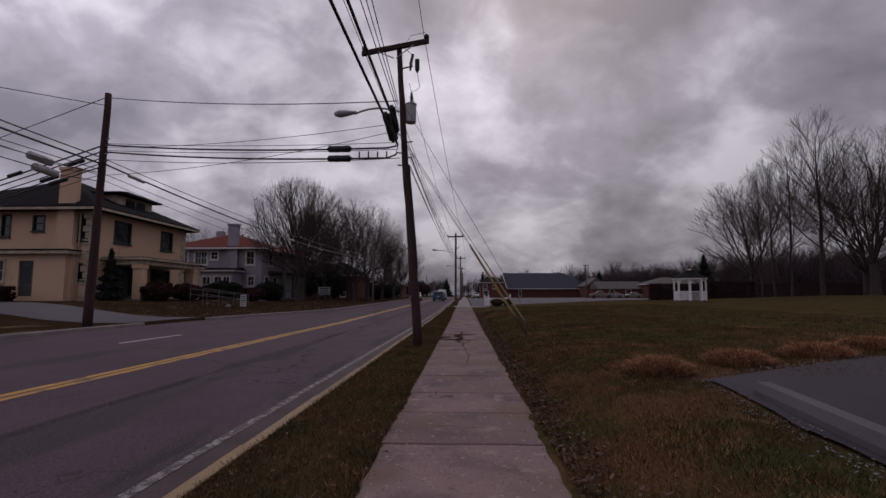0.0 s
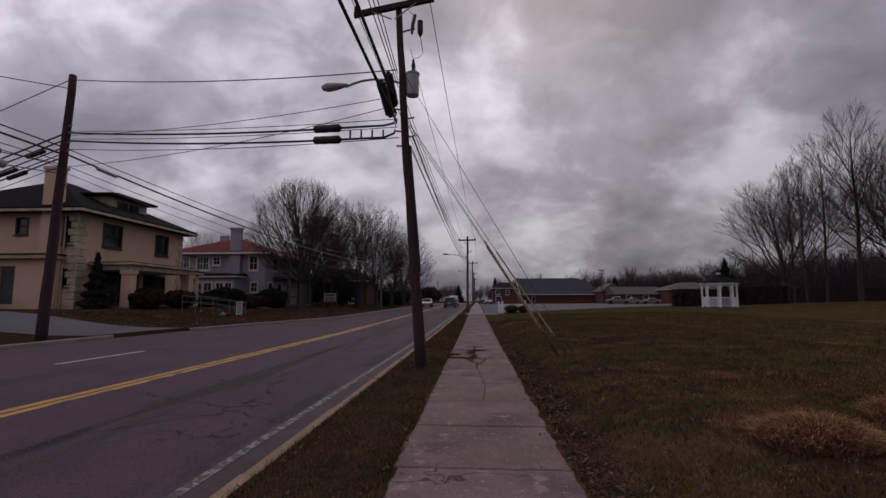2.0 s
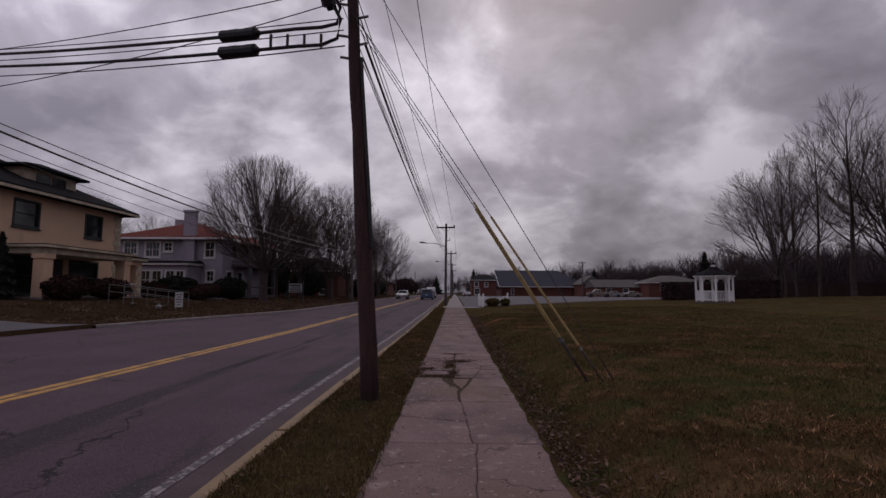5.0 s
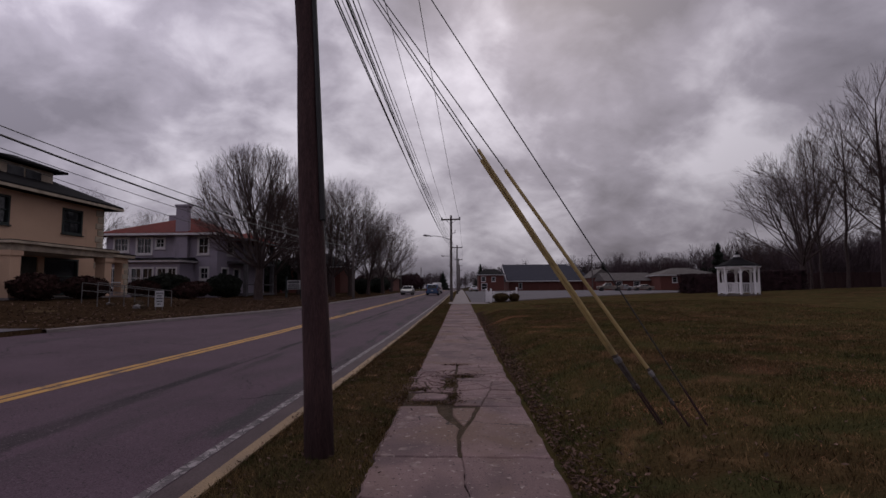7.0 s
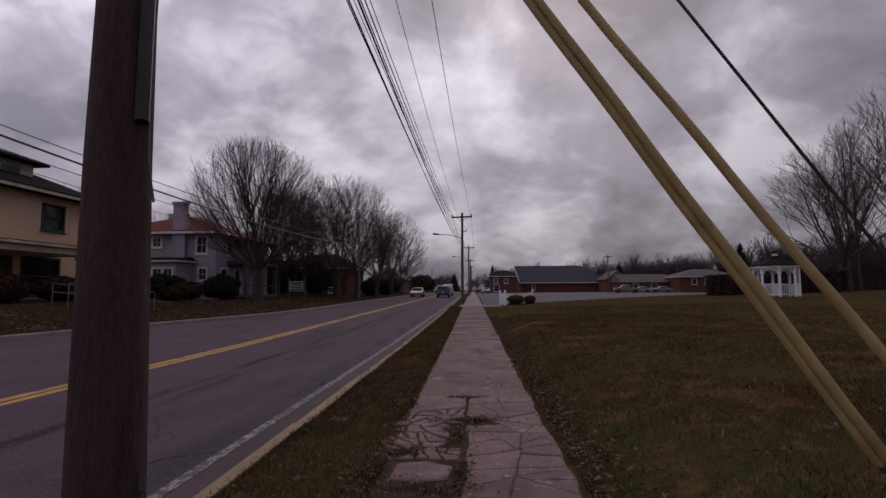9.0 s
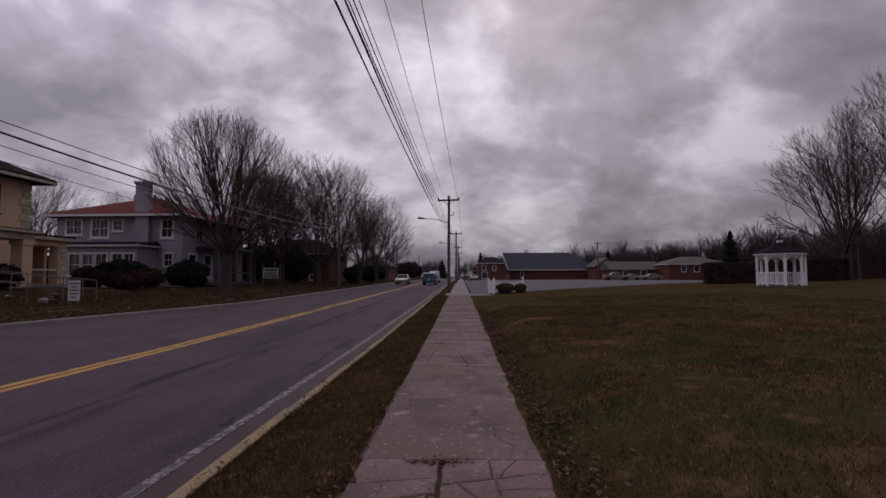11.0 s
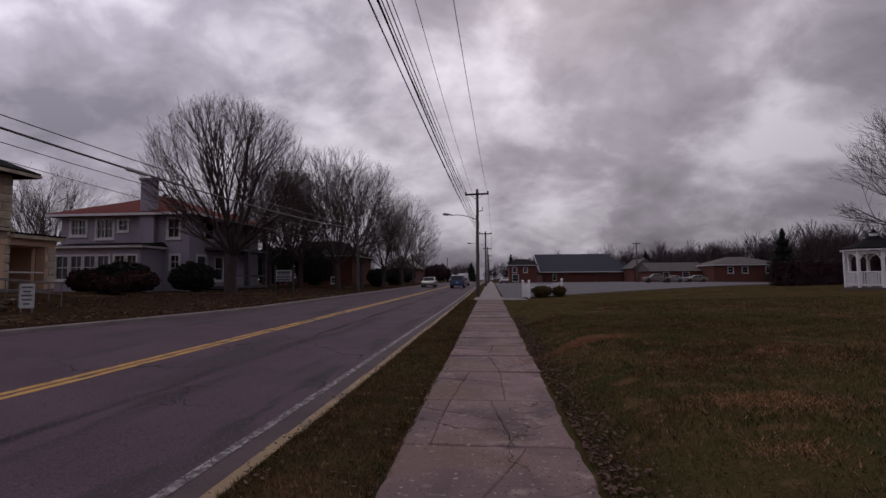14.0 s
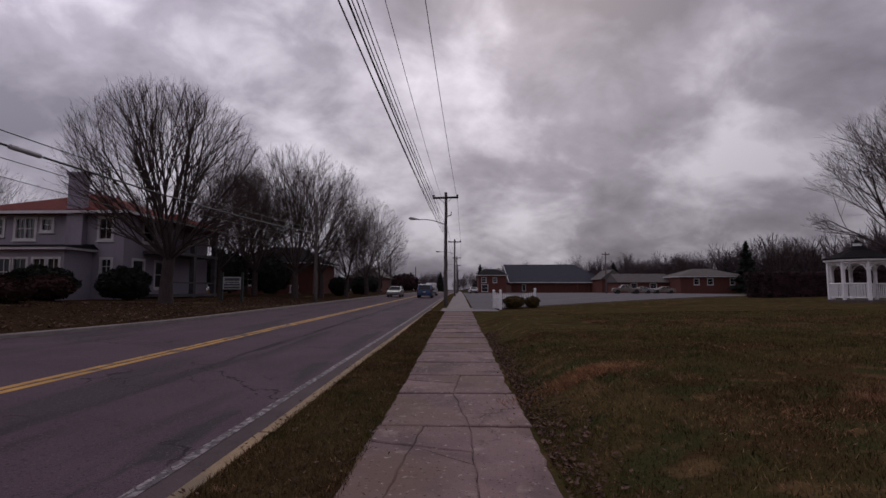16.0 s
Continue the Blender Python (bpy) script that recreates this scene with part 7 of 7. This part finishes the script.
def ragged(poly, gap, amp, step=0.10):
    """Wander the edges as broken concrete does, and draw them in by half the joint."""
    cx, cy = sum(p[0] for p in poly) / len(poly), sum(p[1] for p in poly) / len(poly)
    out = []
    for i, p in enumerate(poly):
        q = poly[(i + 1) % len(poly)]
        n = max(1, min(10, int(math.dist(p, q) / step)))
        for k in range(n):
            x, y = p[0] + (q[0] - p[0]) * k / n, p[1] + (q[1] - p[1]) * k / n
            a = amp * (1.6 if abs(x) > 0.7 else 1.0)
            dx = a * noise.noise((x * 4.3, y * 4.3, 1.7)) + 0.5 * a * noise.noise((x * 11, y * 11, 5))
            dy = a * noise.noise((x * 4.3, y * 4.3, 9.1)) + 0.5 * a * noise.noise((x * 11, y * 11, 8))
            if abs(x) < 0.62 and amp > 0.03:
                dx += 0.07 * noise.noise((3.1, y * 2.1, 4.4)) + 0.03 * noise.noise((7.7, y * 6.0, 1.1))
            r = math.dist((x, y), (cx, cy)) or 1
            g = gap / 2 / r
            out.append((x + dx - (x - cx) * g, y + dy - (y - cy) * g))
    return out


def lay(poly, gap, amp, lift=0.0, tilt=(0.0, 0.0)):
    pts = ragged(poly, gap, amp)
    cx, cy = sum(p[0] for p in pts) / len(pts), sum(p[1] for p in pts) / len(pts)
    z = zc(cy) + lift

    def h(x, y):
        return z + (x - cx) * tilt[0] + (y - cy) * tilt[1]
    n = len(pts)
    inner = [(x + (cx - x) * 0.018 / max(0.05, math.dist((x, y), (cx, cy))), y + (cy - y) * 0.018 / max(0.05, math.dist((x, y), (cx, cy)))) for x, y in pts]
    v = [(x, y, h(x, y)) for x, y in inner] + [(x, y, h(x, y) - 0.010) for x, y in pts] + [(x, y, h(x, y) - 0.075) for x, y in pts]
    f = [tuple(range(n))]
    for k in range(n):
        j = (k + 1) % n
        f += [(k, n + k, n + j, j)[::-1], (n + k, 2 * n + k, 2 * n + j, n + j)[::-1]]
    me = bpy.data.meshes.new("slab")
    o = ROOTS[pave]
    me.from_pydata([(x - o.x, y - o.y, zz - o.z) for x, y, zz in v], [], f)
    me.materials.append(M_SLAB)
    me.update()
    s = new("slab", me)
    s.parent = pave


def ccw(p):
    s = sum(p[i][0] * p[(i + 1) % len(p)][1] - p[(i + 1) % len(p)][0] * p[i][1] for i in range(len(p)))
    return p if s > 0 else p[::-1]


# bare soil where pieces are gone: centre and half sizes
BARE = [(-0.17, 15.45, 0.13, 0.40), (0.02, 16.08, 0.26, 0.12), (-0.35, 14.12, 0.36, 0.10), (-0.86, 14.35, 0.14, 0.3), (-0.08, 14.42, 0.06, 0.3), (-0.10, 17.22, 0.16, 0.05), (-0.58, 14.95, 0.12, 0.08)]
JOINTS = [-12, -10.2, -8.6, -7, -5.3, -3.6, -2.0, -0.4, 1.3, 3.16, 4.4, 5.6, 7.1, 8.6, 10.15, 12.05, 13.92, 15.6, 17.3, 20.1, 21.63, 23.27, 25.1, 26.68, 28.0, 29.4, 30.9, 32.4, 33.9, 35.4, 36.9, 38.4, 39.9, 41.4, 42.9, 44.4, 45.9, 47.2, 48.38]
CRACKS = {8.6: [((0.10, 9.0), (0.16, 10.2))], 10.15: [((0.12, 10.2), (0.02, 12.0)), ((-0.7, 11.2), (0.1, 11.0))], 
          20.1: [((-0.15, 20.1), (0.35, 21.6))], 21.63: [((0.25, 21.7), (0.05, 23.2)), ((-0.75, 22.9), (0.0, 22.5)), ((-0.5, 21.7), (-0.45, 23.2))],
          23.27: [((0.22, 23.3), (0.20, 25.0)), ((-0.75, 24.6), (0.2, 24.3)), ((-0.45, 23.3), (-0.3, 25.0)), ((-0.4, 24.5), (0.15, 24.05))], 25.1: [((0.20, 25.1), (0.02, 26.6))],
          26.68: [((0.0, 26.7), (0.1, 28.0)), ((-0.7, 27.6), (0.1, 27.3))], 3.16: [((-0.75, 3.9), (0.8, 3.6))]}
for ya, yb in zip(JOINTS, JOINTS[1:]):
    xl, xr = -0.76 + RP.uniform(-.03, .03), 0.81 + RP.uniform(-.03, .03)
    rect = [(xl, ya), (xr, ya), (xr, yb), (xl, yb)]
    if 13.9 < ya < 17.0:
        first = ya < 15
        if first:
            lay([(-0.66, 14.30), (-0.40, 14.24), (-0.19, 14.30), (-0.15, 14.58), (-0.40, 14.72), (-0.63, 14.66)], 0.004, 0.014, 0.002, (0.01, -0.01))
        left = [(-0.96 if first else -0.88, 14.78 if first else ya), (-0.10, 14.74 if first else ya), (-0.06, yb), (-0.88 if first else -0.72, yb)]
        right = [(-0.07, ya + (0.05 if first else 0)), (xr, ya), (xr, yb), (-0.03, yb)]
        rough = cut(left, (-1.0, 16.35), (0.0, 16.65)) if not first else [left]
        for blk in rough:
            far = sum(p[1] for p in blk) / len(blk) > 16.5
            for q in shatter(ccw(blk), 0.26 if far else 0.040, RP, 0, 0.75):
                cx, cy = sum(p[0] for p in q) / len(q), sum(p[1] for p in q) / len(q)
                if any(((cx - a) / u) ** 2 + ((cy - b) / v) ** 2 < 1 for a, b, u, v in BARE) or area(q) < 0.006:
                    continue
                lay(ccw(q), 0.010 if far else RP.uniform(0.012, 0.06), 0.02, RP.uniform(-0.008, 0.008), (RP.uniform(-.04, .04), RP.uniform(-.04, .04)))
        for q in shatter(ccw(right), 0.16, RP, 0, 0.62):
            cx, cy = sum(p[0] for p in q) / len(q), sum(p[1] for p in q) / len(q)
            if any(((cx - a) / u) ** 2 + ((cy - b) / v) ** 2 < 1 for a, b, u, v in BARE):
                continue
            lay(ccw(q), RP.choice((0.004, 0.007, 0.014)), 0.022, RP.uniform(-0.005, 0.004), (RP.uniform(-.008, .008), RP.uniform(-.008, .008)))
        continue
    if ya == 12.05:
        lay([(xl, ya), (-0.01, ya), (-0.03, 12.6), (0.0, 12.95), (-0.15, 13.3), (-0.26, 13.6), (-0.30, yb), (xl, yb)], 0.008, 0.02, 0.002)
        lay([(0.03, ya), (xr, ya), (xr, yb), (0.26, yb), (0.19, 13.5), (0.075, 12.98), (0.01, 12.6)], 0.008, 0.02, -0.001)
        lay([(0.045, 13.02), (0.14, 13.45), (0.20, 13.87), (-0.09, 13.87), (-0.08, 13.5)], 0.006, 0.015, -0.006)
        continue
    pieces = [rect]
    for p, q in CRACKS.get(ya, []):
        nxt = []
        for s in pieces:
            lo, hi = min(v[0] for v in s), max(v[0] for v in s)
            mid = ((p[0] + q[0]) / 2, (p[1] + q[1]) / 2)
            nxt += cut(s, p, q) if lo - 0.02 <= mid[0] <= hi + 0.02 else [s]
        pieces = nxt
    tl = (RP.uniform(-.004, .004), RP.uniform(-.004, .004))
    for q in pieces:
        lay(ccw(q), 0.007 if len(pieces) > 1 else 0.012, 0.026, RP.uniform(-0.004, 0.004), tl)

# soil filling the joints and gaps of the broken stretch
bm = bmesh.new()
nx, ny = 22, 70
gv = [[bm.verts.new((-1.04 + 1.84 * i / nx, 12.08 + 5.6 * j / ny, zc(12) - 0.017 + 0.010 * noise.noise((i * 0.7, j * 0.6, 3)))) for j in range(ny + 1)] for i in range(nx + 1)]
for i in range(nx):
    for j in range(ny):
        if gv[i][j].co.x > -0.8 or gv[i][j].co.y > 13.9:
            bm.faces.new([gv[i][j], gv[i + 1][j], gv[i + 1][j + 1], gv[i][j + 1]])
thing("soil_bed", bm, M_SOIL, "brown soil showing between broken sidewalk pieces", "soil", kind="structure")

# loose lumps of the broken slab lying in the verge
for x, y, r in ((-1.06, 14.75, 0.15), (-1.02, 15.25, 0.12), (-1.0, 15.75, 0.10)):
    q = [(x + r * RP.uniform(.75, 1.2) * math.cos(a), y + r * RP.uniform(.6, 1.1) * math.sin(a)) for a in (0.2, 1.5, 2.4, 3.5, 4.7, 5.5)]
    lay(q, 0.0, 0.02, 0.006, (RP.uniform(-.05, .05), RP.uniform(-.05, .05)))

# ---- kerb stones beside the verge ----
kerb = root("kerb", (-2.05, 12, 0), "faded yellow-painted concrete kerb in cast lengths", "kerb", kind="structure")
y = -8.2
while y < 48.2:
    ln = min(RP.choice((2.3, 2.6, 3.0)), 48.3 - y)
    dz, dx = RP.uniform(-.008, .008), RP.uniform(-.008, .008)
    bm = bmesh.new()
    dx += edge(y + ln / 2)
    kerb_profile(bm, -2.105 + dx, -1.945 + dx, y + 0.006, y + ln - 0.006, lambda x, yy: zc(yy) + 0.012 + dz, -0.25, True)
    part("kerb_stone", bm, M_KERB, kerb)
    y += ln

# ---- grass blades, leaf litter, straw on the ground ----
def blades(name, count, place, height, width, material, label, seed, lean=0.6, category="grass"):
    rng = random.Random(seed)
    v, f = [], []
    for _ in range(count):
        x, y = place(rng)
        z = land(x, y) + (0.025 if -1.95 < x < -0.8 else 0.0) * (1 - abs(x + 1.35) / 0.65)
        z += 0.02 * noise.noise((x * 0.9, y * 0.9, 0)) if x > 1.05 else 0.0
        h = height * rng.uniform(0.45, 1.25)
        a = rng.uniform(0, math.tau)
        w = width * rng.uniform(0.7, 1.3)
        b = rng.uniform(0, math.tau)
        o = lean * h * rng.uniform(0.2, 1.3)
        k = len(v)
        v += [(x - w * math.cos(a), y - w * math.sin(a), z - 0.012), (x + w * math.cos(a), y + w * math.sin(a), z - 0.012), (x + o * math.cos(b), y + o * math.sin(b), z + h)]
        f.append((k, k + 1, k + 2))
    me = bpy.data.meshes.new(name)
    me.from_pydata(v, [], f)
    me.materials.append(material)
    return tagged(new(name, me), label, category, kind="stuff")


def verge_spot(rng):
    y = -3 + 34 * rng.random() ** 1.3
    return rng.uniform(-1.96 + edge(y), -0.74), y


def verge_far(rng):
    return rng.uniform(-1.70, -0.76), rng.uniform(28, 48)


def lawn_spot(rng):
    y = -1 + 33 * rng.random() ** 1.15
    x = 0.86 + 7.5 * rng.random() ** 1.5
    if y < 4.7 and x > 2.3 + 0.15 * max(0, y):
        y = 5.2 + 26 * rng.random()
    return x, y


def lawn_wide(rng):
    return 4 + 12 * rng.random(), 6.5 + 34 * rng.random()


blades("verge_grass", 160000, verge_spot, 0.040, 0.0034, M_BLADE, "short ragged olive-brown verge grass", 101)
blades("verge_grass_far", 24000, verge_far, 0.055, 0.005, M_BLADE, "short ragged olive-brown verge grass", 102)
blades("lawn_grass", 340000, lawn_spot, 0.036, 0.0036, M_BLADE, "short mown olive-brown winter lawn grass", 103)
blades("lawn_grass_wide", 120000, lawn_wide, 0.05, 0.008, M_BLADE, "short mown olive-brown winter lawn grass", 104)


def gap_spot(rng):
    a, b, u, v = rng.choice(BARE)
    return a + rng.gauss(0, u * 0.55), b + rng.gauss(0, v * 0.55)


blades("crack_grass", 5000, gap_spot, 0.024, 0.0028, M_BLADE, "weedy grass growing in the broken sidewalk", 107, lean=1.2)
rs = random.Random(66)
STRAW_SPOTS = [(rs.uniform(1.6, 9), rs.uniform(2, 26), rs.uniform(0.2, 0.7)) for _ in range(34)] + [(2.35, 21.9, 0.3), (3.0, 22.0, 0.35), (2.6, 22.1, 0.3)]


def straw_spot(rng):
    x, y, r = rng.choice(STRAW_SPOTS)
    x, y = x + rng.gauss(0, r * 0.8), y + rng.gauss(0, r * 0.6)
    if y < 4.7 and x > 2.3 + 0.15 * max(0, y):
        y = 4.9 + rng.random()
    return max(1.0, x), y


def mound_spot(rng):
    t = rng.gauss(0, 0.45)
    return 1.75 + t + rng.gauss(0, 0.12), 26.6 + 0.5 * t + rng.gauss(0, 0.16)


blades("straw_mound", 5000, mound_spot, 0.05, 0.005, M_STRAW, "pale heap of dry straw beside the sidewalk", 106, lean=1.6)
blades("dry_straw", 26000, straw_spot, 0.035, 0.004, M_STRAW, "patches of dry straw lying in the lawn", 105, lean=2.6)


def lawn_bits(rng):
    x = 0.95 + 9 * rng.random() ** 1.4
    y = 0.5 + 33 * rng.random()
    return (x, y) if not (y < 4.9 and x > 2.2 + 0.15 * y) else (1.1 + rng.random(), y)


blades("lawn_tufts", 60000, lawn_spot, 0.05, 0.006, M_BLADE, "coarse taller tufts in the winter lawn", 111, lean=1.3)
blades("verge_tufts", 26000, verge_spot, 0.05, 0.0055, M_BLADE, "coarse taller tufts in the verge", 112, lean=1.3)
blades("straw_bits", 36000, lawn_bits, 0.024, 0.0036, M_STRAW, "pale bits of dry straw scattered over the lawn", 108, lean=2.2)
blades("verge_straw_bits", 11000, verge_spot, 0.020, 0.0028, M_STRAW, "pale bits of dry straw scattered over the verge", 109, lean=2.2)


def litter(name, count, place, size, material, label, seed):
    rng = random.Random(seed)
    v, f = [], []
    for _ in range(count):
        x, y = place(rng)
        on_slab = -0.78 < x < 0.82
        z = (zc(y) + 0.004 if on_slab else land(x, y) + 0.028) + rng.uniform(0, 0.012)
        s, a = size * rng.uniform(0.5, 1.3), rng.uniform(0, math.tau)
        u = Vector((math.cos(a), math.sin(a), rng.uniform(-.5, .5))) * s
        w = Vector((-math.sin(a), math.cos(a), rng.uniform(-.5, .5))) * s * rng.uniform(0.35, 0.7)
        c = Vector((x, y, z + 0.25 * s))
        k = len(v)
        v += [tuple(c - u), tuple(c + w * 0.9 - u * 0.1), tuple(c + u), tuple(c - w * 0.9 + u * 0.1), tuple(c + Vector((0, 0, -0.35 * s)))]
        f += [(k, k + 1, k + 4), (k + 1, k + 2, k + 4), (k + 2, k + 3, k + 4), (k + 3, k, k + 4)]
    me = bpy.data.meshes.new(name)
    me.from_pydata(v, [], f)
    me.materials.append(material)
    return tagged(new(name, me), label, "leaves", kind="stuff")


def gully(rng):
    return 0.84 + abs(rng.gauss(0, 0.22)), -3 + 38 * rng.random()


def verge_leaf(rng):
    return rng.uniform(-1.9, -0.78), -2 + 36 * rng.random()


def lawn_leaf(rng):
    return 1.3 + 9 * rng.random() ** 1.4, 5 + 32 * rng.random()


def slab_leaf(rng):
    return rng.choice((-0.72, 0.74)) + rng.gauss(0, 0.06), -2 + 40 * rng.random()


def yard_leaf(rng):
    y = rng.uniform(23, 62)
    return left_kerb(y) - 0.4 - 7 * rng.random(), y


litter("fallen_leaves", 8500, gully, 0.026, M_LEAF, "curled brown leaves along the sidewalk edge", 201)
litter("verge_leaves", 3200, verge_leaf, 0.022, M_LEAF, "scattered brown leaves in the verge", 202)
litter("lawn_leaves", 2200, lawn_leaf, 0.024, M_LEAF, "scattered brown leaves on the lawn", 203)
def broken_spot(rng):
    a, b, u, v = rng.choice(BARE)
    return a + rng.gauss(0, u * 0.9), b + rng.gauss(0, v * 0.9)


litter("broken_slab_leaves", 420, broken_spot, 0.020, M_LEAF, "brown leaves caught among broken sidewalk pieces", 208)
litter("broken_slab_crumbs", 500, broken_spot, 0.016, M_SLAB, "crumbs of broken concrete on bare soil", 209)
litter("slab_leaves", 420, slab_leaf, 0.018, M_LEAF, "few brown leaves on the sidewalk", 204)
litter("yard_leaves", 5000, yard_leaf, 0.06, M_LEAF, "drifts of brown leaves in the yards", 205)


def pad_edge(rng):
    y = rng.uniform(-1, 4.7)
    return 2.3 + 0.15 * max(0, y) + rng.gauss(-0.05, 0.09), y


def pad_edge_far(rng):
    t = rng.random()
    return 2.95 + t * 3.6 + rng.gauss(0, .08), 4.65 + t * 2.0 + rng.gauss(0.05, 0.08)


litter("edge_gravel", 500, pad_edge, 0.016, M_STONE, "loose pale gravel along the crumbling asphalt edge", 206)
litter("edge_gravel_far", 400, pad_edge_far, 0.018, M_STONE, "loose pale gravel along the crumbling asphalt edge", 207)
